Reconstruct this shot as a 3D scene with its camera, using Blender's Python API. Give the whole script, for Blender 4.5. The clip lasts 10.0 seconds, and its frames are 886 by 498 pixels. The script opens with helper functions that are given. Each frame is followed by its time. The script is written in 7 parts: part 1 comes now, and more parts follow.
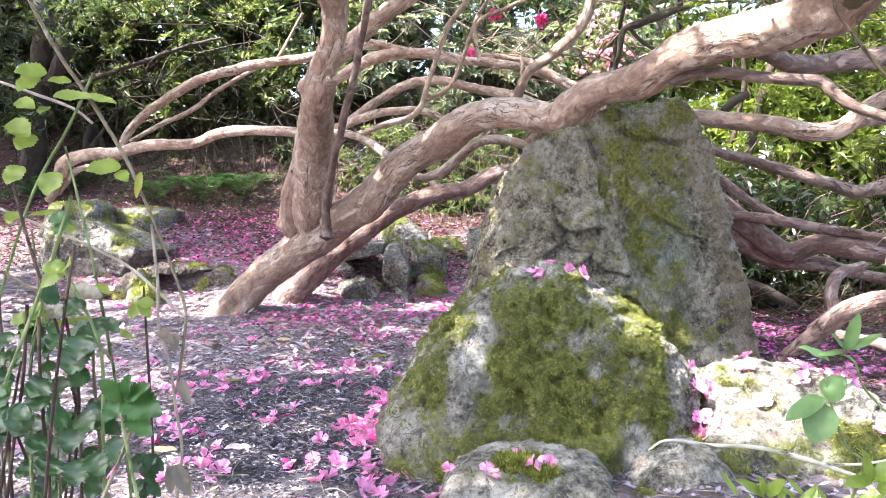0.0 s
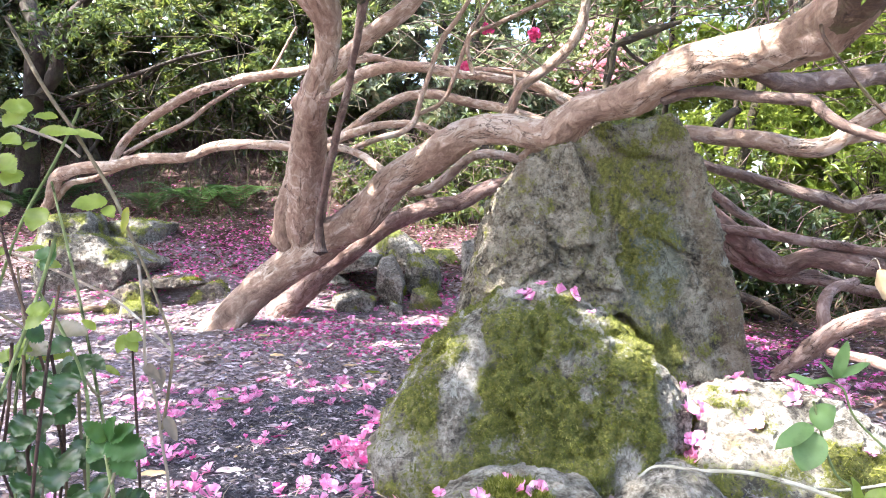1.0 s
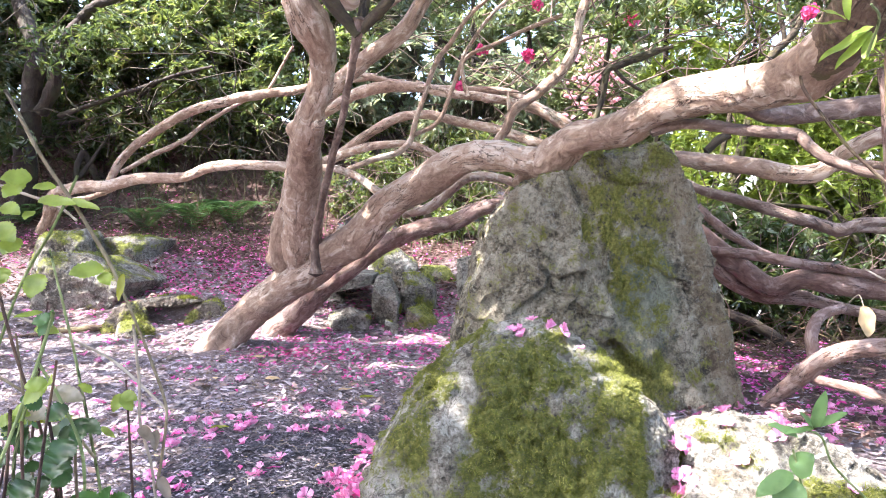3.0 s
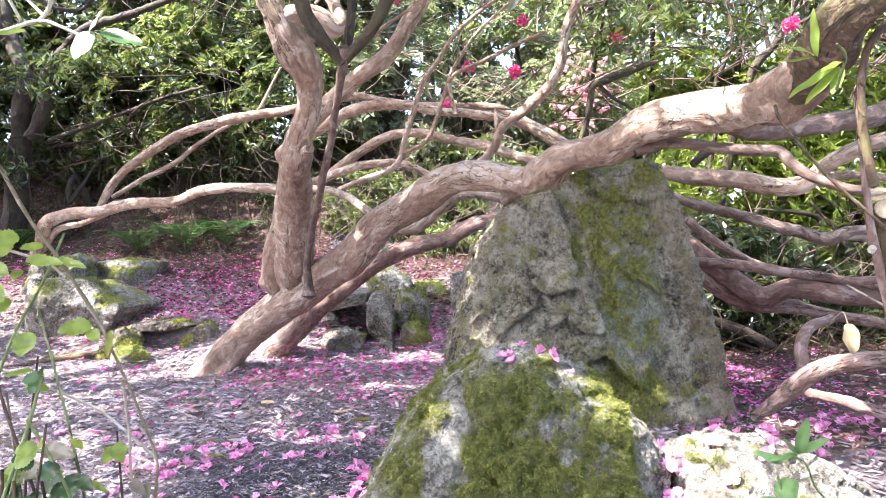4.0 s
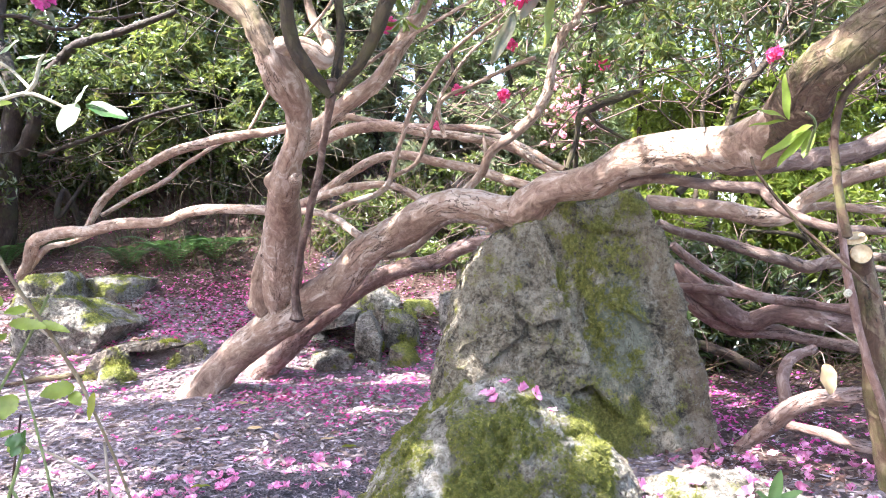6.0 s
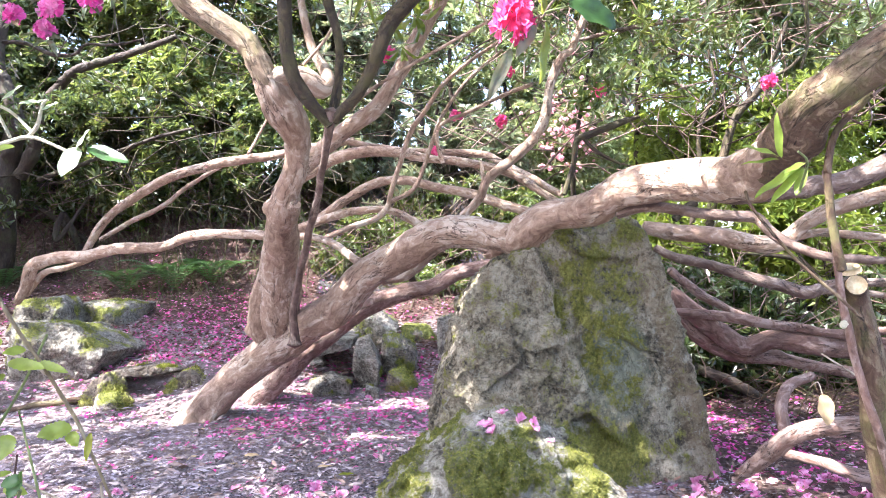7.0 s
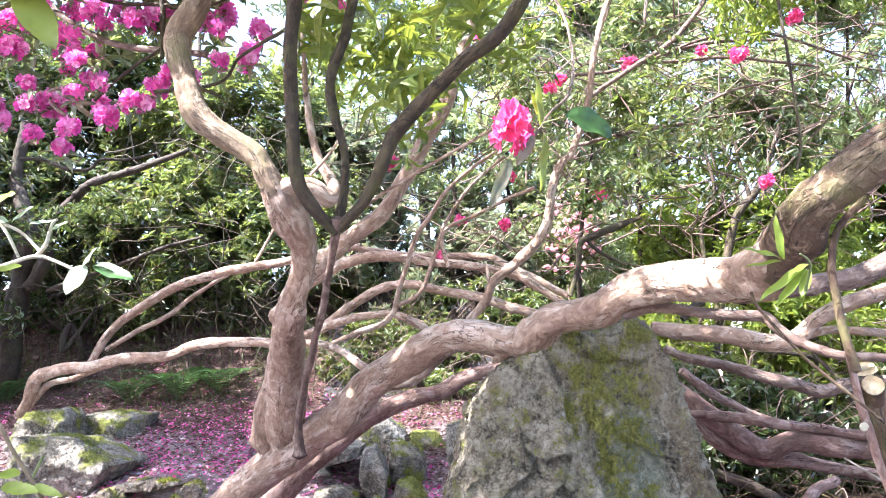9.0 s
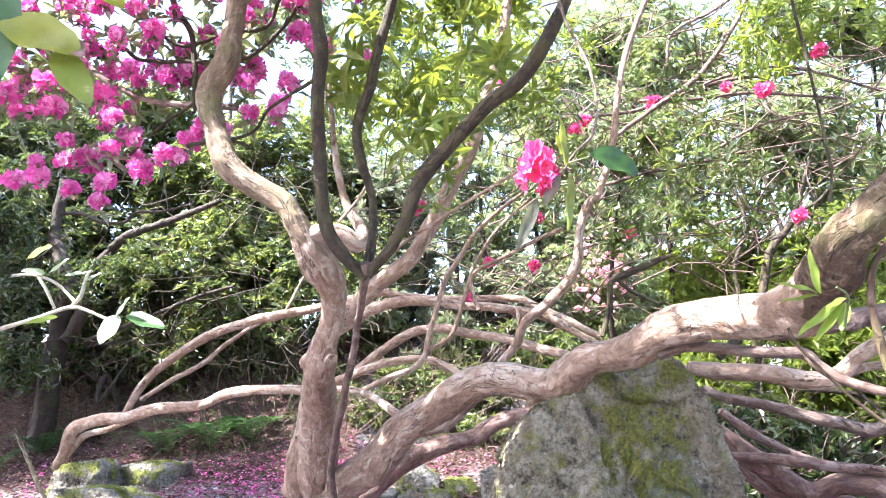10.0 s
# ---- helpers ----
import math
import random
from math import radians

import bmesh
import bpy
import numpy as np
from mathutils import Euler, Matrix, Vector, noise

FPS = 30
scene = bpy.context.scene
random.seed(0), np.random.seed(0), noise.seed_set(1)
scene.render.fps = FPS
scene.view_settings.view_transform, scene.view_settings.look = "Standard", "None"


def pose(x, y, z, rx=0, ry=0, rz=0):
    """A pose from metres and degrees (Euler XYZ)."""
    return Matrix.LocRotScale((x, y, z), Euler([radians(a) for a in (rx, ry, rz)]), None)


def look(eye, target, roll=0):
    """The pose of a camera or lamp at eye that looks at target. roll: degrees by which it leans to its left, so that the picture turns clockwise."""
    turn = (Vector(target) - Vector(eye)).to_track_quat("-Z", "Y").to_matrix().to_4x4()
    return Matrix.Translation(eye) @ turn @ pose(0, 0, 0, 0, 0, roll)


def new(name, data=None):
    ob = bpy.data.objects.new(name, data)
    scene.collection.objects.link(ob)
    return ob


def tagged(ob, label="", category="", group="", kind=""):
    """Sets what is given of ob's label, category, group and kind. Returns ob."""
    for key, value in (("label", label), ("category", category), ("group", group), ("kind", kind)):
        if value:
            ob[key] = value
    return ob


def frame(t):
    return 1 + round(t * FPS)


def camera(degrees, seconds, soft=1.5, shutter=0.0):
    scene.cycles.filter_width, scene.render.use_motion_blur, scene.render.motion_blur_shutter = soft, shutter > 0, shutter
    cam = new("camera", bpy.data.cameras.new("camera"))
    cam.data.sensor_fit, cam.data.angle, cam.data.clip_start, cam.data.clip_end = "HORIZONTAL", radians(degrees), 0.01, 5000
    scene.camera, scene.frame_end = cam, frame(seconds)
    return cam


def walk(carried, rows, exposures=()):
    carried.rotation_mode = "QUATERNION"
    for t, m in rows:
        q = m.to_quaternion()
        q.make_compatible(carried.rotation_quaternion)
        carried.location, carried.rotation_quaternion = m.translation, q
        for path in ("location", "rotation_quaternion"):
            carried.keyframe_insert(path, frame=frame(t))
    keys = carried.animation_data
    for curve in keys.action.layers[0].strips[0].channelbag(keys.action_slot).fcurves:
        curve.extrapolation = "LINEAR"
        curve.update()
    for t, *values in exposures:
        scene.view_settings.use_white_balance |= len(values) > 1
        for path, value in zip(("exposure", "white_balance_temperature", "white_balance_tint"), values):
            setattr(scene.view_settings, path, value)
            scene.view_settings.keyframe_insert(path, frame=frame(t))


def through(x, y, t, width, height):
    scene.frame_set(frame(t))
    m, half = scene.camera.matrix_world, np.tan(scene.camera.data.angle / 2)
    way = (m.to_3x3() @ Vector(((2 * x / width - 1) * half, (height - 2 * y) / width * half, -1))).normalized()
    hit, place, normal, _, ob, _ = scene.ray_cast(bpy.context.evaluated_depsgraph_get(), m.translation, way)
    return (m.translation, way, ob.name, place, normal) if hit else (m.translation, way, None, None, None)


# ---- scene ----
cam = camera(63.5, 10.0, 1.0)
PATH = [
    (0, (0.109, -0.125, 0.884), (0.046, 1.871, 0.768), 0.2),
    (0.5, (0.116, -0.124, 0.902), (0.057, 1.873, 0.8), 0.2),
    (1, (0.124, -0.121, 0.935), (0.073, 1.876, 0.84), 0.1),
    (1.5, (0.125, -0.127, 0.959), (0.078, 1.87, 0.867), 0.4),
    (2, (0.134, -0.136, 1.002), (0.09, 1.861, 0.906), 0.1),
    (2.5, (0.142, -0.147, 1.028), (0.099, 1.851, 0.939), 0.3),
    (3.8, (0.167, -0.181, 1.108), (0.131, 1.817, 1.049), -1.2),
    (4, (0.176, -0.185, 1.128), (0.145, 1.814, 1.073), -1.5),
    (4.5, (0.188, -0.188, 1.151), (0.167, 1.811, 1.109), -1.3),
    (5, (0.196, -0.193, 1.176), (0.184, 1.806, 1.142), -0.8),
    (6.5, (0.207, -0.221, 1.264), (0.202, 1.779, 1.243), -1.3),
    (7, (0.209, -0.225, 1.279), (0.208, 1.774, 1.306), -1.2),
    (7.5, (0.212, -0.228, 1.289), (0.214, 1.769, 1.398), -1.5),
    (8, (0.21, -0.229, 1.292), (0.217, 1.763, 1.476), -1.5),
    (8.5, (0.213, -0.227, 1.297), (0.219, 1.758, 1.536), -2.1),
    (9, (0.217, -0.224, 1.295), (0.205, 1.752, 1.605), -2.3),
    (9.5, (0.218, -0.225, 1.291), (0.164, 1.738, 1.667), -3.0),
    (10, (0.221, -0.223, 1.292), (0.134, 1.727, 1.725), -3.3),
]
walk(cam, [(t, look(eye, target, roll)) for t, eye, target, roll in PATH], exposures=[(0.0, 2.94, 6150, 16), (5.0, 2.94, 6120, 18), (10.0, 3.06, 5980, 18)])

# ---- light ----
SUN_TO = Vector((-0.52, -0.28, 0.81)).normalized()
world = bpy.data.worlds.new("sky")
scene.world = world
world.use_nodes = True
_n = world.node_tree.nodes
_sky = _n.new("ShaderNodeTexSky")
_sky.sky_type = "NISHITA"
_sky.sun_disc = False
_sky.sun_elevation = math.asin(SUN_TO.z)
_sky.sun_rotation = math.atan2(SUN_TO.x, SUN_TO.y)
_sky.air_density, _sky.dust_density, _sky.ozone_density = 1.0, 3.0, 1.0
_n["Background"].inputs["Strength"].default_value = 0.15
world.node_tree.links.new(_sky.outputs[0], _n["Background"].inputs["Color"])
sun = new("sun", bpy.data.lights.new("sun", "SUN"))
sun.data.energy, sun.data.angle, sun.data.color = 3.8, radians(0.55), (1.0, 0.95, 0.86)
sun.matrix_world = SUN_TO.to_track_quat("Z", "Y").to_matrix().to_4x4()


# ---- materials ----
class Mat:
    """A small builder for node materials."""

    def __init__(self, name, rough=0.8):
        self.m = bpy.data.materials.new(name)
        self.m.use_nodes = True
        self.t = self.m.node_tree
        self.p = self.t.nodes["Principled BSDF"]
        self.p.inputs["Roughness"].default_value = rough

    def node(self, kind, **values):
        n = self.t.nodes.new("ShaderNode" + kind)
        for k, v in values.items():
            n.inputs[k].default_value = v
        return n

    def link(self, a, b):
        self.t.links.new(a, b)

    def coords(self, scale=(1, 1, 1)):
        c = self.node("TexCoord")
        m = self.node("Mapping", Scale=scale)
        self.link(c.outputs["Object"], m.inputs["Vector"])
        return m.outputs["Vector"]

    def along(self, stretch):
        """Coordinates on a limb: across it in metres, and along it, drawn out."""
        c = self.node("Attribute")
        c.attribute_name = "grain"
        m = self.node("Mapping", Scale=(1, 1, stretch))
        self.link(c.outputs["Vector"], m.inputs["Vector"])
        return m.outputs["Vector"]

    def noise(self, scale, vec, detail=5.0, rough=0.6, warp=0.0):
        n = self.node("TexNoise", Scale=scale, Detail=detail, Roughness=rough, Distortion=warp)
        self.link(vec, n.inputs["Vector"])
        return n.outputs["Fac"]

    def ramp(self, fac, stops):
        r = self.node("ValToRGB")
        e = r.color_ramp.elements
        e[0].position, e[0].color = stops[0][0], (*stops[0][1], 1)
        e[1].position, e[1].color = stops[-1][0], (*stops[-1][1], 1)
        for pos, col in stops[1:-1]:
            k = e.new(pos)
            k.color = (*col, 1)
        self.link(fac, r.inputs["Fac"])
        return r.outputs["Color"]

    def mix(self, fac, a, b, blend="MIX"):
        n = self.node("Mix")
        n.data_type, n.blend_type = "RGBA", blend
        for v, i in ((fac, 0), (a, 6), (b, 7)):
            if hasattr(v, "links"):
                self.link(v, n.inputs[i])
            else:
                n.inputs[i].default_value = v if i == 0 else (*v, 1)
        return n.outputs[2]

    def span(self, fac, lo, hi):
        n = self.node("MapRange")
        n.inputs["From Min"].default_value, n.inputs["From Max"].default_value = lo, hi
        self.link(fac, n.inputs["Value"])
        return n.outputs["Result"]

    def math(self, op, a, b):
        n = self.node("Math")
        n.operation = op
        for v, i in ((a, 0), (b, 1)):
            if hasattr(v, "links"):
                self.link(v, n.inputs[i])
            else:
                n.inputs[i].default_value = v
        return n.outputs[0]

    def attr(self, name):
        n = self.node("Attribute")
        n.attribute_name = name
        return n.outputs["Fac"]

    def bump(self, height, strength, dist):
        b = self.node("Bump", Strength=strength, Distance=dist)
        self.link(height, b.inputs["Height"])
        self.link(b.outputs["Normal"], self.p.inputs["Normal"])

    def colour(self, c):
        if hasattr(c, "links"):
            self.link(c, self.p.inputs["Base Color"])
        else:
            self.p.inputs["Base Color"].default_value = (*c, 1)


def bark_material(name, dark, mid, pale, moss=None, grain=1.0, fibre=0.5, deep=1.0):
    """Peeling bark: thin plates drawn out along the limb, darker where they have flaked off, with fine streaks and cracks."""
    m = Mat(name, 0.72)
    o = m.coords()
    plate = m.noise(20.0, m.along(0.6 * grain), 8, 0.66, 0.8)
    streak = m.noise(75.0, m.along(0.16 * grain), 5, 0.65, 0.3)
    wide = m.noise(3.2, m.along(0.5), 4, 0.55, 0.4)
    fine = m.noise(70.0, o, 5, 0.7)
    c = m.ramp(m.math("ADD", m.math("MULTIPLY", plate, 0.62), m.math("MULTIPLY", wide, 0.38)), [(0.33, dark), (0.43, tuple(0.35 * a + 0.65 * b for a, b in zip(dark, mid))), (0.49, mid), (0.53, tuple(0.75 * a + 0.25 * b for a, b in zip(mid, pale))), (0.56, tuple(0.3 * a + 0.7 * b for a, b in zip(mid, pale))), (0.66, pale)])
    c = m.mix(m.math("MULTIPLY", m.span(streak, 0.5, 0.72), fibre), c, tuple(0.65 * a + 0.35 * b for a, b in zip(dark, mid)))
    c = m.mix(m.math("MULTIPLY", m.span(streak, 0.46, 0.3), 0.4 * fibre), c, pale)
    crack = m.math("ABSOLUTE", m.math("SUBTRACT", m.noise(9.0, m.along(0.2), 6, 0.6, 0.6), 0.5), 0.0)
    split = m.math("MULTIPLY", m.span(crack, 0.010, 0.002), m.span(wide, 0.44, 0.52))
    c = m.mix(m.math("MULTIPLY", split, 0.85), c, tuple(0.45 * x for x in dark))
    c = m.mix(m.math("MULTIPLY", m.span(fine, 0.58, 0.7), 0.35), c, dark)
    if moss:
        c = m.mix(m.math("MULTIPLY", m.span(m.noise(5.0, o, 6, 0.7), 0.48, 0.62), 0.8), c, moss)
    m.colour(c)
    h = m.math("ADD", m.math("MULTIPLY", m.span(plate, 0.42, 0.56), 0.55), m.math("ADD", m.math("MULTIPLY", streak, 0.45), m.math("MULTIPLY", fine, 0.3)))
    m.bump(m.math("SUBTRACT", h, m.math("MULTIPLY", split, 1.2)), 1.0, 0.008 * deep)
    return m.m


def leaf_material(name, cols, through, gloss=0.38, mix=0.45, spec=0.5):
    """A waxy leaf that lets light through; each leaf has its own shade."""
    m = Mat(name, gloss)
    g = m.node("NewGeometry")
    n = len(cols)
    c = m.ramp(g.outputs["Random Per Island"], [(i / max(1, n - 1), k) for i, k in enumerate(cols)])
    c = m.mix(m.span(m.noise(25.0, m.coords(), 3), 0.45, 0.75), c, tuple(0.72 * x for x in cols[0]))
    m.colour(c)
    m.p.inputs["Specular IOR Level"].default_value = spec
    t = m.node("BsdfTranslucent")
    m.link(m.mix(0.6, c, through), t.inputs["Color"])
    s = m.node("MixShader", Fac=mix)
    m.link(m.p.outputs[0], s.inputs[1])
    m.link(t.outputs[0], s.inputs[2])
    m.link(s.outputs[0], m.t.nodes["Material Output"].inputs["Surface"])
    return m.m


def rock_material(name, lo, mid, hi, moss_cols, lichen=0.5, warm=(0.30, 0.24, 0.16), relief=0.022):
    """Weathered stone: mottled grain, crusts of pale lichen, fine cracks, tones and moss where the mesh carries them."""
    m = Mat(name, 0.88)
    o = m.coords()
    big, fine = m.noise(4.5, o, 8, 0.66, 0.8), m.noise(24.0, o, 8, 0.7, 0.5)
    medium, speck = m.noise(60.0, o, 6, 0.75, 0.4), m.noise(170.0, o, 3, 0.6)
    c = m.ramp(m.math("ADD", m.math("MULTIPLY", big, 0.42), m.math("ADD", m.math("MULTIPLY", fine, 0.33), m.math("MULTIPLY", medium, 0.25))), [(0.42, lo), (0.48, mid), (0.56, hi)])
    c = m.mix(m.math("MULTIPLY", m.span(m.noise(6.0, m.coords((1, 1, 0.6)), 6, 0.7), 0.55, 0.7), 0.7), c, warm)
    tone = m.attr("tone")
    c = m.mix(m.math("MULTIPLY", m.span(m.math("ADD", tone, m.math("SUBTRACT", fine, 0.5)), 0.2, 0.8), 0.4), c, (0.25, 0.17, 0.09))
    c = m.mix(m.math("MULTIPLY", m.span(m.math("ADD", tone, m.math("SUBTRACT", fine, 0.5)), -0.2, -0.8), 0.6), c, (0.20, 0.24, 0.175))
    crust = m.span(m.noise(17.0, o, 8, 0.78, 0.6), 0.56, 0.61)
    c = m.mix(m.math("MULTIPLY", crust, lichen), c, (0.52, 0.525, 0.455))
    c = m.mix(m.math("MULTIPLY", m.span(m.noise(38.0, o, 5, 0.7, 0.8), 0.60, 0.65), 0.6 * lichen), c, (0.60, 0.60, 0.54))
    c = m.mix(m.math("MULTIPLY", m.span(m.noise(10.0, m.coords((1, 1, 1.5)), 8, 0.78, 0.7), 0.56, 0.63), 0.6), c, tuple(0.6 * x for x in lo))
    c = m.mix(m.math("MULTIPLY", m.span(speck, 0.62, 0.7), 0.45), c, tuple(0.6 * x for x in lo))
    line = m.math("ABSOLUTE", m.math("SUBTRACT", m.noise(5.5, m.coords((1.6, 1, 0.8)), 7, 0.62, 1.2), 0.5), 0.0)
    crack = m.math("MULTIPLY", m.span(line, 0.008, 0.001), m.span(big, 0.47, 0.53))
    c = m.mix(m.math("MULTIPLY", crack, 0.75), c, tuple(0.35 * x for x in lo))
    moss = m.ramp(m.noise(48.0, o, 6, 0.75), [(0.3, moss_cols[0]), (0.5, moss_cols[1]), (0.7, moss_cols[2])])
    a = m.attr("moss")
    edge = m.span(m.math("ADD", a, m.math("MULTIPLY", m.math("SUBTRACT", m.math("ADD", fine, m.math("MULTIPLY", medium, 1.4)), 1.2), 1.6)), 0.3, 0.75)
    c = m.mix(edge, c, moss)
    m.colour(c)
    chip = m.node("TexVoronoi", Scale=26.0)
    m.link(m.coords((1.5, 1, 0.8)), chip.inputs["Vector"])
    h = m.math("ADD", m.math("ADD", fine, m.math("MULTIPLY", medium, 0.8)), m.math("MULTIPLY", chip.outputs["Distance"], 0.35))
    m.bump(m.math("SUBTRACT", h, m.math("MULTIPLY", crack, 0.8)), 1.0, relief)
    return m.m


bark = bark_material("bark_pink_brown", (0.115, 0.062, 0.042), (0.34, 0.232, 0.165), (0.56, 0.465, 0.38))
bark_red = bark_material("bark_red_brown", (0.06, 0.028, 0.021), (0.21, 0.125, 0.098), (0.38, 0.28, 0.24))
bark_mossy = bark_material("bark_brown_mossy", (0.028, 0.014, 0.009), (0.115, 0.064, 0.038), (0.25, 0.19, 0.115), (0.14, 0.13, 0.045))
bark_rough = bark_material("bark_rough_mossy", (0.03, 0.016, 0.010), (0.16, 0.098, 0.06), (0.34, 0.26, 0.17), (0.15, 0.14, 0.05), grain=2.2, fibre=0.4, deep=2.2)
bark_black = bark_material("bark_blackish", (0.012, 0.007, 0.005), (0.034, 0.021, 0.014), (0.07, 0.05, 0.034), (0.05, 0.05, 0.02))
bark_grey = bark_material("bark_grey_brown", (0.06, 0.036, 0.028), (0.18, 0.12, 0.095), (0.37, 0.30, 0.25))
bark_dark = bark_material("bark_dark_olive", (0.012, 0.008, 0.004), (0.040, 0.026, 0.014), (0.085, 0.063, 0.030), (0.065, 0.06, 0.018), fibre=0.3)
bark_olive = bark_material("bark_olive_brown", (0.07, 0.042, 0.028), (0.22, 0.155, 0.10), (0.38, 0.30, 0.21), (0.19, 0.17, 0.075))
stem_brown = bark_material("stem_brown", (0.10, 0.07, 0.04), (0.2, 0.16, 0.09), (0.30, 0.27, 0.17))
stem_dry = bark_material("stem_dry", (0.25, 0.2, 0.14), (0.4, 0.34, 0.26), (0.52, 0.47, 0.38))
stem_dark = bark_material("stem_dark", (0.03, 0.015, 0.012), (0.08, 0.04, 0.03), (0.14, 0.09, 0.05))
stem_green = bark_material("stem_green", (0.10, 0.14, 0.04), (0.2, 0.26, 0.09), (0.3, 0.36, 0.15))
stem_pale = bark_material("stem_pale", (0.4, 0.34, 0.22), (0.56, 0.52, 0.38), (0.68, 0.66, 0.52))
_saw = Mat("sawn_wood", 0.8)
_saw.colour(_saw.ramp(_saw.noise(45.0, _saw.coords(), 4, 0.6), [(0.35, (0.46, 0.33, 0.17)), (0.65, (0.70, 0.57, 0.36))]))
sawn = _saw.m

# darkest stops paint shade between leaves, the last pale stop glints of sky
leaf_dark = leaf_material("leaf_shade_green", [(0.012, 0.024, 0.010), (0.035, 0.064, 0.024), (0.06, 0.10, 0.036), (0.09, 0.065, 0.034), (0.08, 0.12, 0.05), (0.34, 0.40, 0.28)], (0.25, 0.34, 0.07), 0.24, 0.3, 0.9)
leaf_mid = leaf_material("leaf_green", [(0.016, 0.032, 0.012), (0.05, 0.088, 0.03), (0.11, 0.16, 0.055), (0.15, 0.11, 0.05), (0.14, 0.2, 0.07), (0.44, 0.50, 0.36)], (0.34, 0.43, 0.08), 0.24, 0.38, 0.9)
# whitened greens: haze and open sky light are painted into these leaves
leaf_haze = leaf_material("leaf_hazed_green", [(0.06, 0.09, 0.04), (0.17, 0.22, 0.10), (0.22, 0.18, 0.10), (0.26, 0.33, 0.18), (0.5, 0.54, 0.46)], (0.42, 0.52, 0.18), 0.22, 0.45)
# brighter yellow-green, with sunshine on the foliage put into the colour
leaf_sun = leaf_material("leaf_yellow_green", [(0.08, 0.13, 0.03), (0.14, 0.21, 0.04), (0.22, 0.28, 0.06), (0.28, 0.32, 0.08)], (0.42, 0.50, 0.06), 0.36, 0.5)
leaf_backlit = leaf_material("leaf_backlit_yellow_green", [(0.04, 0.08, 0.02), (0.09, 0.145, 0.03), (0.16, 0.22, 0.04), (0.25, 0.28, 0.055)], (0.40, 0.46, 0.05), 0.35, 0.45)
leaf_blue = leaf_material("leaf_blue_green", [(0.07, 0.11, 0.075), (0.14, 0.19, 0.13), (0.24, 0.17, 0.12), (0.2, 0.26, 0.18), (0.34, 0.38, 0.3)], (0.36, 0.42, 0.18), 0.24)
leaf_fresh = leaf_material("leaf_fresh_green", [(0.14, 0.22, 0.035), (0.22, 0.31, 0.05), (0.3, 0.37, 0.08)], (0.44, 0.54, 0.07), 0.4)
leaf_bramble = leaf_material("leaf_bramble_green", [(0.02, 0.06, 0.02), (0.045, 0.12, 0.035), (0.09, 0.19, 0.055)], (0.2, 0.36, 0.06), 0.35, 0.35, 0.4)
# darker copy of the bramble green, with the shade inside the thicket painted in
leaf_shade = leaf_material("leaf_dark_shaded", [(0.012, 0.032, 0.010), (0.03, 0.075, 0.022), (0.065, 0.14, 0.04)], (0.12, 0.24, 0.03), 0.3, 0.25, 0.5)
leaf_pale = leaf_material("leaf_sage", [(0.24, 0.31, 0.2), (0.34, 0.41, 0.28)], (0.4, 0.5, 0.24), 0.6, 0.3)
leaf_young = leaf_material("leaf_young_green", [(0.10, 0.19, 0.065), (0.17, 0.29, 0.10)], (0.3, 0.48, 0.12), 0.45, 0.35, 0.4)
# lilac cast in the grey litter, here and in leaf_dead, paints in blue skylight
litter_dark = leaf_material("leaf_mould", [(0.04, 0.036, 0.044), (0.10, 0.09, 0.105), (0.19, 0.172, 0.195), (0.36, 0.335, 0.37)], (0.1, 0.08, 0.06), 0.6, 0.05, 0.4)
litter_mid = leaf_material("leaf_crumbs", [(0.16, 0.128, 0.145), (0.28, 0.235, 0.265), (0.42, 0.365, 0.41), (0.54, 0.48, 0.54)], (0.2, 0.15, 0.1), 0.7, 0.06, 0.3)
litter_bank = leaf_material("leaf_russet_mould", [(0.06, 0.03, 0.024), (0.13, 0.07, 0.055), (0.23, 0.14, 0.115), (0.38, 0.27, 0.24)], (0.2, 0.1, 0.05), 0.7, 0.08, 0.3)
leaf_grey = leaf_material("leaf_dry_grey", [(0.17, 0.14, 0.105), (0.24, 0.205, 0.155)], (0.4, 0.32, 0.2), 0.7, 0.2, 0.3)
leaf_old = leaf_material("leaf_yellowing", [(0.17, 0.22, 0.015), (0.26, 0.27, 0.025)], (0.5, 0.5, 0.02), 0.4)
leaf_dead = leaf_material("leaf_dead_brown", [(0.17, 0.125, 0.125), (0.32, 0.262, 0.285), (0.46, 0.395, 0.44), (0.62, 0.56, 0.63)], (0.3, 0.2, 0.1), 0.7, 0.08, 0.3)
leaf_curled = leaf_material("leaf_curled_brown", [(0.18, 0.12, 0.10), (0.31, 0.24, 0.225), (0.44, 0.37, 0.37), (0.56, 0.50, 0.52)], (0.3, 0.2, 0.1), 0.7, 0.1, 0.3)
leaf_buff = leaf_material("leaf_dry_buff", [(0.45, 0.33, 0.18), (0.6, 0.46, 0.27)], (0.5, 0.35, 0.15), 0.7, 0.2, 0.3)
fern_green = leaf_material("fern_green", [(0.025, 0.06, 0.024), (0.045, 0.10, 0.036), (0.075, 0.145, 0.05)], (0.14, 0.28, 0.06), 0.5, 0.3)
grass_green = leaf_material("grass_dull_green", [(0.03, 0.045, 0.018), (0.05, 0.075, 0.028), (0.08, 0.085, 0.04), (0.10, 0.075, 0.045)], (0.25, 0.3, 0.06), 0.6, 0.3)
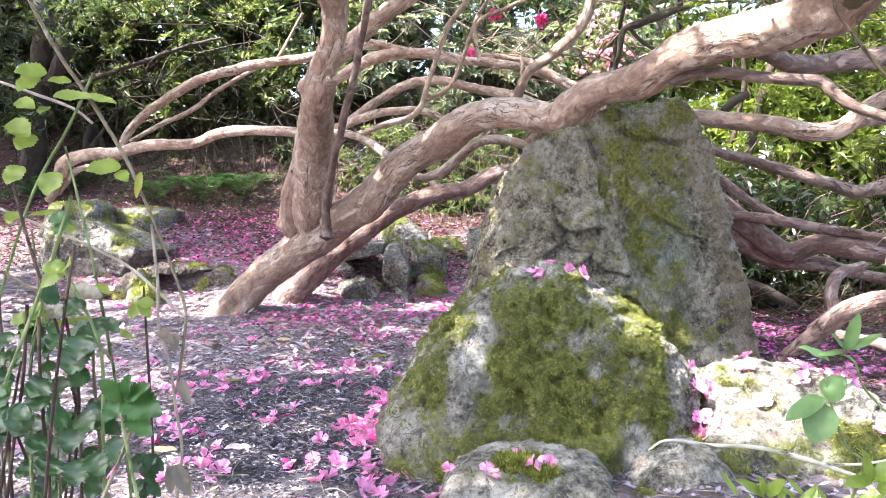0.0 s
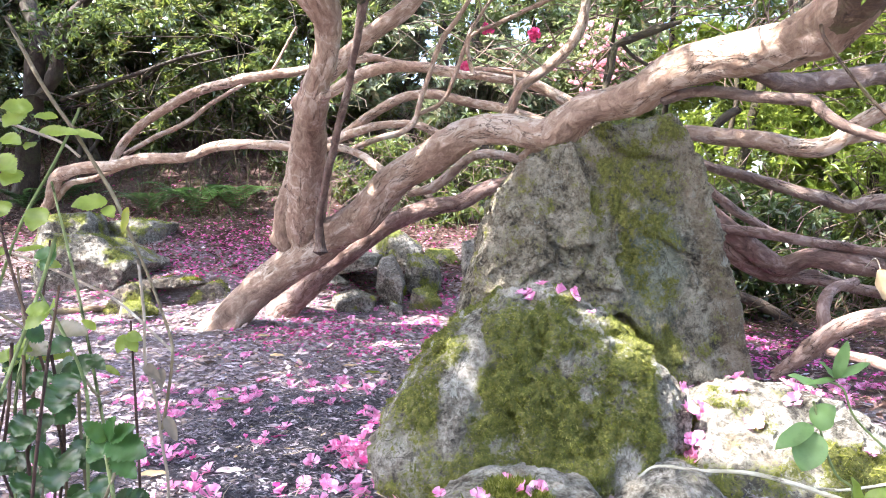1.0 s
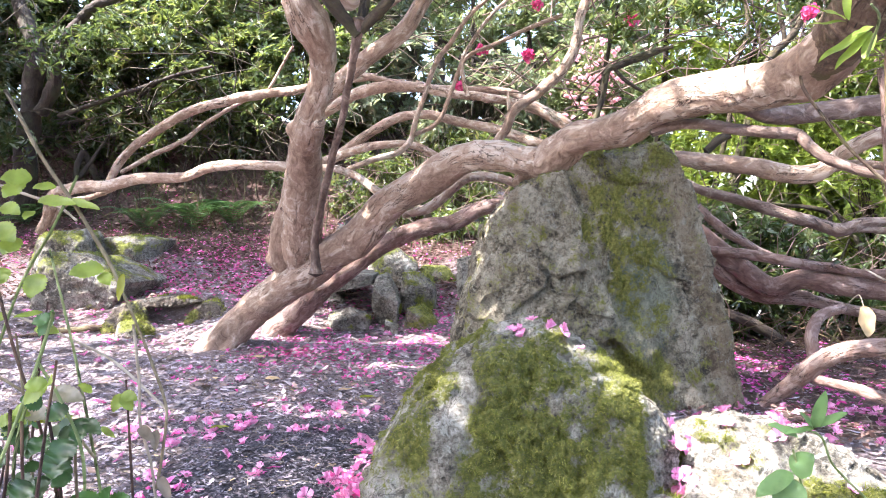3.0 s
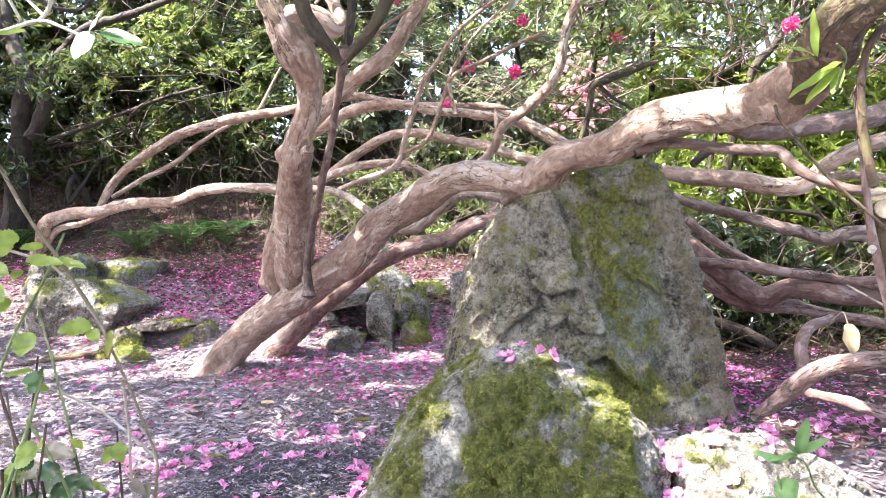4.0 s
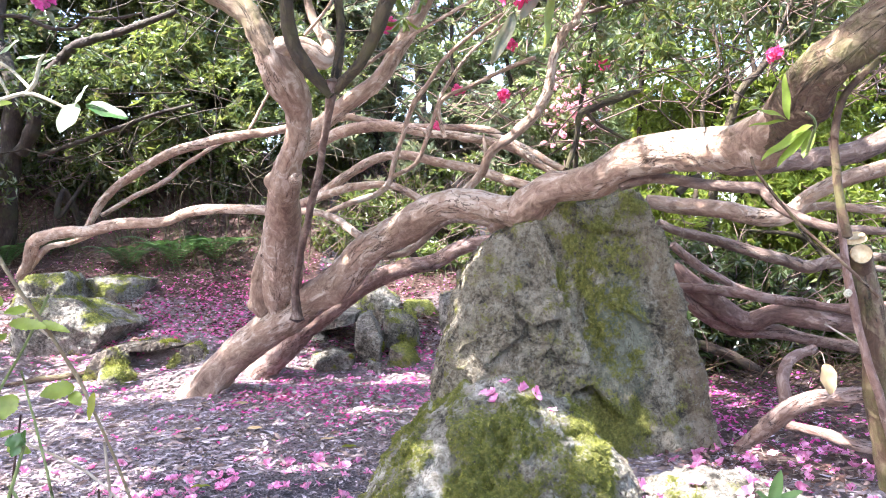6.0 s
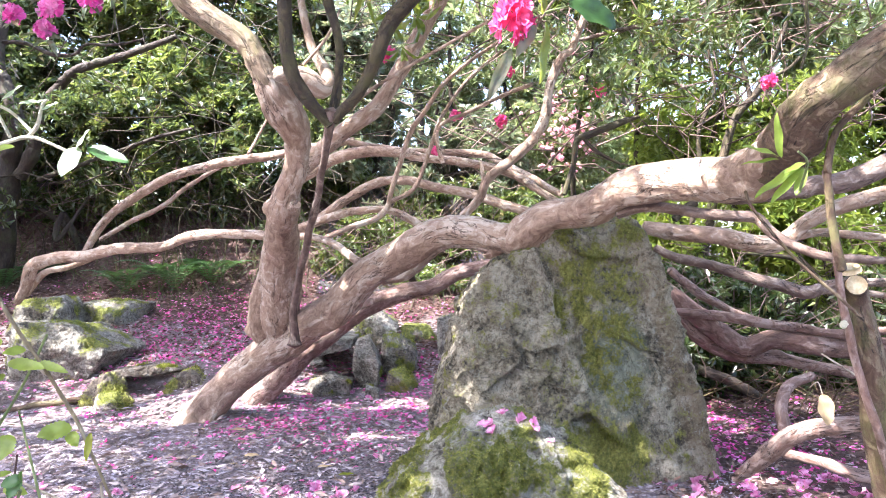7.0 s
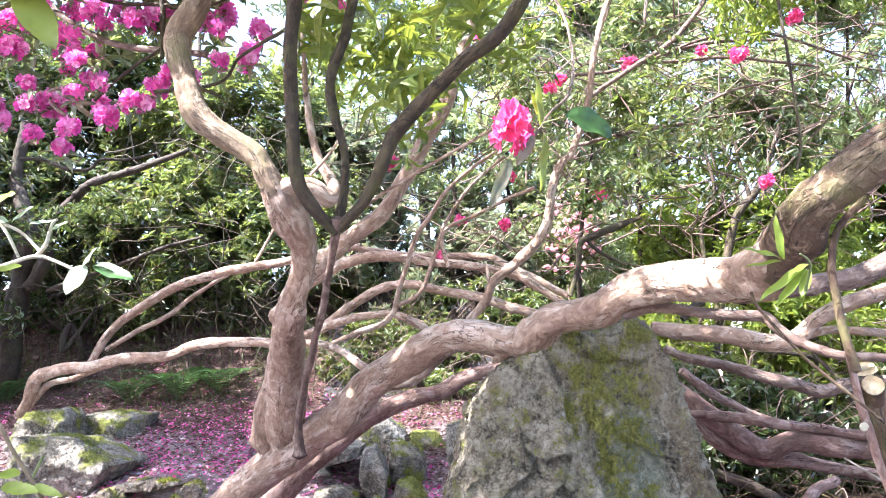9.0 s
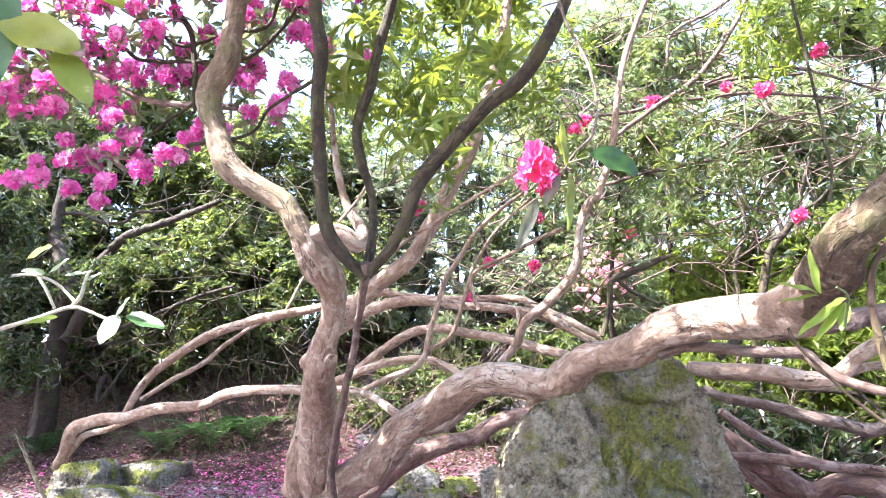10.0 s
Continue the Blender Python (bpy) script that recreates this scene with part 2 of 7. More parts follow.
moss_blade = leaf_material("moss_green", [(0.05, 0.062, 0.01), (0.15, 0.17, 0.024), (0.25, 0.265, 0.042), (0.37, 0.38, 0.08), (0.46, 0.44, 0.16)], (0.3, 0.36, 0.05), 0.8, 0.3, 0.2)
petal_pink = leaf_material("petal_hot_pink", [(0.66, 0.05, 0.2), (0.8, 0.12, 0.32), (0.86, 0.25, 0.43)], (0.95, 0.15, 0.38), 0.6, 0.35, 0.2)
petal_magenta = leaf_material("petal_magenta", [(0.76, 0.07, 0.42), (0.88, 0.2, 0.6), (0.92, 0.42, 0.74), (0.94, 0.6, 0.84)], (0.9, 0.22, 0.6), 0.6, 0.35, 0.2)
petal_fallen = leaf_material("petal_fallen", [(0.68, 0.05, 0.24), (0.82, 0.11, 0.40), (0.86, 0.28, 0.56), (0.86, 0.46, 0.68), (0.76, 0.12, 0.44), (0.9, 0.6, 0.74)], (0.9, 0.2, 0.5), 0.6, 0.25, 0.2)
petal_bank = leaf_material("petal_wilting", [(0.46, 0.03, 0.16), (0.66, 0.06, 0.32), (0.78, 0.14, 0.5), (0.82, 0.36, 0.68), (0.54, 0.06, 0.26)], (0.7, 0.12, 0.35), 0.6, 0.2, 0.2)
petal_pale = leaf_material("petal_pale_pink", [(0.82, 0.32, 0.42), (0.85, 0.55, 0.62), (0.88, 0.74, 0.76)], (0.95, 0.6, 0.65), 0.6, 0.35, 0.2)

stone_mat = rock_material("stone_grey_green", (0.042, 0.034, 0.022), (0.225, 0.194, 0.132), (0.50, 0.445, 0.34), ((0.075, 0.08, 0.014), (0.19, 0.19, 0.034), (0.36, 0.35, 0.085)), 0.4, (0.22, 0.165, 0.10), 0.045)
boulder_mat = rock_material("boulder_grey", (0.05, 0.043, 0.031), (0.25, 0.228, 0.18), (0.62, 0.59, 0.52), ((0.055, 0.064, 0.010), (0.15, 0.162, 0.025), (0.29, 0.29, 0.065)), 0.75, relief=0.04)
small_rock_mat = rock_material("rock_grey", (0.04, 0.034, 0.027), (0.15, 0.135, 0.108), (0.36, 0.34, 0.29), ((0.06, 0.075, 0.012), (0.15, 0.165, 0.03), (0.26, 0.27, 0.06)), 0.4)

stump_mat = rock_material("old_stump_wood", (0.03, 0.022, 0.017), (0.09, 0.07, 0.055), (0.2, 0.165, 0.13), ((0.09, 0.09, 0.015), (0.19, 0.19, 0.04), (0.32, 0.31, 0.09)), 0.3)


def ground_material():
    m = Mat("forest_floor", 0.9)
    o = m.coords()
    a, b = m.noise(1.3, o, 6, 0.6), m.noise(18.0, o, 8, 0.75, 0.4)
    # soil browns tinted lilac for the skylight that falls on them
    c = m.ramp(b, [(0.3, (0.10, 0.076, 0.072)), (0.5, (0.23, 0.183, 0.182)), (0.7, (0.45, 0.385, 0.405))])
    c = m.mix(m.span(a, 0.5, 0.7), c, (0.17, 0.12, 0.095))
    chips = m.noise(70.0, m.coords((1, 2.5, 1)), 4, 0.8, 1.0)
    c = m.mix(m.span(chips, 0.58, 0.66), c, (0.45, 0.4, 0.395))
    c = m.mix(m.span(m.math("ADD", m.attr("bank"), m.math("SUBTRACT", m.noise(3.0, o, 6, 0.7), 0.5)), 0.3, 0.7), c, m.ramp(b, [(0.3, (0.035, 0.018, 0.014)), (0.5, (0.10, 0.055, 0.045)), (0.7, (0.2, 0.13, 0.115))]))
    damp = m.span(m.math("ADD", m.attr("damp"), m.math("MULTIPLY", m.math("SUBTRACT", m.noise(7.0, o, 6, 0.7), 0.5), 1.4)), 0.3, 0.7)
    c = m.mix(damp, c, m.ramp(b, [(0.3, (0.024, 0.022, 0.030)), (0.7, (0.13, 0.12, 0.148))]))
    m.colour(c)
    m.bump(m.math("ADD", b, m.math("MULTIPLY", chips, 0.6)), 1.0, 0.04)
    return m.m


soil = ground_material()


# ---- building helpers ----
def mesh_of(name, verts, faces, mat, smooth=True, attrs=None):
    """A mesh from arrays; all faces have the same number of corners."""
    verts, faces = np.asarray(verts, dtype=np.float32), np.asarray(faces, dtype=np.int32)
    me = bpy.data.meshes.new(name)
    k = faces.shape[1]
    me.vertices.add(len(verts))
    me.vertices.foreach_set("co", verts.ravel())
    me.loops.add(faces.size)
    me.loops.foreach_set("vertex_index", faces.ravel())
    me.polygons.add(len(faces))
    me.polygons.foreach_set("loop_start", np.arange(0, faces.size, k, dtype=np.int32))
    me.polygons.foreach_set("use_smooth", np.full(len(faces), smooth))
    for key, values in (attrs or {}).items():
        values = np.asarray(values, dtype=np.float32)
        at = me.attributes.new(key, "FLOAT" if values.ndim == 1 else "FLOAT_VECTOR", "POINT")
        at.data.foreach_set("value" if values.ndim == 1 else "vector", values.ravel())
    me.materials.append(mat)
    me.update(calc_edges=True)
    return me


def child(name, me, parent, label="", kind=""):
    ob = new(name, me)
    ob.parent = parent
    if parent is not None:
        ob.matrix_parent_inverse = Matrix.Translation(-parent.location)
    return tagged(ob, label, "", "", kind)


def thing(name, where, label, category, group="", kind=""):
    ob = new(name)
    ob.location = where
    ob.empty_display_size = 0.1
    return tagged(ob, label, category, group, kind)


def spline(pts, step):
    """A smooth line through the points: places and radii, evenly spaced."""
    p = np.array(pts, dtype=float)
    a = np.vstack([2 * p[0] - p[1], p, 2 * p[-1] - p[-2]])
    out = []
    for i in range(len(p) - 1):
        p0, p1, p2, p3 = a[i:i + 4]
        n = max(2, int(np.linalg.norm(p2[:3] - p1[:3]) / step))
        t = np.linspace(0, 1, n, endpoint=False)[:, None]
        out.append(0.5 * (2 * p1 + (p2 - p0) * t + (2 * p0 - 5 * p1 + 4 * p2 - p3) * t ** 2 + (3 * p1 - p0 - 3 * p2 + p3) * t ** 3))
    out.append(p[-1:])
    return np.vstack(out)


def limb(name, parent, mat, pts, knobs=0.08, sides=12, cap=False, foot=False, label=""):
    """One limb as a crooked tapering tube through the points (x, y, z, radius), with swellings, old knots and shallow flutes."""
    thick = float(np.mean([p[3] for p in pts]))
    big = sides >= 14
    s = spline(pts, max(0.012, (0.2 if sides >= 20 else 0.3) * thick))
    c, r = s[:, :3], np.maximum(s[:, 3], 0.0015)
    rnd = random.Random(int(1000 * sum(p[0] + 2 * p[2] for p in pts)))
    seed = Vector((sum(p[0] for p in pts), pts[0][1], len(pts)))
    length = np.concatenate([[0], np.cumsum(np.linalg.norm(np.diff(c, axis=0), axis=1))])
    wob = np.array([noise.noise_vector(Vector((l / (thick * 5 + 0.05), 0, 0)) + seed) for l in length])
    ease = np.minimum(1.0, np.minimum(length, length[-1] - length) / (4 * thick + 0.01))
    c = c + wob * (r * 0.28 * ease)[:, None]
    tan = np.gradient(c, axis=0)
    tan /= np.linalg.norm(tan, axis=1)[:, None] + 1e-9
    n = np.empty_like(c)
    ref = np.array([0.0, 0.0, 1.0]) if abs(tan[0][2]) < 0.8 else np.array([0.0, 1.0, 0.0])
    for i, t in enumerate(tan):
        ref = ref - t * ref.dot(t)
        ref /= np.linalg.norm(ref) + 1e-9
        n[i] = ref
    b = np.cross(tan, n)
    ang = np.linspace(0, 2 * np.pi, sides + 1)
    # knots: where on the limb, at which angle, how high and how wide
    lumps = [(rnd.uniform(0.05, 0.95) * length[-1], rnd.uniform(0, 6.28), rnd.uniform(0.10, 0.36), rnd.uniform(0.4, 1.1)) for _ in range(int(length[-1] / (7 * thick) + 0.5))] if big else []
    verts, grain = [], []
    for i in range(len(c)):
        swell = 1 + knobs * 1.1 * noise.noise(Vector((length[i] / (thick * 3.2 + 0.02), 7.0, 0)) + seed)
        near = [q for q in lumps if abs(q[0] - length[i]) < 2.4 * q[3] * r[i]]
        for a in ang:
            ca, sa = math.cos(a), math.sin(a)
            d = n[i] * ca + b[i] * sa
            q = Vector(c[i] + d * r[i]) / (r[i] * 2.2 + 0.03)
            k = swell + knobs * 0.9 * noise.noise(q * 0.8 + seed) + knobs * 0.5 * noise.noise(q * 2.7 + seed)
            if big:
                k += 0.10 * noise.noise(Vector((1.5 * ca, 1.5 * sa, length[i] * 2.0)) + seed) + 0.055 * noise.noise(Vector((4 * ca, 4 * sa, length[i] * 5)) + seed) + 0.03 * noise.noise(Vector((9 * ca, 9 * sa, length[i] * 14)) + seed)
                for l0, a0, amp, wide in near:
                    da = (a - a0 + math.pi) % (2 * math.pi) - math.pi
                    k += amp * math.exp(-((length[i] - l0) / (wide * r[i])) ** 2 - (da / (0.75 * wide)) ** 2)
            if foot and length[i] < 4 * r[0]:
                k += 0.28 * (1 - length[i] / (4 * r[0])) ** 1.5 * (1 + 1.1 * math.sin(5 * a + 1.0))
            verts.append(c[i] + d * (r[i] * k))
            grain.append((r[i] * ca + seed.x, r[i] * sa + seed.y, length[i]))
    w = sides + 1
    faces = []
    for i in range(len(c) - 1):
        for j in range(sides):
            k = i * w + j
            faces += [(k, k + 1, k + w + 1), (k, k + w + 1, k + w)]
    for end, row in ((0, 0), (1, len(c) - 1)):
        mid = len(verts)
        verts.append(c[row] + (tan[row] if end else -tan[row]) * r[row] * (0.02 if cap else 0.5))
        grain.append((seed.x, seed.y, length[row]))
        for j in range(sides):
            k = row * w + j
            faces.append((k, k + 1, mid) if not end else (k + 1, k, mid))
    return child(name, mesh_of(name, verts, faces, mat, True, {"grain": grain}), parent, label)


ICO = {}


def ico(level):
    if level not in ICO:
        bm = bmesh.new()
        bmesh.ops.create_icosphere(bm, subdivisions=level, radius=1.0)
        ICO[level] = (np.array([v.co[:] for v in bm.verts]), np.array([[v.index for v in f.verts] for f in bm.faces]))
        bm.free()
    return ICO[level]


def chips(v, scale, off):
    """Broken facets: each cell of the stone is a small plane with its own height and tilt."""
    q = Vector((v.x * 1.25 - v.z * 0.35, v.y, v.z * 0.8 + v.x * 0.35)) * scale + off
    q += noise.noise_vector(q * 0.8) * 0.35
    near = noise.voronoi(q)[1][0]
    h = noise.cell_vector(near * 3.7)
    return (h.x - 0.5) * 0.7 + (h - Vector((0.5, 0.5, 0.5))).dot(q - near) * 1.5


def ledge(x, z, line, amp, reach):
    """Relief of a broken edge along a line: proud on the side to the line's left, then falling back."""
    best, side, out = 9.0, 0.0, 0.0
    for i in range(len(line) - 1):
        (x0, z0), (x1, z1) = line[i], line[i + 1]
        dx, dz = x1 - x0, z1 - z0
        l2 = dx * dx + dz * dz
        u = ((x - x0) * dx + (z - z0) * dz) / l2
        t = min(1.0, max(0.0, u))
        d = math.hypot(x - x0 - t * dx, z - z0 - t * dz)
        if d < best:
            l = math.sqrt(l2)
            best, side = d, (dx * (z - z0) - dz * (x - x0)) / l
            out = max(0.0, -u if i == 0 else 0.0, u - 1 if i == len(line) - 2 else 0.0) * l
    fade = math.exp(-(out / 0.05) ** 2)
    if side > 0:
        return amp * fade * math.exp(-(best / reach) ** 1.5) * min(1.0, best / 0.008)
    return -0.5 * amp * fade * math.exp(-(best / (0.4 * reach)) ** 1.5)


def rock_shape(name, centre, outline, planes, mat, level=6, sharp=16, rough=0.035, moss=None, seed=0.0, facets=1.0, ledges=(), cushion=0.0, tone=None):
    """A stone bounded by an outline (x, z about the centre) and by planes (nx, ny, nz, distance), then broken up by relief.
    moss: a function of place and normal that tells how mossy the stone is there; cushion: how thick that moss is."""
    d, faces = ico(level)
    cuts = []
    n = len(outline)
    for i in range(n):
        (x0, z0), (x1, z1) = outline[i], outline[(i + 1) % n]
        nx, nz = z1 - z0, x0 - x1
        l = math.hypot(nx, nz)
        if l > 1e-6:
            tip = 0.15 * noise.noise(Vector((x0 * 5, z0 * 5, seed)))
            cuts.append((nx / l, tip, nz / l, (x0 * nx + z0 * nz) / l))
    cuts += list(planes)
    cuts = np.array(cuts)
    dot = np.maximum(d @ cuts[:, :3].T, 1e-6) / np.maximum(cuts[:, 3], 0.02)
    r = (dot ** sharp).sum(axis=1) ** (-1.0 / sharp)
    p = d * r[:, None]
    off = Vector((seed * 7.1, seed * 3.3, seed))
    out = np.empty_like(p)
    for i, q in enumerate(p):
        v = Vector(q)
        k = noise.fractal(v * 3.0 + off, 1.0, 2.0, 3) * 0.7
        k += facets * (0.8 * chips(v, 5.0, off) + 0.5 * chips(v, 13.0, off) + 0.25 * chips(v, 31.0, off))
        k += 0.42 * noise.fractal(v * 14.0 + off, 0.8, 2.1, 4)
        out[i] = q + d[i] * rough * k
        if ledges and d[i][1] < 0.1:
            out[i][1] -= sum(ledge(v.x + 0.03 * noise.noise(v * 9), v.z + 0.03 * noise.noise(v * 9 + off), *e) for e in ledges)
    out += np.array(centre)
    me = mesh_of(name, out, faces, mat, False)
    at = me.attributes.new("moss", "FLOAT", "POINT")
    if moss:
        nv = np.empty(len(out) * 3, dtype=np.float32)
        me.vertices.foreach_get("normal", nv)
        nv = nv.reshape(-1, 3)
        value = np.array([moss(Vector(q), Vector(w)) for q, w in zip(out, nv)], dtype=np.float32)
        at.data.foreach_set("value", value)
        if cushion:
            puff = np.array([0.5 + 0.7 * noise.noise(Vector(q) * 13 + off) + 0.8 * noise.noise(Vector(q) * 27 + off) + 0.5 * noise.noise(Vector(q) * 55 + off) for q in out])
            out += nv * (cushion * puff * np.clip(value * 1.6 - 0.5, 0, 1))[:, None]
            me.vertices.foreach_set("co", out.astype(np.float32).ravel())
            me.update()
    if tone:
        me.attributes.new("tone", "FLOAT", "POINT").data.foreach_set("value", np.array([tone(q) for q in out], dtype=np.float32))
    return me


def moss_tufts(me, count, parent, seed, height=0.012, limit=0.5):
    """Short blades of moss over the mossy part of a stone."""
    rng = np.random.default_rng(seed)
    k = len(me.polygons)
    idx = np.empty(k * 3, dtype=np.int32)
    me.polygons.foreach_get("vertices", idx)
    idx = idx.reshape(-1, 3)
    co = np.empty(len(me.vertices) * 3, dtype=np.float32)
    me.vertices.foreach_get("co", co)
    co = co.reshape(-1, 3)
    nv = np.empty(len(me.vertices) * 3, dtype=np.float32)
    me.vertices.foreach_get("normal", nv)
    nv = nv.reshape(-1, 3)
    val = np.empty(len(me.vertices), dtype=np.float32)
    me.attributes["moss"].data.foreach_get("value", val)
    area = np.linalg.norm(np.cross(co[idx[:, 1]] - co[idx[:, 0]], co[idx[:, 2]] - co[idx[:, 0]]), axis=1)
    w = area * np.clip(val[idx].mean(axis=1) - limit, 0, 0.4)
    if w.sum() <= 0:
        return
    f = rng.choice(k, count, p=w / w.sum())
    u = rng.dirichlet((1, 1, 1), count)
    pos = (co[idx[f]] * u[:, :, None]).sum(axis=1)
    nor = nv[idx[f, 0]]
    side = rng.normal(size=(count, 3))
    side -= nor * (side * nor).sum(axis=1)[:, None]
    side /= np.linalg.norm(side, axis=1)[:, None]
    tilt = rng.normal(size=(count, 3)) * 0.55
    h = height * rng.uniform(0.5, 1.5, (count, 1))
    tip = pos + (nor + tilt) * h + np.array([0, 0, -0.3]) * h
    v = np.stack([pos - side * h * 0.2 - nor * 0.002, pos + side * h * 0.2 - nor * 0.002, tip], axis=1).reshape(-1, 3)
    child("moss", mesh_of("moss", v, np.arange(count * 3).reshape(-1, 3), moss_blade, False), parent, "short green moss cushion", "stuff")


def unit(a):
    return a / (np.linalg.norm(a, axis=-1, keepdims=True) + 1e-9)


def blades(base, way, up, length, width, fold=0.25, droop=0.25, fine=False):
    """Leaves as folded, drooping blades: arrays of places, directions and up vectors."""
    way, n = unit(way), len(base)
    side = unit(np.cross(way, up))
    up = np.cross(side, way)
    L, W = np.broadcast_to(length, n)[:, None], np.broadcast_to(width, n)[:, None]
    mid = base + way * L * 0.5
    tip = base + way * L * 0.97 - up * L * droop
    if not fine:
        l, r = mid - side * W * 0.5 + up * W * fold, mid + side * W * 0.5 + up * W * fold
        v = np.stack([base, r, tip, l], axis=1).reshape(-1, 3)
        k = np.arange(n)[:, None] * 4
        return v, np.concatenate([k + [0, 1, 2], k + [0, 2, 3]], axis=1).reshape(-1, 3)
    a = base + way * L * 0.25 + up * L * 0.02
    c = base + way * L * 0.75 - up * L * droop * 0.45
    rows = [base]
    for q, s in ((a, 0.75), (mid, 1.0), (c, 0.72)):
        rows += [q - side * W * 0.5 * s + up * W * fold * s, q, q + side * W * 0.5 * s + up * W * fold * s]
    rows.append(tip)
    v = np.stack(rows, axis=1).reshape(-1, 3)
    t = [[0, 2, 1], [0, 3, 2], [1, 2, 5], [1, 5, 4], [2, 3, 6], [2, 6, 5], [4, 5, 8], [4, 8, 7], [5, 6, 9], [5, 9, 8], [7, 8, 10], [8, 9, 10]]
    k = np.arange(n)[:, None, None] * 11
    return v, (k + np.array(t)[None]).reshape(-1, 3)


def whorls(rng, pos, axis, n, length, width, spread=0.9, droop=0.25, fine=False):
    """Rosettes of n leaves round the ends of twigs."""
    N = len(pos)
    axis = unit(axis)
    s = unit(np.cross(axis, rng.normal(size=(N, 3))))
    t = np.cross(axis, s)
    a = (np.arange(n)[None] * 2 * np.pi / n + rng.uniform(0, 6.3, (N, 1)) + rng.normal(0, 0.25, (N, n)))[..., None]
    lift = rng.uniform(0.0, 0.9, (N, n, 1))
    way = (s[:, None] * np.cos(a) + t[:, None] * np.sin(a)) * spread + axis[:, None] * lift
    base = np.repeat(pos[:, None], n, axis=1) + rng.normal(0, 0.008, (N, n, 3))
    k = N * n
    return blades(base.reshape(k, 3), way.reshape(k, 3), np.repeat(axis, n, axis=0) + rng.normal(0, 0.15, (k, 3)), length * rng.uniform(0.6, 1.15, k), width * rng.uniform(0.7, 1.15, k), 0.2, droop, fine)


def cloud(rng, blobs, count, gap=0.0, scale=1.2, shell=0.5):
    """Places in and near the skins of ellipsoids (centre, radii), thinned to leave holes; with outward directions."""
    share = np.array([(b[3] * b[4] + b[4] * b[5] + b[3] * b[5]) for b in blobs])
    which = rng.choice(len(blobs), count * 3, p=share / share.sum())
    B = np.array(blobs)[which]
    d = unit(rng.normal(size=(len(which), 3)))
    r = 1 - shell * rng.uniform(0, 1, (len(which), 1)) ** 1.5
    p = B[:, :3] + d * B[:, 3:] * r
    keep = np.array([noise.noise(Vector(q) * scale) + 0.5 * noise.noise(Vector(q) * scale * 2.6) for q in p]) > gap
    p, d, B = p[keep][:count], d[keep][:count], B[keep][:count]
    return p, unit(d / B[:, 3:] + np.array([0, 0, 0.5]))


def foliage(name, parent, blobs, count, mat, seed, n=8, length=0.11, width=0.035, gap=0.0, scale=1.2, shell=0.5, label="", droop=0.25, keep=None, fine=False):
    rng = np.random.default_rng(seed)
    p, d = cloud(rng, blobs, count, gap, scale, shell)
    if keep is not None:
        ok = keep(p)
        p, d = p[ok], d[ok]
    v, f = whorls(rng, p, d + rng.normal(0, 0.35, d.shape), n, length, width, droop=droop, fine=fine)
    return child(name, mesh_of(name, v, f, mat, False), parent, label, "stuff"), p


def twigs(parent, mat, starts, ends, seed, thick=0.006, name="twig_mass"):
    """Thin bare twigs from places to places, joined into one part."""
    rng = np.random.default_rng(seed)
    a, b = np.asarray(starts, float), np.asarray(ends, float)
    N, rows = len(a), 5
    sag = rng.normal(0, 0.09, (N, 3)) * np.linalg.norm(b - a, axis=1)[:, None]
    sag2 = rng.normal(0, 0.05, (N, 3)) * np.linalg.norm(b - a, axis=1)[:, None]
    way = unit(b - a)
    s = unit(np.cross(way, rng.normal(size=(N, 3))))
    t = np.cross(way, s)
    V = []
    for i in range(rows):
        u = i / (rows - 1)
        c = a * (1 - u) + b * u + sag * 4 * u * (1 - u) + sag2 * math.sin(u * 6.28)
        r = thick * (1.15 - 0.8 * u)
        for k in range(3):
            w = 2 * math.pi * k / 3
            V.append(c + (s * math.cos(w) + t * math.sin(w)) * r)
    v = np.stack(V, axis=1).reshape(-1, 3)
    f = []
    for i in range(rows - 1):
        for k in range(3):
            p, q = i * 3 + k, i * 3 + (k + 1) % 3
            f += [[p, q, q + 3], [p, q + 3, p + 3]]
    f = (np.arange(N)[:, None, None] * rows * 3 + np.array(f)[None]).reshape(-1, 3)
    return child(name, mesh_of(name, v, f, mat, True), parent, "", "stuff")


def one_leaf(parent, base, tip, width, up, mat, fold=0.2, droop=0.12, name="leaf", lobed=0.0):
    """A single large leaf with a folded midrib and a wavy edge."""
    base, tip, up = np.array(base, float), np.array(tip, float), np.array(up, float)
    way = tip - base
    L = np.linalg.norm(way)
    way = way / L
    side = np.cross(way, up)
    side /= np.linalg.norm(side) + 1e-9
    up = np.cross(side, way)
    rows, v = (25 if lobed else 15), []
    for i in range(rows):
        u = i / (rows - 1)
        w = width * 0.5 * 2.53 * u ** 0.6 * (1 - u) ** 0.75
        if lobed:
            w *= 1 + lobed * ((u * 8) % 1 - 0.5)
        c = base + way * L * u - up * L * droop * (u - 0.2) ** 2 + up * L * 0.02 * math.sin(u * 9)
        for k in (-1.0, -0.5, 0.0, 0.5, 1.0):
            v.append(c + side * w * k + up * (abs(k) * w * fold + 0.03 * width * math.sin(u * 14 + k * 4) * abs(k)))
    f = []
    for i in range(rows - 1):
        for k in range(4):
            a = i * 5 + k
            f += [(a, a + 1, a + 6), (a, a + 6, a + 5)]
    return child(name, mesh_of(name, v, f, mat, True), parent)


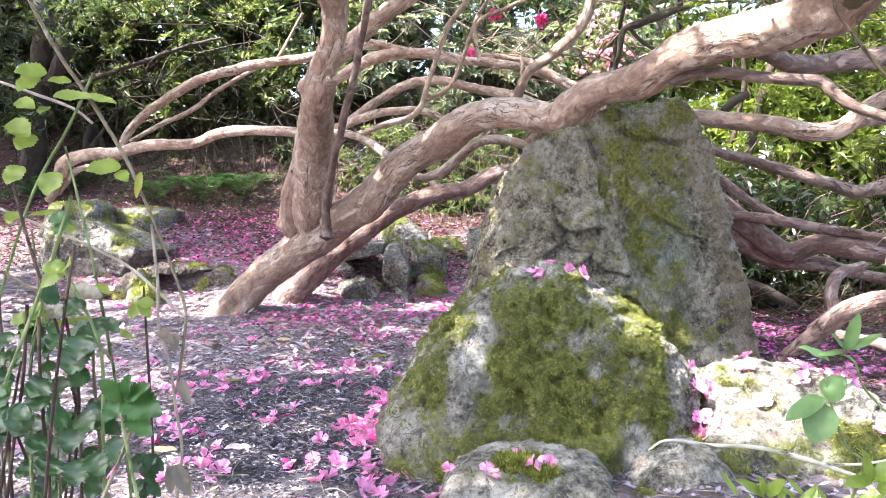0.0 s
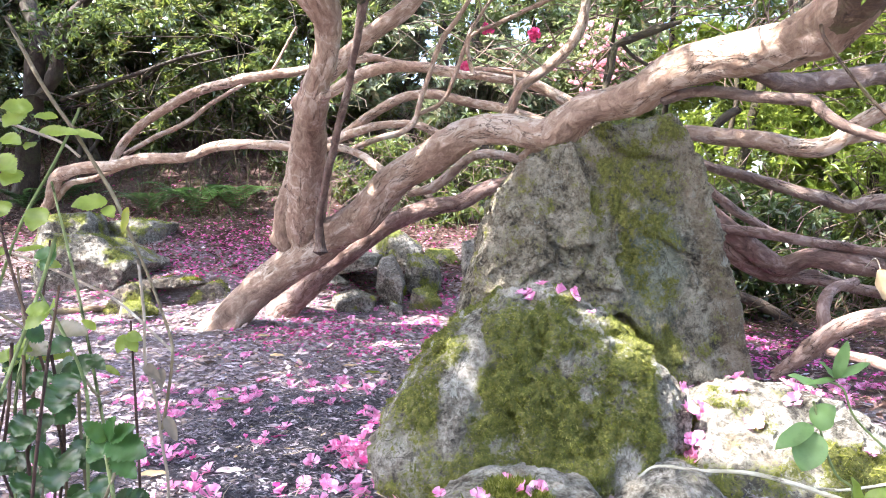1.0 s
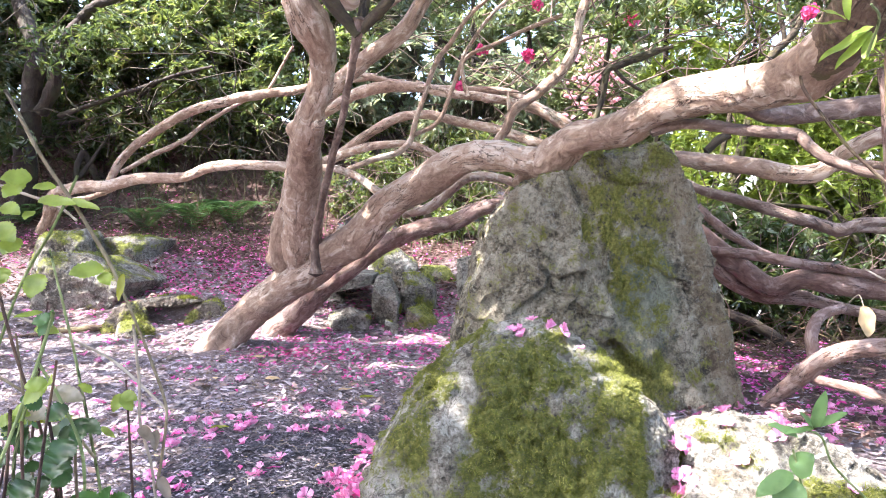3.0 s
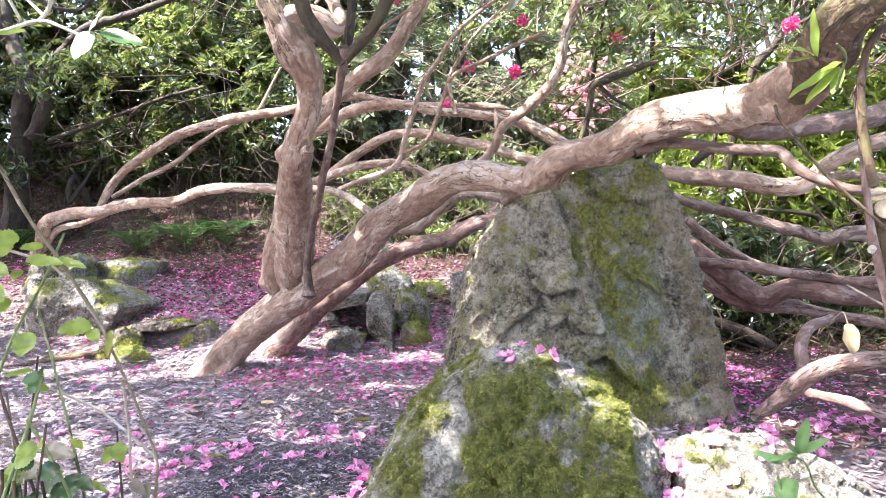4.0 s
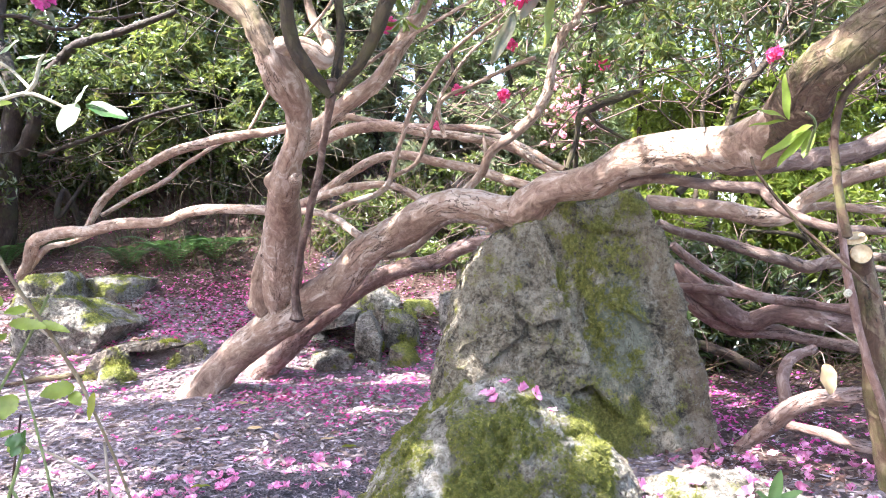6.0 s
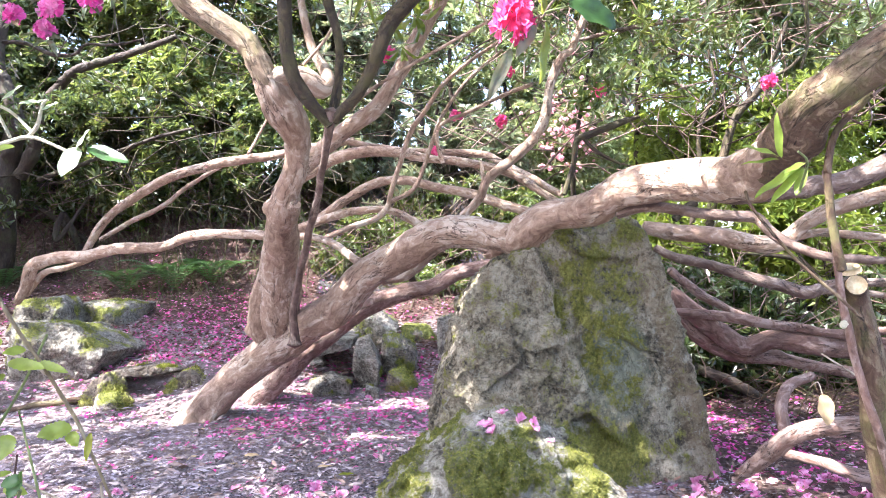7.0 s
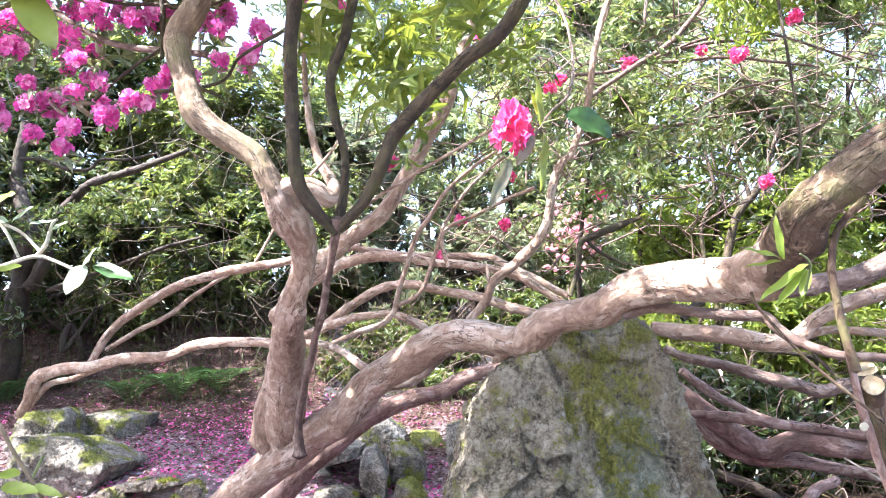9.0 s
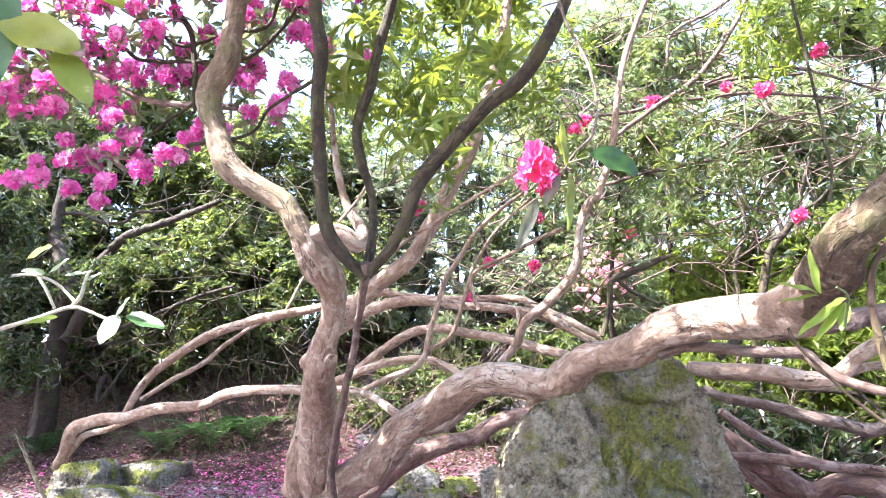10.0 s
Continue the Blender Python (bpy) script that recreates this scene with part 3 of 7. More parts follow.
def corolla(r=0.03, depth=0.022, seed=0, petals=5, flat=0.0):
    """Verts and faces of one bell-shaped flower that opens along +z."""
    rng = random.Random(seed)
    v, f = [(0, 0, -depth)], []
    for i in range(petals):
        a = 2 * math.pi * i / petals + rng.uniform(-0.12, 0.12)
        k, dz = r * rng.uniform(0.85, 1.15), rng.uniform(-0.25, 0.3) * r
        j = len(v)
        for da, rr, z in ((-0.62, 0.55, -0.15 * depth), (0.0, 0.5, -0.35 * depth), (0.62, 0.55, -0.15 * depth), (-0.56, 0.95, 0.3 * depth), (0.0, 1.06, 0.05 * depth), (0.56, 0.95, 0.3 * depth)):
            v.append((k * rr * math.cos(a + da), k * rr * math.sin(a + da), z * (1 - flat) + (dz if rr > 0.8 else 0)))
        f += [(0, j, j + 1), (0, j + 1, j + 2), (j, j + 3, j + 1), (j + 1, j + 3, j + 4), (j + 1, j + 4, j + 5), (j + 1, j + 5, j + 2)]
    return v, f


def truss_mesh(name, mat, radius=0.065, count=17, seed=0, size=0.03):
    """A rounded head of many bell flowers."""
    rng = random.Random(seed)
    stretch = rng.uniform(0.8, 1.5)
    V, F = [], []
    for i in range(count):
        z = 1 - 1.55 * (i + 0.5) / count
        a = i * 2.399963 + rng.uniform(-0.2, 0.2)
        h = math.sqrt(max(0, 1 - z * z))
        d = Vector((h * math.cos(a) * stretch, h * math.sin(a), z)).normalized()
        q = d.to_track_quat("Z", "Y").to_matrix()
        cv, cf = corolla(size * rng.uniform(0.8, 1.25), size * 0.9, seed * 31 + i)
        reach = radius * rng.uniform(0.5, 1.05)
        k = len(V)
        for p in cv:
            V.append(tuple(d * reach + q @ Vector(p)))
        F += [tuple(k + j for j in t) for t in cf]
    return mesh_of(name, V, F, mat, False)


# ---- ground ----
def smooth(x, a, b):
    t = min(1.0, max(0.0, (x - a) / (b - a)))
    return t * t * (3 - 2 * t)


def height(x, y):
    """The lie of the forest floor: a level clearing with a bank that rises at the back."""
    rise = 0.27 * max(0.0, y - 6.0) if y < 13 else 1.89 + 0.05 * min(20.0, y - 13)
    side = 1 - smooth(x, 0.2, 2.6)
    h = rise * (0.10 + 0.90 * side) + 1.1 * smooth(y, 8.0, 14.0) * (1 - side)
    h += 0.95 * smooth(y, 9.2, 11.4) * (1 - smooth(x, -0.5, 2.5)) + 0.25 * smooth(y, 9.0, 11.0) * smooth(x, 0.0, 2.0)
    h += 0.10 * smooth(-x, 2.0, 4.0) * smooth(y, 3.0, 6.5)
    h += 0.06 * smooth(x, 0.3, 1.0) * (1 - smooth(y, 3.0, 3.6))
    h += 0.10 * smooth(-y, 0.5, 3.0)
    h += 0.16 * math.exp(-((x + 2.25) ** 2 / 0.5 + (y - 6.35) ** 2 / 0.12))
    h -= 0.20 * math.exp(-((x + 2.45) ** 2 / 0.06 + (y - 6.3) ** 2 / 0.02)) - 0.14 * math.exp(-((x + 2.3) ** 2 / 0.3 + (y - 6.65) ** 2 / 0.05))
    h += 0.05 * math.exp(-((x + 1.7) ** 2 / 0.25 + (y - 5.6) ** 2 / 0.1)) + 0.11 * math.exp(-((x + 2.05) ** 2 / 0.07 + (y - 5.85) ** 2 / 0.05))
    h += 0.035 * noise.noise(Vector((x * 0.9, y * 0.9, 3.0))) + 0.012 * noise.noise(Vector((x * 5, y * 5, 1.0)))
    return h


def ground():
    xs = np.concatenate([[-400, -150, -60, -30, -18], np.arange(-12, -4, 0.25), np.arange(-4, 3.5, 0.04), np.arange(3.5, 12, 0.25), [18, 30, 60, 150, 400]])
    ys = np.concatenate([[-400, -120, -40, -15, -8, -5, -3], np.arange(-2, 1.6, 0.2), np.arange(1.6, 7.0, 0.04), np.arange(7.0, 14, 0.16), [15, 18, 24, 40, 90, 200, 400]])
    v, damp, bank = [], [], []
    for y in ys:
        for x in xs:
            v.append((x, y, height(x, y) + 0.009 * noise.noise(Vector((x * 21, y * 21, 0))) + 0.006 * noise.noise(Vector((x * 47, y * 47, 5)))))
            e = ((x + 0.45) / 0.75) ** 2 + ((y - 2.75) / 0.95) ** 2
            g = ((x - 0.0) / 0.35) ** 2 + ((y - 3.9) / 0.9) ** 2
            # r darkens the ground from y 8.4 back, besides the damp patches
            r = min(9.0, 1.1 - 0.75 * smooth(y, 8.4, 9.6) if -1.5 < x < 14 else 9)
            # red-brown soil under the right limbs too, darkened further for the shade there
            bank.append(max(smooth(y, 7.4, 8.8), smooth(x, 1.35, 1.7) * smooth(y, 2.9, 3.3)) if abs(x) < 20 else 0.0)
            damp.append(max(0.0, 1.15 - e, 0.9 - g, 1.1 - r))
    w = len(xs)
    i, j = np.meshgrid(np.arange(len(ys) - 1), np.arange(w - 1), indexing="ij")
    k = (i * w + j).ravel()
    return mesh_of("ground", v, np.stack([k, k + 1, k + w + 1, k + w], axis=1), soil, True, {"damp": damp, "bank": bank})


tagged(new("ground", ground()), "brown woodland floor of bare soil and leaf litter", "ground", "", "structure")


# ---- stones ----
def patches(seed, scale, lo, up=0.0, zmin=-9.0, zmax=9.0):
    """Moss in patches, favouring what faces up."""
    off = Vector((seed, seed * 2, seed * 3))

    def f(q, n):
        k = 0.5 + 0.75 * noise.fractal(q * scale + off, 0.9, 2.0, 4) + up * n.z - lo
        return max(0.0, min(1.0, 0.5 + 1.6 * k)) if zmin < q.z < zmax else 0.0
    return f


def stone_moss(q, n):
    """The standing stone: moss in a slanting seam, under the broken ledge at its foot and in a thin veil."""
    x, z = q.x - 0.94, q.z - 0.75
    seam = math.exp(-((x - 0.06 + 0.30 * (z - 0.1)) / 0.065) ** 2) * smooth(z, -0.36, -0.2) * (1 - smooth(z, 0.4, 0.6))
    foot = math.exp(-((z + 0.56) / 0.15) ** 2) * math.exp(-((x - 0.12) / 0.26) ** 2) * 1.35
    veil = 0.52 * smooth(x, -0.2, 0.0) * (1 - smooth(x, 0.28, 0.5)) * smooth(z, -0.1, 0.2) + 0.42 * smooth(x, -0.25, 0.1) * (1 - smooth(x, 0.2, 0.5)) * (1 - smooth(z, -0.3, 0.0))
    k = 0.08 + max(0.9 * seam, 1.1 * foot, 1.02 * veil) + 0.7 * noise.fractal(q * 9.0, 0.7, 2.0, 5)
    return max(0.0, min(1.0, k)) if n.y < 0.3 else 0.0


def stone_tone(q):
    """Ochre along one edge of the standing stone, blue-green lichen on the middle of its face."""
    x, z = q[0] - 0.94, q[2] - 0.75
    ochre = 1.0 * math.exp(-((x - 0.58 + 0.28 * (z + 0.1)) / 0.10) ** 2)
    return ochre - 1.1 * math.exp(-((x - 0.24) / 0.2) ** 2 - ((z + 0.08) / 0.32) ** 2)


def boulder_moss(q, n):
    """The rounded boulder: thick moss on the front and top, bare rock down one flank and in spots."""
    x, z = q.x - 0.40, q.z - 0.30
    k = 0.92 + 0.62 * noise.fractal(q * 5.5 + Vector((3, 1, 7)), 0.8, 2.0, 5)
    k -= 1.2 * math.exp(-((x + 0.28 - 0.12 * z + 0.07 * noise.noise(q * 9)) / 0.042) ** 2) * smooth(z, -0.2, -0.05) * (0.75 + 0.9 * noise.noise(q * 14))
    k -= 0.9 * smooth(x, 0.33, 0.42)
    k -= 0.85 * math.exp(-((x + 0.02) / 0.13) ** 2 - ((z - 0.35) / 0.07) ** 2) + 0.6 * math.exp(-((x - 0.2) / 0.12) ** 2 - ((z - 0.27) / 0.035) ** 2)
    k -= 1.1 * math.exp(-((x - 0.26) / 0.035) ** 2 - ((z + 0.2) / 0.1) ** 2)
    k -= 0.38 * smooth(-x, 0.33, 0.42)
    for a, b in ((0.07, 0.14), (0.13, 0.05), (0.13, -0.04)):
        k -= 0.9 * math.exp(-((x - a) / 0.022) ** 2 - ((z - b) / 0.028) ** 2)
    return max(0.0, min(1.0, k))


def stone(name, label, centre, outline, planes, mat, group="", tufts=0, tuft_height=0.012, **how):
    ob = tagged(new(name), label, "rock", group)
    ob.location = (centre[0], centre[1], height(centre[0], centre[1]))
    me = rock_shape(name, centre, outline, planes, mat, **how)
    child("stone", me, ob)
    if tufts:
        moss_tufts(me, tufts, ob, int(abs(centre[0]) * 100) + 3, tuft_height)
    return ob


stone("standing_stone", "tall grey standing stone with green moss and pale lichen", (0.94, 4.05, 0.75),
      [(-0.84, -0.5), (-0.76, -0.58), (-0.11, -0.9), (0.85, -0.92), (0.84, -0.72), (0.78, -0.32), (0.59, 0.35), (0.42, 0.73), (0.25, 0.75), (-0.01, 0.68), (-0.23, 0.61), (-0.39, 0.53), (-0.64, 0.29), (-0.70, 0.08)],
      [(0.2, -0.975, 0.1, 0.27), (-0.55, -0.83, 0.05, 0.60), (-0.3, -0.94, -0.15, 0.46), (0.1, 0.99, 0.1, 0.42), (0, 0, -1, 0.95), (0.3, -0.8, 0.5, 0.56)],
      stone_mat, level=7, sharp=30, rough=0.034, moss=stone_moss, seed=1.7, tufts=16000, tuft_height=0.006, cushion=0.008, tone=stone_tone,
      ledges=[([(-0.23, 0.62), (-0.11, 0.33), (-0.13, 0.21), (-0.04, 0.08), (0.01, -0.11), (0.08, -0.24)][::-1], 0.028, 0.16),
              ([(-0.47, -0.18), (-0.42, -0.13), (-0.31, -0.05), (-0.34, 0.03), (-0.23, 0.0), (-0.13, 0.02)], 0.032, 0.12),
              ([(-0.17, -0.47), (-0.07, -0.38), (0.04, -0.36), (0.12, -0.41), (0.21, -0.49)], 0.07, 0.14),
              ([(-0.16, -0.14), (-0.07, -0.21), (0.03, -0.23)], 0.035, 0.09), ([(-0.74, -0.22), (-0.61, -0.31), (-0.62, -0.39)], 0.04, 0.12),
              ([(-0.63, -0.13), (-0.55, -0.08)], 0.02, 0.06), ([(0.2, 0.1), (0.33, 0.02), (0.5, -0.08)], 0.022, 0.1), ([(0.0, 0.55), (0.2, 0.5), (0.35, 0.52)], 0.025, 0.1)])
stone("mossy_boulder", "large rounded boulder with thick green moss and bare pale rock", (0.40, 2.56, 0.30),
      [(-0.59, -0.21), (-0.52, -0.34), (-0.01, -0.46), (0.29, -0.42), (0.49, -0.24), (0.54, -0.03), (0.51, 0.03), (0.28, 0.23), (0.08, 0.345), (-0.02, 0.375), (-0.13, 0.345), (-0.28, 0.22), (-0.43, 0.06), (-0.56, -0.09)],
      [(0.05, -0.97, 0.25, 0.36), (-0.45, -0.82, 0.35, 0.46), (0.1, -0.72, 0.68, 0.36), (0.55, -0.8, 0.2, 0.46), (0, 1, 0.1, 0.4), (0, 0.7, 0.7, 0.40), (0, 0, -1, 0.45)],
      boulder_mat, level=7, sharp=22, rough=0.032, moss=boulder_moss, seed=4.2, facets=1.0, tufts=150000, tuft_height=0.006, cushion=0.03)
stone("sunlit_boulder", "broad low pale boulder in sunshine, mossy along its flank", (1.27, 2.5, 0.07),
      [(-0.40, -0.17), (-0.40, -0.4), (0.75, -0.38), (0.70, -0.16), (0.42, 0.05), (0.22, 0.19), (0.02, 0.245), (-0.17, 0.25), (-0.28, 0.19), (-0.36, 0.06)],
      [(-0.1, -0.62, 0.78, 0.26), (0, -0.97, 0.2, 0.52), (0.2, -0.8, 0.55, 0.38), (0, 1, 0.1, 0.40), (0, 0.6, 0.8, 0.27), (0, 0, -1, 0.4)],
      boulder_mat, level=6, sharp=16, rough=0.032, moss=lambda q, n: max(0.0, min(1.0, 0.25 + 0.9 * noise.fractal(q * 5, 0.9, 2.0, 4) + 0.8 * smooth(2.28 - q.y, 0.0, 0.14) - 0.3 * n.z)), seed=9.1, tufts=26000, cushion=0.012)
stone("low_boulder", "low rounded grey boulder, partly mossy, on damp soil", (0.29, 2.0, 0.04),
      [(-0.27, -0.04), (-0.27, -0.14), (0.29, -0.13), (0.28, 0.02), (0.23, 0.075), (0.05, 0.1), (-0.10, 0.1), (-0.23, 0.05)],
      [(0, -0.9, 0.4, 0.16), (0, 0.95, 0.2, 0.16), (0, 0, -1, 0.14), (0, -0.5, 0.85, 0.105)], boulder_mat, level=6, sharp=12, rough=0.018, moss=patches(5, 5, 0.92, 0.1), seed=5.5, tufts=9000)
stone("low_boulder", "low angular grey rock beside the sunlit boulder", (0.78, 2.12, 0.03),
      [(-0.18, -0.01), (-0.18, -0.14), (0.17, -0.13), (0.17, 0.02), (0.11, 0.09), (0.01, 0.1), (-0.10, 0.07)],
      [(0.2, -0.9, 0.4, 0.13), (0, 0.95, 0.2, 0.16), (0, 0, -1, 0.12)], boulder_mat, level=5, sharp=14, rough=0.02, moss=patches(8, 6, 0.65, 0.1), seed=6.5, tufts=3000)


def loose_rock(label, x0, x1, z0, z1, y, deep, seed, mossy=0.6, tufts=1500, tip=0.0, mat=small_rock_mat, level=5, group=""):
    """An angular loose rock that fills about the given box."""
    rng = random.Random(seed)
    w, h = (x1 - x0) / 2, (z1 - z0) / 2
    pts = []
    for i in range(6):
        a = 2 * math.pi * (i + 0.3) / 6 + rng.uniform(-0.3, 0.3)
        k = 1.0 / max(abs(math.cos(a)), abs(math.sin(a)) * 1.02) * rng.uniform(0.82, 1.08)
        px, pz = w * k * math.cos(a), h * k * math.sin(a)
        pts.append((px, pz + tip * px))
    planes = [(rng.uniform(-0.4, 0.4), -1, rng.uniform(-0.3, 0.2), deep), (rng.uniform(-0.5, 0.5), -0.6, 0.75, deep * 0.75 + h * 0.2), (rng.choice((-0.8, 0.8)), -0.6, 0.1, deep * 0.8 + w * 0.25), (0, 1, 0.2, deep)]
    z = (z0 + z1) / 2
    return stone("rock", label, (round((x0 + x1) / 2, 3), y, z), pts, planes, mat, group=group, tufts=tufts, tuft_height=0.012, level=level, sharp=60, rough=0.11 * min(w, h), facets=0.6, moss=patches(seed, 4, mossy, 0.25), seed=seed * 1.3)


G1 = "rocks heaped behind the leaning trunk"
loose_rock("tilted flat slab with a pale top over a dark hollow", -1.22, -0.66, 0.36, 0.58, 6.85, 0.42, 17, 1.25, 500, 0.12, level=6, group=G1)
loose_rock("dark rock that props the tilted slab", -1.5, -1.0, -0.05, 0.42, 7.15, 0.22, 19, 1.2, 300, 0.0, level=5, group=G1)
loose_rock("upright angular grey rock in the heap", -0.69, -0.40, -0.05, 0.55, 6.62, 0.22, 13, 1.05, 700, -0.10, level=6, group=G1)
loose_rock("square grey block with moss along its edge", -0.46, -0.07, 0.14, 0.55, 6.85, 0.24, 26, 0.85, 900, -0.06, level=6, group=G1)
loose_rock("grey mossy rock heaped behind the leaning trunk", -0.84, -0.29, 0.15, 0.82, 7.60, 0.28, 11, 0.72, 900, 0.00, level=6, group=G1)
loose_rock("small dark mossy rock at the heap's foot", -0.36, -0.04, -0.05, 0.27, 6.42, 0.15, 14, 0.72, 900, 0.00, level=6, group=G1)
loose_rock("flat pale rock beside the leaning trunk", -1.09, -0.62, -0.06, 0.27, 6.38, 0.16, 15, 1.05, 500, -0.10, level=6, group=G1)
loose_rock("small chip of grey rock at the heap's foot", -0.54, -0.40, -0.04, 0.16, 6.28, 0.08, 27, 1.0, 200, 0.0, level=5, group=G1)
loose_rock("bright green mossy rock", -0.26, 0.17, 0.1, 0.56, 7.70, 0.25, 16, 0.30, 1800, 0.00, level=6, group=G1)
loose_rock("grey rock leaning behind the standing stone", 0.12, 0.40, 0.15, 0.74, 7.20, 0.22, 18, 0.80, 900, 0.25, level=6, group=G1)
G2 = "rocks on the bank"
loose_rock("wide grey boulder with yellow-green moss on the bank", -4.07, -2.93, 0.1, 0.74, 6.9, 0.5, 21, 0.85, 3000, group=G2, level=6)
loose_rock("dark flat rock on the bank", -4.5, -3.85, 0.4, 0.95, 7.7, 0.3, 22, 0.8, group=G2)
loose_rock("low grey mossy rock on the bank", -4.05, -3.3, 0.4, 0.92, 8.2, 0.3, 23, 0.8, group=G2)
loose_rock("small brown rock on the bank", -3.44, -3.1, 0.25, 0.55, 8.0, 0.15, 24, 0.6, group=G2)

# a low mossy root mound with a dark hollow under it
mound = thing("hollow_stump", (-2.6, 6.1, 0.0), "low mossy root stump with a dark hollow", "tree stump")


def root_lump(x0, x1, z0, z1, y, deep, seed, mossy):
    """A knuckle of the old stump."""
    r = random.Random(seed)
    w, h = (x1 - x0) / 2, (z1 - z0) / 2
    pts = [(w * math.cos(a) * r.uniform(0.85, 1.05), h * math.sin(a) * r.uniform(0.85, 1.05)) for a in [2 * math.pi * k / 9 for k in range(9)]]
    me = rock_shape("lump", ((x0 + x1) / 2, y, (z0 + z1) / 2), pts, [(0.2, -1, 0.3, deep), (0, 1, 0.2, deep)], stump_mat, level=5, sharp=8, rough=0.03, moss=patches(seed, 5, mossy, 0.3), seed=seed)
    ob = child("lump", me, mound)
    moss_tufts(me, 1500, ob, seed, 0.015)


root_lump(-2.98, -2.62, -0.1, 0.36, 6.15, 0.16, 41, 0.6)
root_lump(-2.9, -2.2, 0.25, 0.36, 6.42, 0.14, 42, 0.95)
root_lump(-2.36, -1.9, -0.1, 0.33, 6.35, 0.2, 43, 0.7)
root_lump(-2.75, -2.48, -0.12, 0.2, 6.0, 0.12, 44, 0.3)
root_lump(-3.1, -2.0, 0.0, 0.38, 6.75, 0.2, 45, 0.7)
limb("root", mound, bark_mossy, [(-2.85, 6.1, 0.12, 0.03), (-3.3, 5.9, 0.1, 0.025), (-3.6, 5.7, 0.06, 0.02), (-3.9, 5.6, 0.03, 0.012)], knobs=0.2, sides=10)
loose_rock("yellow-green mossy lump at the stump's foot", -2.86, -2.5, -0.1, 0.2, 5.95, 0.1, 31, 0.3, 2500)

# ---- the trees' roots in the ground ----
tree = thing("rhododendron_tree", (-1.72, 5.55, 0.02), "old leaning rhododendron with flaking pink-brown bark and crooked limbs", "tree")
root = thing("tree_root", (1.45, 3.3, 0.05), "crooked surface roots rising from leaf litter", "root")
stub = thing("cut_shrub", (1.78, 2.32, 0.05), "sawn-off grey-brown shrub stem with a fresh pale cut", "shrub")
old_shrub = thing("old_shrub", (-6.2, 9.7, 0.9), "old dark-barked shrub in the shade", "shrub")
back_shrub = thing("back_shrub", (3.4, 7.7, 0.0), "thin dark-stemmed shrub with yellow-green leaves", "shrub")
bramble = thing("bramble", (-0.55, 1.1, 0.05), "tangled bramble with thin arching stems and green leaves", "bramble")
sapling = thing("sapling", (1.0, 1.65, 0.1), "young green sapling with glossy oval leaves", "plant")
fallen_twig = thing("fallen_twig", (0.95, 1.85, 0.2), "thin pale bare twig lying over the boulders", "twig")
shoot = thing("leafy_shoot", (-0.75, 1.1, 1.6), "pale hairy shoot with fresh sage-green leaves", "plant")

# the leaning rhododendron: trunk, bough and limbs
limb("trunk", tree, bark, [(-1.85, 5.48, -0.09, 0.134), (-1.76, 5.5, 0.05, 0.124), (-1.67, 5.52, 0.16, 0.12), (-1.49, 5.55, 0.37, 0.135), (-1.27, 5.55, 0.55, 0.145), (-1.02, 5.5, 0.69, 0.15), (-0.8, 5.4, 0.82, 0.127), (-0.67, 5.3, 0.93, 0.106)], knobs=0.1, sides=28, foot=True)
limb("bough", tree, bark, [(-0.915, 5.38, 0.757, 0.125), (-0.725, 5.22, 0.853, 0.13), (-0.556, 5.05, 0.995, 0.125), (-0.35, 4.86, 1.172, 0.112), (-0.16, 4.68, 1.274, 0.104), (0.03, 4.5, 1.368, 0.107), (0.212, 4.35, 1.445, 0.094), (0.417, 4.18, 1.439, 0.089), (0.551, 4.06, 1.402, 0.083), (0.661, 3.97, 1.388, 0.102), (0.734, 3.88, 1.437, 0.108), (0.80, 3.77, 1.506, 0.09), (0.92, 3.62, 1.515, 0.086), (1.02, 3.46, 1.54, 0.098), (1.10, 3.3, 1.605, 0.092), (1.206, 3.08, 1.612, 0.086), (1.29, 2.85, 1.583, 0.092), (1.325, 2.55, 1.554, 0.09), (1.33, 2.3, 1.562, 0.092), (1.318, 2.12, 1.594, 0.083), (1.31, 2.04, 1.63, 0.07)], knobs=0.12, sides=40)
limb("bough_end", tree, bark_rough, [(1.33, 2.24, 1.57, 0.08), (1.32, 2.1, 1.60, 0.084), (1.308, 1.97, 1.662, 0.078), (1.302, 1.85, 1.715, 0.075), (1.345, 1.76, 1.753, 0.071), (1.418, 1.7, 1.808, 0.071), (1.56, 1.66, 1.87, 0.068), (1.75, 1.64, 1.93, 0.066)], knobs=0.16, sides=40)
limb("second_limb", tree, bark_red, [(-1.56, 6.1, -0.08, 0.09), (-1.45, 6.1, 0.11, 0.121), (-1.29, 6.1, 0.24, 0.106), (-1.04, 6.05, 0.45, 0.091), (-0.77, 6, 0.66, 0.077), (-0.48, 5.95, 0.86, 0.076), (-0.18, 5.9, 0.99, 0.075), (0.11, 5.9, 1.04, 0.07), (0.35, 5.9, 1.16, 0.066), (0.69, 5.9, 1.24, 0.05), (1.02, 5.9, 1.37, 0.039)], knobs=0.12, sides=20)
limb("side_limb", tree, bark, [(-0.3, 5.6, 1.1, 0.026), (-0.09, 5.5, 1.15, 0.04), (0.07, 5.4, 1.28, 0.039), (0.23, 5.3, 1.38, 0.035), (0.46, 5.2, 1.37, 0.034), (0.64, 5.1, 1.29, 0.03)])
limb("broken_stub", tree, bark, [(0.49, 4.3, 1.29, 0.023), (0.55, 4.2, 1.33, 0.036), (0.62, 4.05, 1.38, 0.043)])
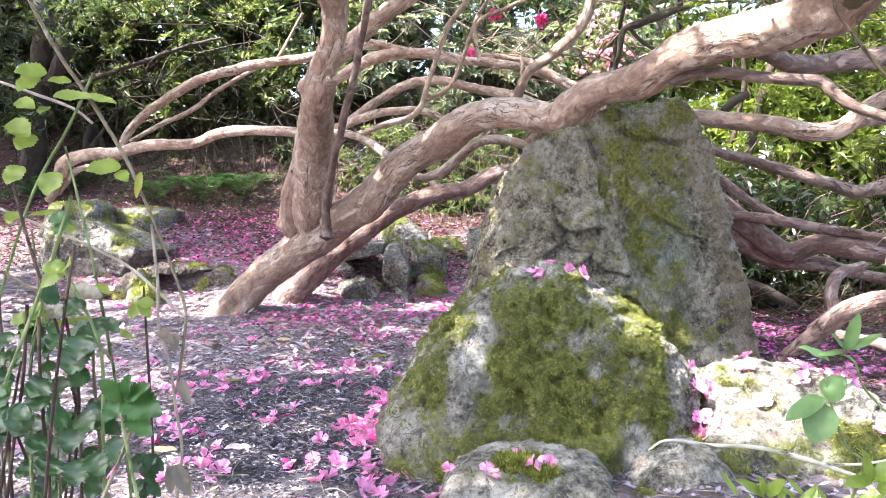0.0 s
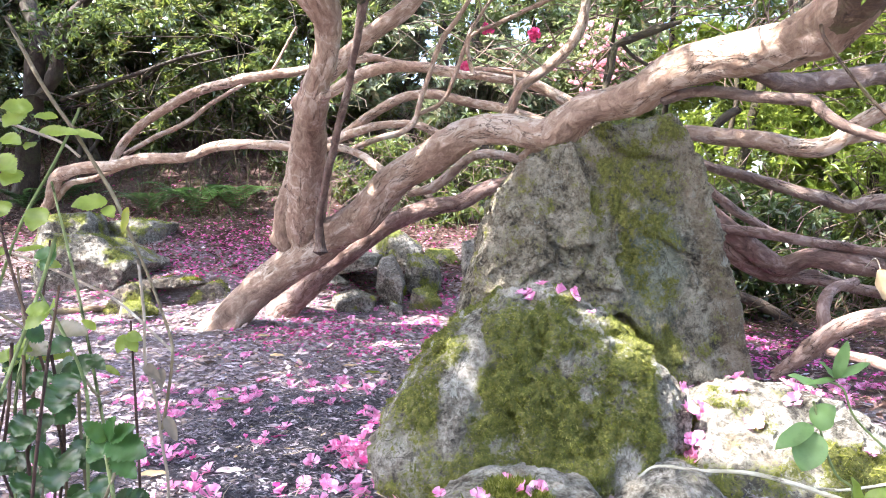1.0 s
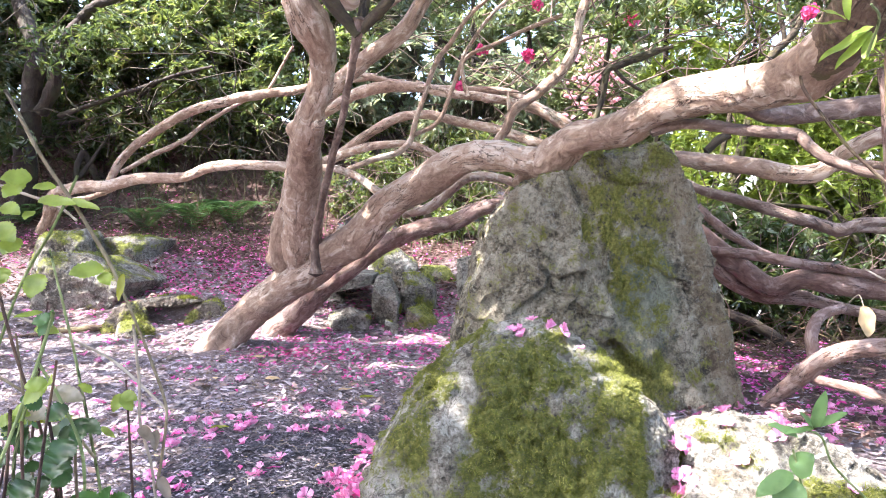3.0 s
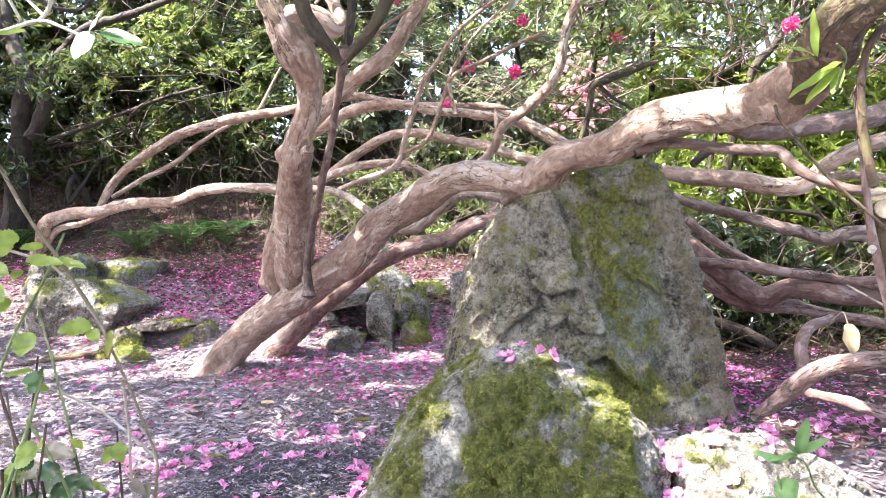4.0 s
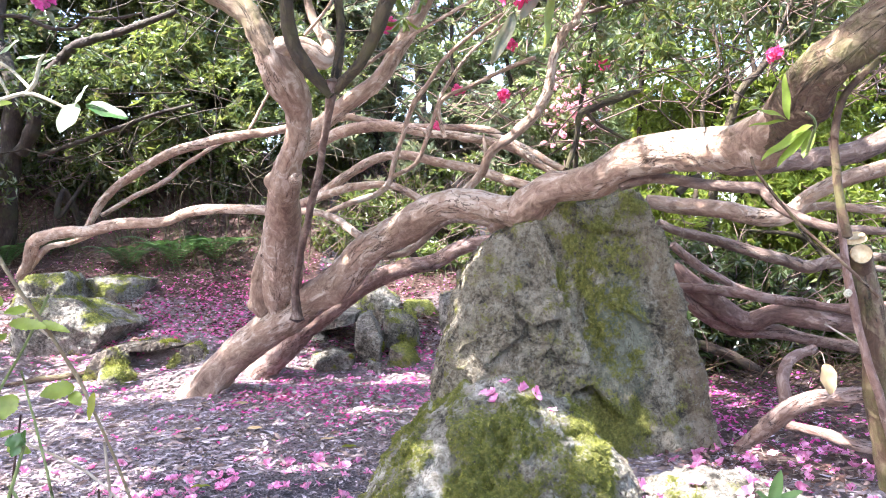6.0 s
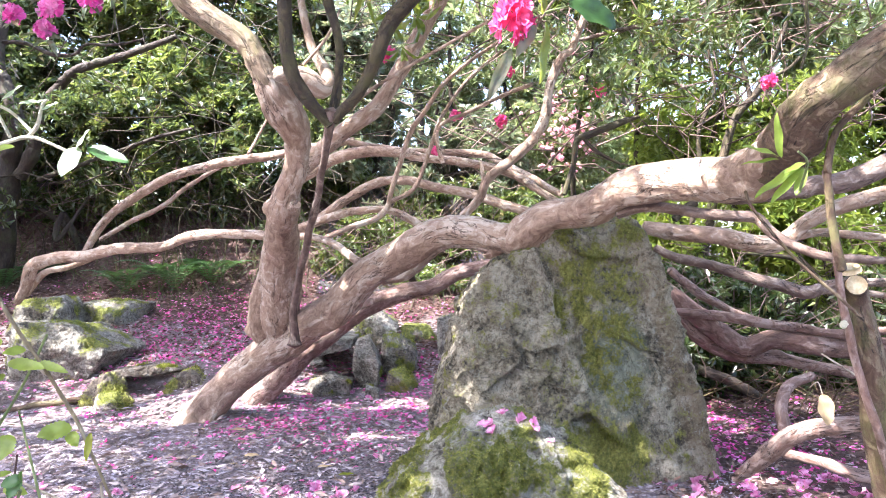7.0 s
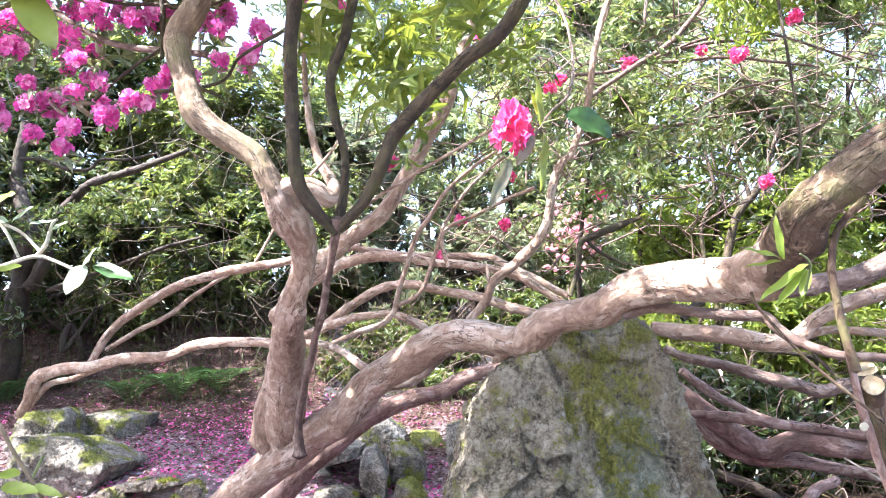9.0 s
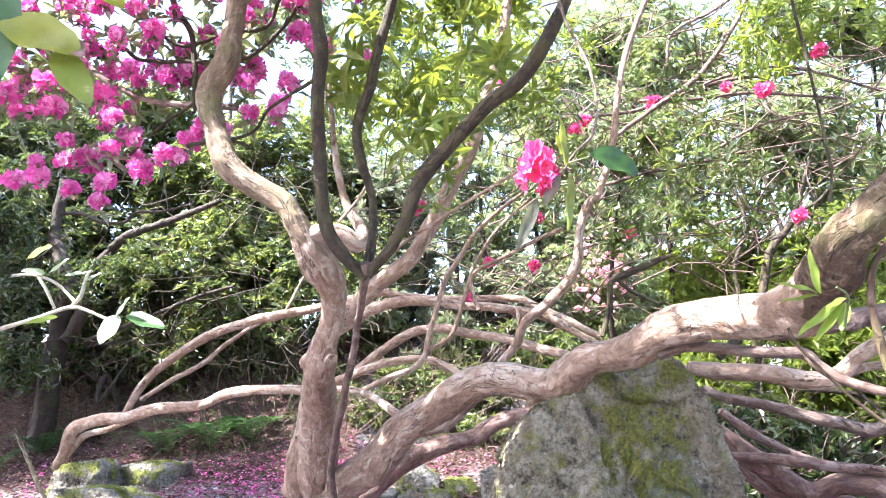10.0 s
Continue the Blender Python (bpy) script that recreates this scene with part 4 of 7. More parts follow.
limb("upright_stem", tree, bark, [(-1.10, 5.56, 0.60, 0.05), (-1.11, 5.5, 0.70, 0.12), (-1.107, 5.42, 0.836, 0.146), (-1.038, 5.2, 1.105, 0.142), (-0.965, 4.95, 1.311, 0.132), (-0.868, 4.6, 1.491, 0.113), (-0.784, 4.3, 1.613, 0.097), (-0.726, 4.12, 1.724, 0.078), (-0.658, 4.0, 1.83, 0.07), (-0.623, 3.9, 1.959, 0.071), (-0.623, 3.8, 2.04, 0.086), (-0.662, 3.7, 2.13, 0.099), (-0.70, 3.63, 2.212, 0.082), (-0.735, 3.6, 2.29, 0.066)], knobs=0.12, sides=32)
limb("upper_stem", tree, bark_olive, [(-0.70, 3.63, 2.212, 0.07), (-0.735, 3.6, 2.29, 0.072), (-0.85, 3.6, 2.47, 0.065), (-1.03, 3.6, 2.6, 0.072), (-1.15, 3.6, 2.73, 0.078), (-1.25, 3.65, 3, 0.07), (-1.31, 3.7, 3.24, 0.078), (-1.22, 3.7, 3.42, 0.076), (-1.19, 3.75, 3.63, 0.063), (-1.17, 3.8, 3.89, 0.062), (-1.15, 3.85, 4.25, 0.056)], knobs=0.12, sides=32)
limb("fused_stem", tree, bark, [(-1.22, 5.55, 0.60, 0.04), (-1.25, 5.5, 0.70, 0.085), (-1.23, 5.42, 0.85, 0.098), (-1.14, 5.22, 1.12, 0.09), (-1.05, 4.98, 1.32, 0.075), (-0.94, 4.66, 1.5, 0.06), (-0.85, 4.38, 1.62, 0.042)], knobs=0.12, sides=24)
limb("short_limb", tree, bark, [(-0.75, 3.6, 2.23, 0.055), (-0.65, 3.62, 2.27, 0.061), (-0.53, 3.66, 2.28, 0.058), (-0.44, 3.7, 2.23, 0.053), (-0.42, 3.75, 2.31, 0.039), (-0.51, 3.8, 2.49, 0.026), (-0.58, 3.9, 2.75, 0.022), (-0.62, 4, 3.01, 0.019), (-0.64, 4, 3.36, 0.017), (-0.68, 4, 3.72, 0.014)])
limb("rear_limb", tree, bark, [(-0.93, 5.3, 1.95, 0.065), (-0.72, 5.15, 2.09, 0.067), (-0.51, 5, 2.22, 0.06), (-0.25, 4.9, 2.38, 0.059), (-0.09, 4.9, 2.61, 0.058), (0.02, 4.9, 2.81, 0.058), (0.26, 4.9, 3.25, 0.056), (0.39, 4.9, 3.61, 0.046), (0.56, 4.9, 4.12, 0.041), (0.67, 4.9, 4.7, 0.035)])
limb("knot", tree, bark, [(-0.71, 4.15, 1.61, 0.034), (-0.66, 4, 1.61, 0.03), (-0.63, 3.9, 1.61, 0.024)], knobs=0.05)
limb("knot", tree, bark, [(-0.79, 4.2, 1.7, 0.031), (-0.8, 4.12, 1.7, 0.028), (-0.81, 4.1, 1.72, 0.013)], knobs=0.05)

# the forked dark stem that springs from the trunk
limb("stem", tree, bark_grey, [(-0.91, 5.1, 0.66, 0.055), (-0.91, 5.1, 0.73, 0.034), (-0.9, 5, 0.9, 0.028), (-0.82, 4.8, 1.11, 0.027), (-0.68, 4.4, 1.37, 0.025), (-0.54, 4, 1.61, 0.022), (-0.43, 3.65, 1.81, 0.02), (-0.36, 3.42, 1.96, 0.026), (-0.34, 3.4, 2.04, 0.043)], sides=14)
limb("fork_arm", tree, bark_dark, [(-0.35, 3.4, 1.97, 0.028), (-0.46, 3.36, 2.1, 0.034), (-0.53, 3.33, 2.23, 0.037), (-0.55, 3.3, 2.45, 0.036), (-0.56, 3.3, 2.86, 0.036), (-0.54, 3.3, 3.19, 0.039), (-0.56, 3.3, 3.53, 0.035), (-0.57, 3.3, 3.85, 0.034)], sides=14)
limb("fork_arm", tree, bark_dark, [(-0.34, 3.42, 2.02, 0.026), (-0.31, 3.45, 2.26, 0.022), (-0.31, 3.47, 2.42, 0.022), (-0.37, 3.5, 2.66, 0.028), (-0.38, 3.5, 2.86, 0.028), (-0.3, 3.5, 3.1, 0.029), (-0.24, 3.5, 3.34, 0.03), (-0.17, 3.5, 3.56, 0.028), (-0.09, 3.5, 3.87, 0.026)], sides=14)
limb("fork_arm", tree, bark_dark, [(-0.34, 3.4, 1.99, 0.028), (-0.2, 3.36, 2.12, 0.03), (-0.1, 3.32, 2.3, 0.035), (-0.02, 3.3, 2.47, 0.038), (0.14, 3.26, 2.62, 0.038), (0.33, 3.2, 2.78, 0.039), (0.54, 3.15, 2.92, 0.038), (0.65, 3.1, 3.07, 0.036), (0.77, 3.1, 3.29, 0.032), (0.88, 3.1, 3.53, 0.028)], sides=14)
limb("twig", tree, bark, [(-0.34, 3.5, 2.04, 0.012), (-0.07, 3.4, 2.19, 0.009), (0.18, 3.3, 2.3, 0.009), (0.42, 3.2, 2.4, 0.008), (0.58, 3.1, 2.45, 0.006)], sides=8)
limb("twig", tree, bark, [(-0.54, 3.7, 2.36, 0.009), (-0.41, 3.72, 2.52, 0.009), (-0.34, 3.75, 2.68, 0.007)], sides=8)

# limbs behind the trunk
limb("low_limb", tree, bark, [(-3.96, 6.75, 0.94, 0.036), (-3.83, 6.7, 1.1, 0.055), (-3.71, 6.6, 1.28, 0.059), (-3.5, 6.5, 1.35, 0.053), (-3.06, 6.35, 1.38, 0.053), (-2.7, 6.25, 1.43, 0.051), (-2.3, 6.15, 1.44, 0.043), (-2.01, 6.05, 1.52, 0.044), (-1.63, 5.95, 1.53, 0.043), (-1.27, 5.85, 1.5, 0.039), (-0.91, 5.72, 1.49, 0.029), (-0.72, 5.68, 1.43, 0.03), (-0.52, 5.55, 1.3, 0.035), (-0.38, 5.4, 1.22, 0.035)], sides=14)
limb("low_limb", tree, bark, [(-3.88, 6.75, 1.02, 0.046), (-3.65, 6.7, 1.22, 0.032), (-3.35, 6.6, 1.28, 0.027), (-2.98, 6.4, 1.37, 0.021)], sides=10)
limb("twig", tree, bark, [(-0.77, 5.72, 1.47, 0.023), (-0.54, 5.8, 1.57, 0.025), (-0.36, 5.9, 1.64, 0.025), (-0.26, 5.9, 1.73, 0.025), (-0.22, 5.9, 1.89, 0.023), (-0.15, 5.9, 2.09, 0.021), (-0.05, 5.9, 2.37, 0.022), (0.12, 5.9, 2.61, 0.02), (0.25, 5.9, 2.79, 0.018), (0.48, 5.9, 2.98, 0.016), (0.73, 5.9, 3.14, 0.014)], sides=10)
limb("twig", tree, bark, [(-0.26, 5.9, 1.76, 0.019), (-0.04, 5.9, 1.88, 0.019), (0.06, 5.9, 2.08, 0.018), (0.15, 5.9, 2.33, 0.018), (0.22, 5.9, 2.5, 0.016), (0.43, 5.9, 2.79, 0.014), (0.75, 5.9, 3.06, 0.012)], sides=8)
limb("twig", tree, bark, [(0.22, 5.9, 2.1, 0.018), (0.17, 5.9, 2.32, 0.02), (0.23, 5.9, 2.44, 0.018), (0.47, 5.9, 2.54, 0.018), (0.73, 5.85, 2.65, 0.018), (0.99, 5.8, 2.74, 0.018)], sides=8)
limb("arching_limb", tree, bark, [(-3.71, 7.6, 1.42, 0.039), (-3.55, 7.55, 1.66, 0.043), (-3.34, 7.5, 1.86, 0.046), (-3, 7.4, 2.04, 0.05), (-2.61, 7.3, 2.21, 0.051), (-2.1, 7.2, 2.32, 0.049), (-1.66, 7.1, 2.35, 0.046), (-1.35, 7, 2.38, 0.042), (-1.01, 7, 2.45, 0.037), (-0.67, 7, 2.49, 0.035)], sides=12)
limb("arching_limb", tree, bark, [(-1.2, 6.9, 2.1, 0.051), (-0.87, 6.8, 2.27, 0.054), (-0.58, 6.7, 2.32, 0.055), (-0.3, 6.6, 2.32, 0.05), (0.02, 6.5, 2.24, 0.041), (0.33, 6.4, 2.18, 0.04), (0.58, 6.3, 2.12, 0.039), (0.88, 6.25, 2.01, 0.037), (1.12, 6.2, 1.85, 0.033), (1.32, 6.2, 1.72, 0.029)], sides=14)
limb("arching_limb", tree, bark, [(-0.84, 7, 2.51, 0.033), (-0.56, 7, 2.44, 0.035), (-0.22, 7, 2.38, 0.035), (0.23, 6.9, 2.34, 0.034), (0.62, 6.8, 2.29, 0.036), (0.8, 6.7, 2.19, 0.035), (1.08, 6.6, 2.02, 0.033), (1.33, 6.5, 1.86, 0.03)], sides=12)
limb("arching_limb", tree, bark, [(-1.2, 6.55, 1.52, 0.043), (-0.87, 6.4, 1.71, 0.042), (-0.6, 6.3, 1.88, 0.042), (-0.34, 6.3, 1.99, 0.041), (-0.08, 6.2, 1.98, 0.039), (0.22, 6.1, 1.9, 0.04), (0.51, 6, 1.82, 0.041), (0.74, 5.9, 1.73, 0.043), (0.97, 5.8, 1.65, 0.038)], sides=14)
limb("arching_limb", tree, bark, [(-1.17, 6.5, 1.58, 0.043), (-0.81, 6.3, 1.68, 0.037), (-0.54, 6.2, 1.73, 0.037), (-0.28, 6.15, 1.72, 0.032), (-0.08, 6.1, 1.63, 0.036), (0.09, 6.1, 1.52, 0.032)], sides=12)
limb("arching_limb", tree, bark, [(-3.35, 7.2, 1.55, 0.023), (-3.1, 7.3, 1.72, 0.026), (-2.78, 7.4, 1.9, 0.026), (-2.5, 7.5, 2.14, 0.023), (-2.1, 7.6, 2.4, 0.021)], sides=8)
limb("rising_limb", tree, bark, [(0.37, 5.6, 1.62, 0.033), (0.5, 5.5, 1.75, 0.036), (0.57, 5.4, 1.89, 0.036), (0.75, 5.4, 2.03, 0.039), (0.93, 5.4, 2.2, 0.042), (1.04, 5.4, 2.42, 0.04), (1.08, 5.4, 2.64, 0.037), (1.18, 5.4, 2.85, 0.034), (1.26, 5.4, 2.93, 0.03), (1.42, 5.4, 3.35, 0.027), (1.52, 5.4, 3.84, 0.026), (1.68, 5.4, 4.3, 0.025), (1.94, 5.4, 4.81, 0.022)], sides=14)
limb("twig", tree, bark, [(0.54, 5.4, 1.86, 0.018), (0.53, 5.4, 1.96, 0.016), (0.52, 5.4, 2.05, 0.007)], sides=8)
limb("twig", tree, bark_dark, [(1.1, 5, 1.73, 0.02), (1.17, 5, 1.94, 0.02), (1.2, 5, 2.12, 0.025), (1.32, 5, 2.17, 0.027), (1.47, 5, 2.23, 0.028), (1.66, 5, 2.29, 0.014)], sides=10)
limb("twig", tree, bark_dark, [(1.23, 5, 2.16, 0.014), (1.33, 5, 2.05, 0.014), (1.52, 5, 1.94, 0.01)], sides=8)
limb("twig", tree, bark, [(-1.8, 7.1, 2.34, 0.017), (-1.67, 7.1, 2.57, 0.014), (-1.53, 7.1, 2.81, 0.015)], sides=8)

# limbs that reach out past the standing stone
limb("under_limb", tree, bark_grey, [(1.37, 3.1, 1.59, 0.036), (1.6, 3.3, 1.57, 0.044), (1.78, 3.4, 1.57, 0.047), (1.92, 3.4, 1.59, 0.049), (2.06, 3.4, 1.61, 0.05), (2.23, 3.4, 1.62, 0.051), (2.38, 3.4, 1.67, 0.055), (2.62, 3.4, 1.79, 0.054)], sides=16)
limb("bent_limb", tree, bark_grey, [(1.08, 3.35, 1.48, 0.023), (1.19, 3.3, 1.51, 0.025), (1.29, 3.2, 1.5, 0.025), (1.41, 3.15, 1.47, 0.026), (1.54, 3.1, 1.45, 0.026), (1.66, 3.1, 1.44, 0.027), (1.7, 3.05, 1.38, 0.025), (1.75, 3, 1.32, 0.024), (1.82, 2.95, 1.28, 0.021), (1.92, 2.9, 1.25, 0.019), (2.13, 2.9, 1.23, 0.017)], sides=14)
limb("bent_limb", tree, bark, [(1.49, 4.35, 1.45, 0.039), (1.65, 4.3, 1.42, 0.05), (1.84, 4.25, 1.4, 0.053), (2.03, 4.2, 1.35, 0.057), (2.15, 4.1, 1.32, 0.058), (2.24, 4.05, 1.34, 0.054), (2.34, 4, 1.44, 0.048), (2.45, 3.9, 1.52, 0.046), (2.67, 3.9, 1.58, 0.046), (2.93, 3.9, 1.65, 0.041)], sides=16)
limb("bent_limb", tree, bark, [(2.22, 4.1, 1.34, 0.03), (2.42, 4.1, 1.38, 0.026), (2.59, 4.1, 1.38, 0.025), (2.96, 4.1, 1.34, 0.024)], sides=10)
limb("bent_limb", tree, bark_dark, [(1.77, 4.6, 1.51, 0.026), (1.84, 4.6, 1.58, 0.029), (1.92, 4.6, 1.62, 0.026)], sides=10)
limb("drooping_limb", tree, bark_grey, [(1.71, 4.85, 1.32, 0.03), (1.85, 4.8, 1.25, 0.033), (2.12, 4.8, 1.18, 0.039), (2.31, 4.7, 1.11, 0.04), (2.5, 4.7, 1.05, 0.041), (2.69, 4.7, 1, 0.045), (2.85, 4.7, 1.04, 0.039), (3.04, 4.7, 1.05, 0.032), (3.38, 4.7, 1.06, 0.028)], sides=14)
limb("drooping_limb", tree, bark_grey, [(2.68, 4.72, 0.99, 0.031), (2.92, 4.7, 1, 0.025), (3.26, 4.7, 0.96, 0.022)], sides=10)
limb("low_branch", tree, bark_red, [(1.89, 5.25, 1.04, 0.047), (2.04, 5.2, 0.88, 0.074), (2.27, 5.2, 0.69, 0.079), (2.48, 5.2, 0.56, 0.076), (2.65, 5.1, 0.63, 0.072), (2.84, 5, 0.6, 0.079), (3.17, 5, 0.57, 0.082), (3.65, 5, 0.52, 0.077)], sides=18)
limb("low_branch", tree, bark_red, [(1.95, 5.3, 1.16, 0.033), (2.14, 5.3, 0.99, 0.037), (2.4, 5.3, 0.84, 0.03), (2.7, 5.3, 0.72, 0.023)], sides=12)
limb("low_branch", tree, bark_red, [(1.92, 5.1, 0.85, 0.028), (2.23, 5.1, 0.81, 0.038), (2.48, 5, 0.77, 0.038), (2.76, 5, 0.73, 0.035), (2.99, 4.9, 0.69, 0.031), (3.55, 4.9, 0.7, 0.029)], sides=12)
limb("low_branch", tree, bark_red, [(2.01, 5.35, 0.84, 0.067), (2.2, 5.3, 0.65, 0.076), (2.44, 5.3, 0.5, 0.065), (2.73, 5.2, 0.47, 0.049), (3.15, 5.2, 0.38, 0.043), (3.66, 5.2, 0.28, 0.041)], sides=16)
limb("low_branch", tree, bark_red, [(2.78, 4.95, 0.74, 0.016), (3.07, 4.9, 0.66, 0.026), (3.47, 4.9, 0.61, 0.027)], sides=10)

# roots and stems beside the lit boulder
limb("root", root, bark_red, [(1.61, 3.3, 0.17, 0.022), (1.7, 3.2, 0.29, 0.039), (1.76, 3.1, 0.4, 0.045), (1.84, 3, 0.48, 0.042), (1.91, 2.9, 0.52, 0.037), (2.02, 2.85, 0.53, 0.034), (2.18, 2.8, 0.51, 0.03)], sides=16)
limb("root", root, bark_red, [(1.96, 3.5, 0.26, 0.026), (1.98, 3.55, 0.37, 0.032), (1.99, 3.6, 0.46, 0.034), (2.08, 3.7, 0.54, 0.03), (2.26, 3.8, 0.58, 0.026)], sides=12)
limb("root", root, bark_red, [(1.86, 3.3, 0.29, 0.023), (2, 3.2, 0.27, 0.026), (2.1, 3.1, 0.24, 0.03), (2.33, 3.1, 0.19, 0.025)], sides=12)
limb("trunk", stub, bark_mossy, [(1.82, 2.35, 0.31, 0.065), (1.77, 2.35, 0.59, 0.059), (1.73, 2.35, 0.88, 0.053), (1.69, 2.35, 1.08, 0.05), (1.67, 2.35, 1.18, 0.05)], sides=18, cap=True)
limb("pole", stub, bark_red, [(1.84, 2.28, 0.1, 0.016), (1.73, 2.28, 0.57, 0.015), (1.66, 2.28, 0.81, 0.014), (1.61, 2.28, 1.03, 0.014), (1.58, 2.28, 1.25, 0.012), (1.57, 2.28, 1.43, 0.011), (1.55, 2.28, 1.56, 0.01)], sides=10)
limb("stem", stub, bark_mossy, [(1.39, 1.9, 1.22, 0.014), (1.36, 1.9, 1.41, 0.012), (1.36, 1.9, 1.55, 0.011), (1.39, 1.9, 1.64, 0.011), (1.49, 1.9, 1.74, 0.01)], sides=10)
limb("twig", stub, bark_mossy, [(1.11, 1.9, 1.46, 0.005), (1.13, 1.9, 1.41, 0.005), (1.25, 1.9, 1.26, 0.005), (1.39, 1.9, 1.13, 0.005), (1.48, 1.9, 1.04, 0.005)], sides=8)

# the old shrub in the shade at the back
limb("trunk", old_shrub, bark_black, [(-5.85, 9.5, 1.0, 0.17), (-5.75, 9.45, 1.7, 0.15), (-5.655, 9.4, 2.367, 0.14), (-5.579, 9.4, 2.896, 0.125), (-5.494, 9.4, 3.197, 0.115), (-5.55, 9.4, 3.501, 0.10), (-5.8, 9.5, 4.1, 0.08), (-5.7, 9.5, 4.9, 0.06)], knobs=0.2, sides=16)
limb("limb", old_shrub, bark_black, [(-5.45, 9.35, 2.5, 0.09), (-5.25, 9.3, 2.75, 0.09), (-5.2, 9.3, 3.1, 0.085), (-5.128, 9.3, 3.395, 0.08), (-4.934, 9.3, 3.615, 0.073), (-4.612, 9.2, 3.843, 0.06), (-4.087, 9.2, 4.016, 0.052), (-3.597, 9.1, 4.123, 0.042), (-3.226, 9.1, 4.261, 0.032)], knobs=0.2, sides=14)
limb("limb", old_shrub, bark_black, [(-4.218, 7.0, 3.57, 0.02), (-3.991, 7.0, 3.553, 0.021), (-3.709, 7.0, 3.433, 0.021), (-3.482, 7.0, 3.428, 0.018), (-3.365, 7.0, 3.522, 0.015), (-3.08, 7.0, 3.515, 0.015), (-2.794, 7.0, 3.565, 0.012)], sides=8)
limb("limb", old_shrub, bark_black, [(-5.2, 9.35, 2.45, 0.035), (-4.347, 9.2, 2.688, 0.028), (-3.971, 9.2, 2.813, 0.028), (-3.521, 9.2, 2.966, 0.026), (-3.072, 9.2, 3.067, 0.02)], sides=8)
# thin limbs that carry the blossom overhead
limb("branch", tree, bark_grey, [(-1.27, 4.1, 3.3, 0.025), (-1.58, 4.1, 3.34, 0.024), (-1.85, 4.1, 3.39, 0.021), (-2.12, 4.1, 3.53, 0.02), (-2.28, 4.1, 3.67, 0.017), (-2.46, 4.1, 3.94, 0.014)], sides=8)
limb("branch", tree, bark_dark, [(-1.54, 4.05, 3.26, 0.014), (-1.54, 4.05, 3.5, 0.018), (-1.57, 4.05, 3.83, 0.02), (-1.69, 4.05, 4.05, 0.021), (-1.77, 4.05, 4.36, 0.02)], sides=8)
limb("branch", tree, bark_dark, [(-1.13, 3.9, 2.94, 0.01), (-1.27, 3.9, 2.99, 0.012), (-1.52, 3.9, 2.98, 0.011), (-1.13, 3.9, 3.02, 0.01), (-0.96, 3.8, 3.14, 0.01), (-0.63, 3.6, 3.21, 0.012)], sides=8)
limb("branch", tree, bark_dark, [(-1.96, 4.05, 3, 0.01), (-1.74, 4.05, 3.2, 0.01), (-1.48, 4.05, 3.37, 0.011), (-1.33, 4.05, 3.56, 0.01)], sides=8)
limb("branch", tree, bark_grey, [(-2.13, 4.1, 2.91, 0.011), (-2.23, 4.1, 2.98, 0.013), (-2.27, 4.1, 3.09, 0.015), (-2.06, 4.1, 3.13, 0.012), (-2.01, 4.1, 3.08, 0.01)], sides=8)
limb("branch", tree, bark_dark, [(-2.05, 4.05, 3.79, 0.012), (-1.91, 4.05, 3.67, 0.013), (-1.6, 4.05, 3.63, 0.013), (-1.22, 4.05, 3.62, 0.014), (-0.99, 4.05, 3.78, 0.014), (-0.84, 4.05, 3.97, 0.015)], sides=8)
limb("branch", tree, bark_dark, [(-1.92, 4.05, 3.99, 0.01), (-1.64, 4.05, 3.75, 0.012), (-1.33, 4.05, 3.81, 0.011), (-1.07, 4.05, 3.83, 0.013), (-0.97, 4.05, 4.03, 0.013)], sides=8)

# thin bare limbs over the clearing
limb("branch", tree, bark_grey, [(1.54, 6.5, 4.03, 0.019), (1.93, 6.5, 4.06, 0.019), (2.39, 6.5, 4.2, 0.022), (2.91, 6.5, 4.31, 0.02), (3.57, 6.5, 4.31, 0.015)], sides=7)
limb("branch", tree, bark_grey, [(1.58, 6, 3.62, 0.021), (1.96, 6, 3.87, 0.024), (2.35, 6, 4.11, 0.025), (2.72, 6, 4.54, 0.024), (3.06, 6, 5.1, 0.022)], sides=7)
limb("branch", tree, bark_grey, [(1.47, 6.5, 3.3, 0.018), (1.97, 6.5, 3.41, 0.021), (2.52, 6.5, 3.48, 0.021), (3.05, 6.5, 3.44, 0.019), (3.44, 6.5, 3.53, 0.015)], sides=7)
limb("branch", tree, bark_grey, [(1.87, 6.2, 4.02, 0.016), (2.39, 6.2, 4, 0.016), (2.92, 6.2, 4.02, 0.017), (3.78, 6.2, 3.89, 0.012)], sides=7)
limb("branch", tree, bark_grey, [(2.3, 6.4, 4.13, 0.014), (2.87, 6.4, 4.32, 0.015), (3.42, 6.4, 4.34, 0.015), (4.22, 6.4, 4.03, 0.013)], sides=7)
limb("branch", tree, bark_grey, [(2.23, 6.4, 4.44, 0.017), (2.33, 6.4, 4.8, 0.017), (2.75, 6.4, 5.01, 0.018), (3.18, 6.4, 5.28, 0.016)], sides=7)
limb("branch", tree, bark_grey, [(2.51, 6.3, 3.5, 0.014), (2.96, 6.3, 3.72, 0.014), (3.45, 6.3, 3.82, 0.012)], sides=7)
limb("branch", back_shrub, bark_dark, [(2.93, 7.5, 0.9, 0.057), (3.13, 7.5, 1.81, 0.052), (3.37, 7.5, 2.68, 0.048), (3.63, 7.5, 3.01, 0.044), (3.85, 7.5, 3.44, 0.028), (4.05, 7.5, 3.95, 0.02)], sides=7)
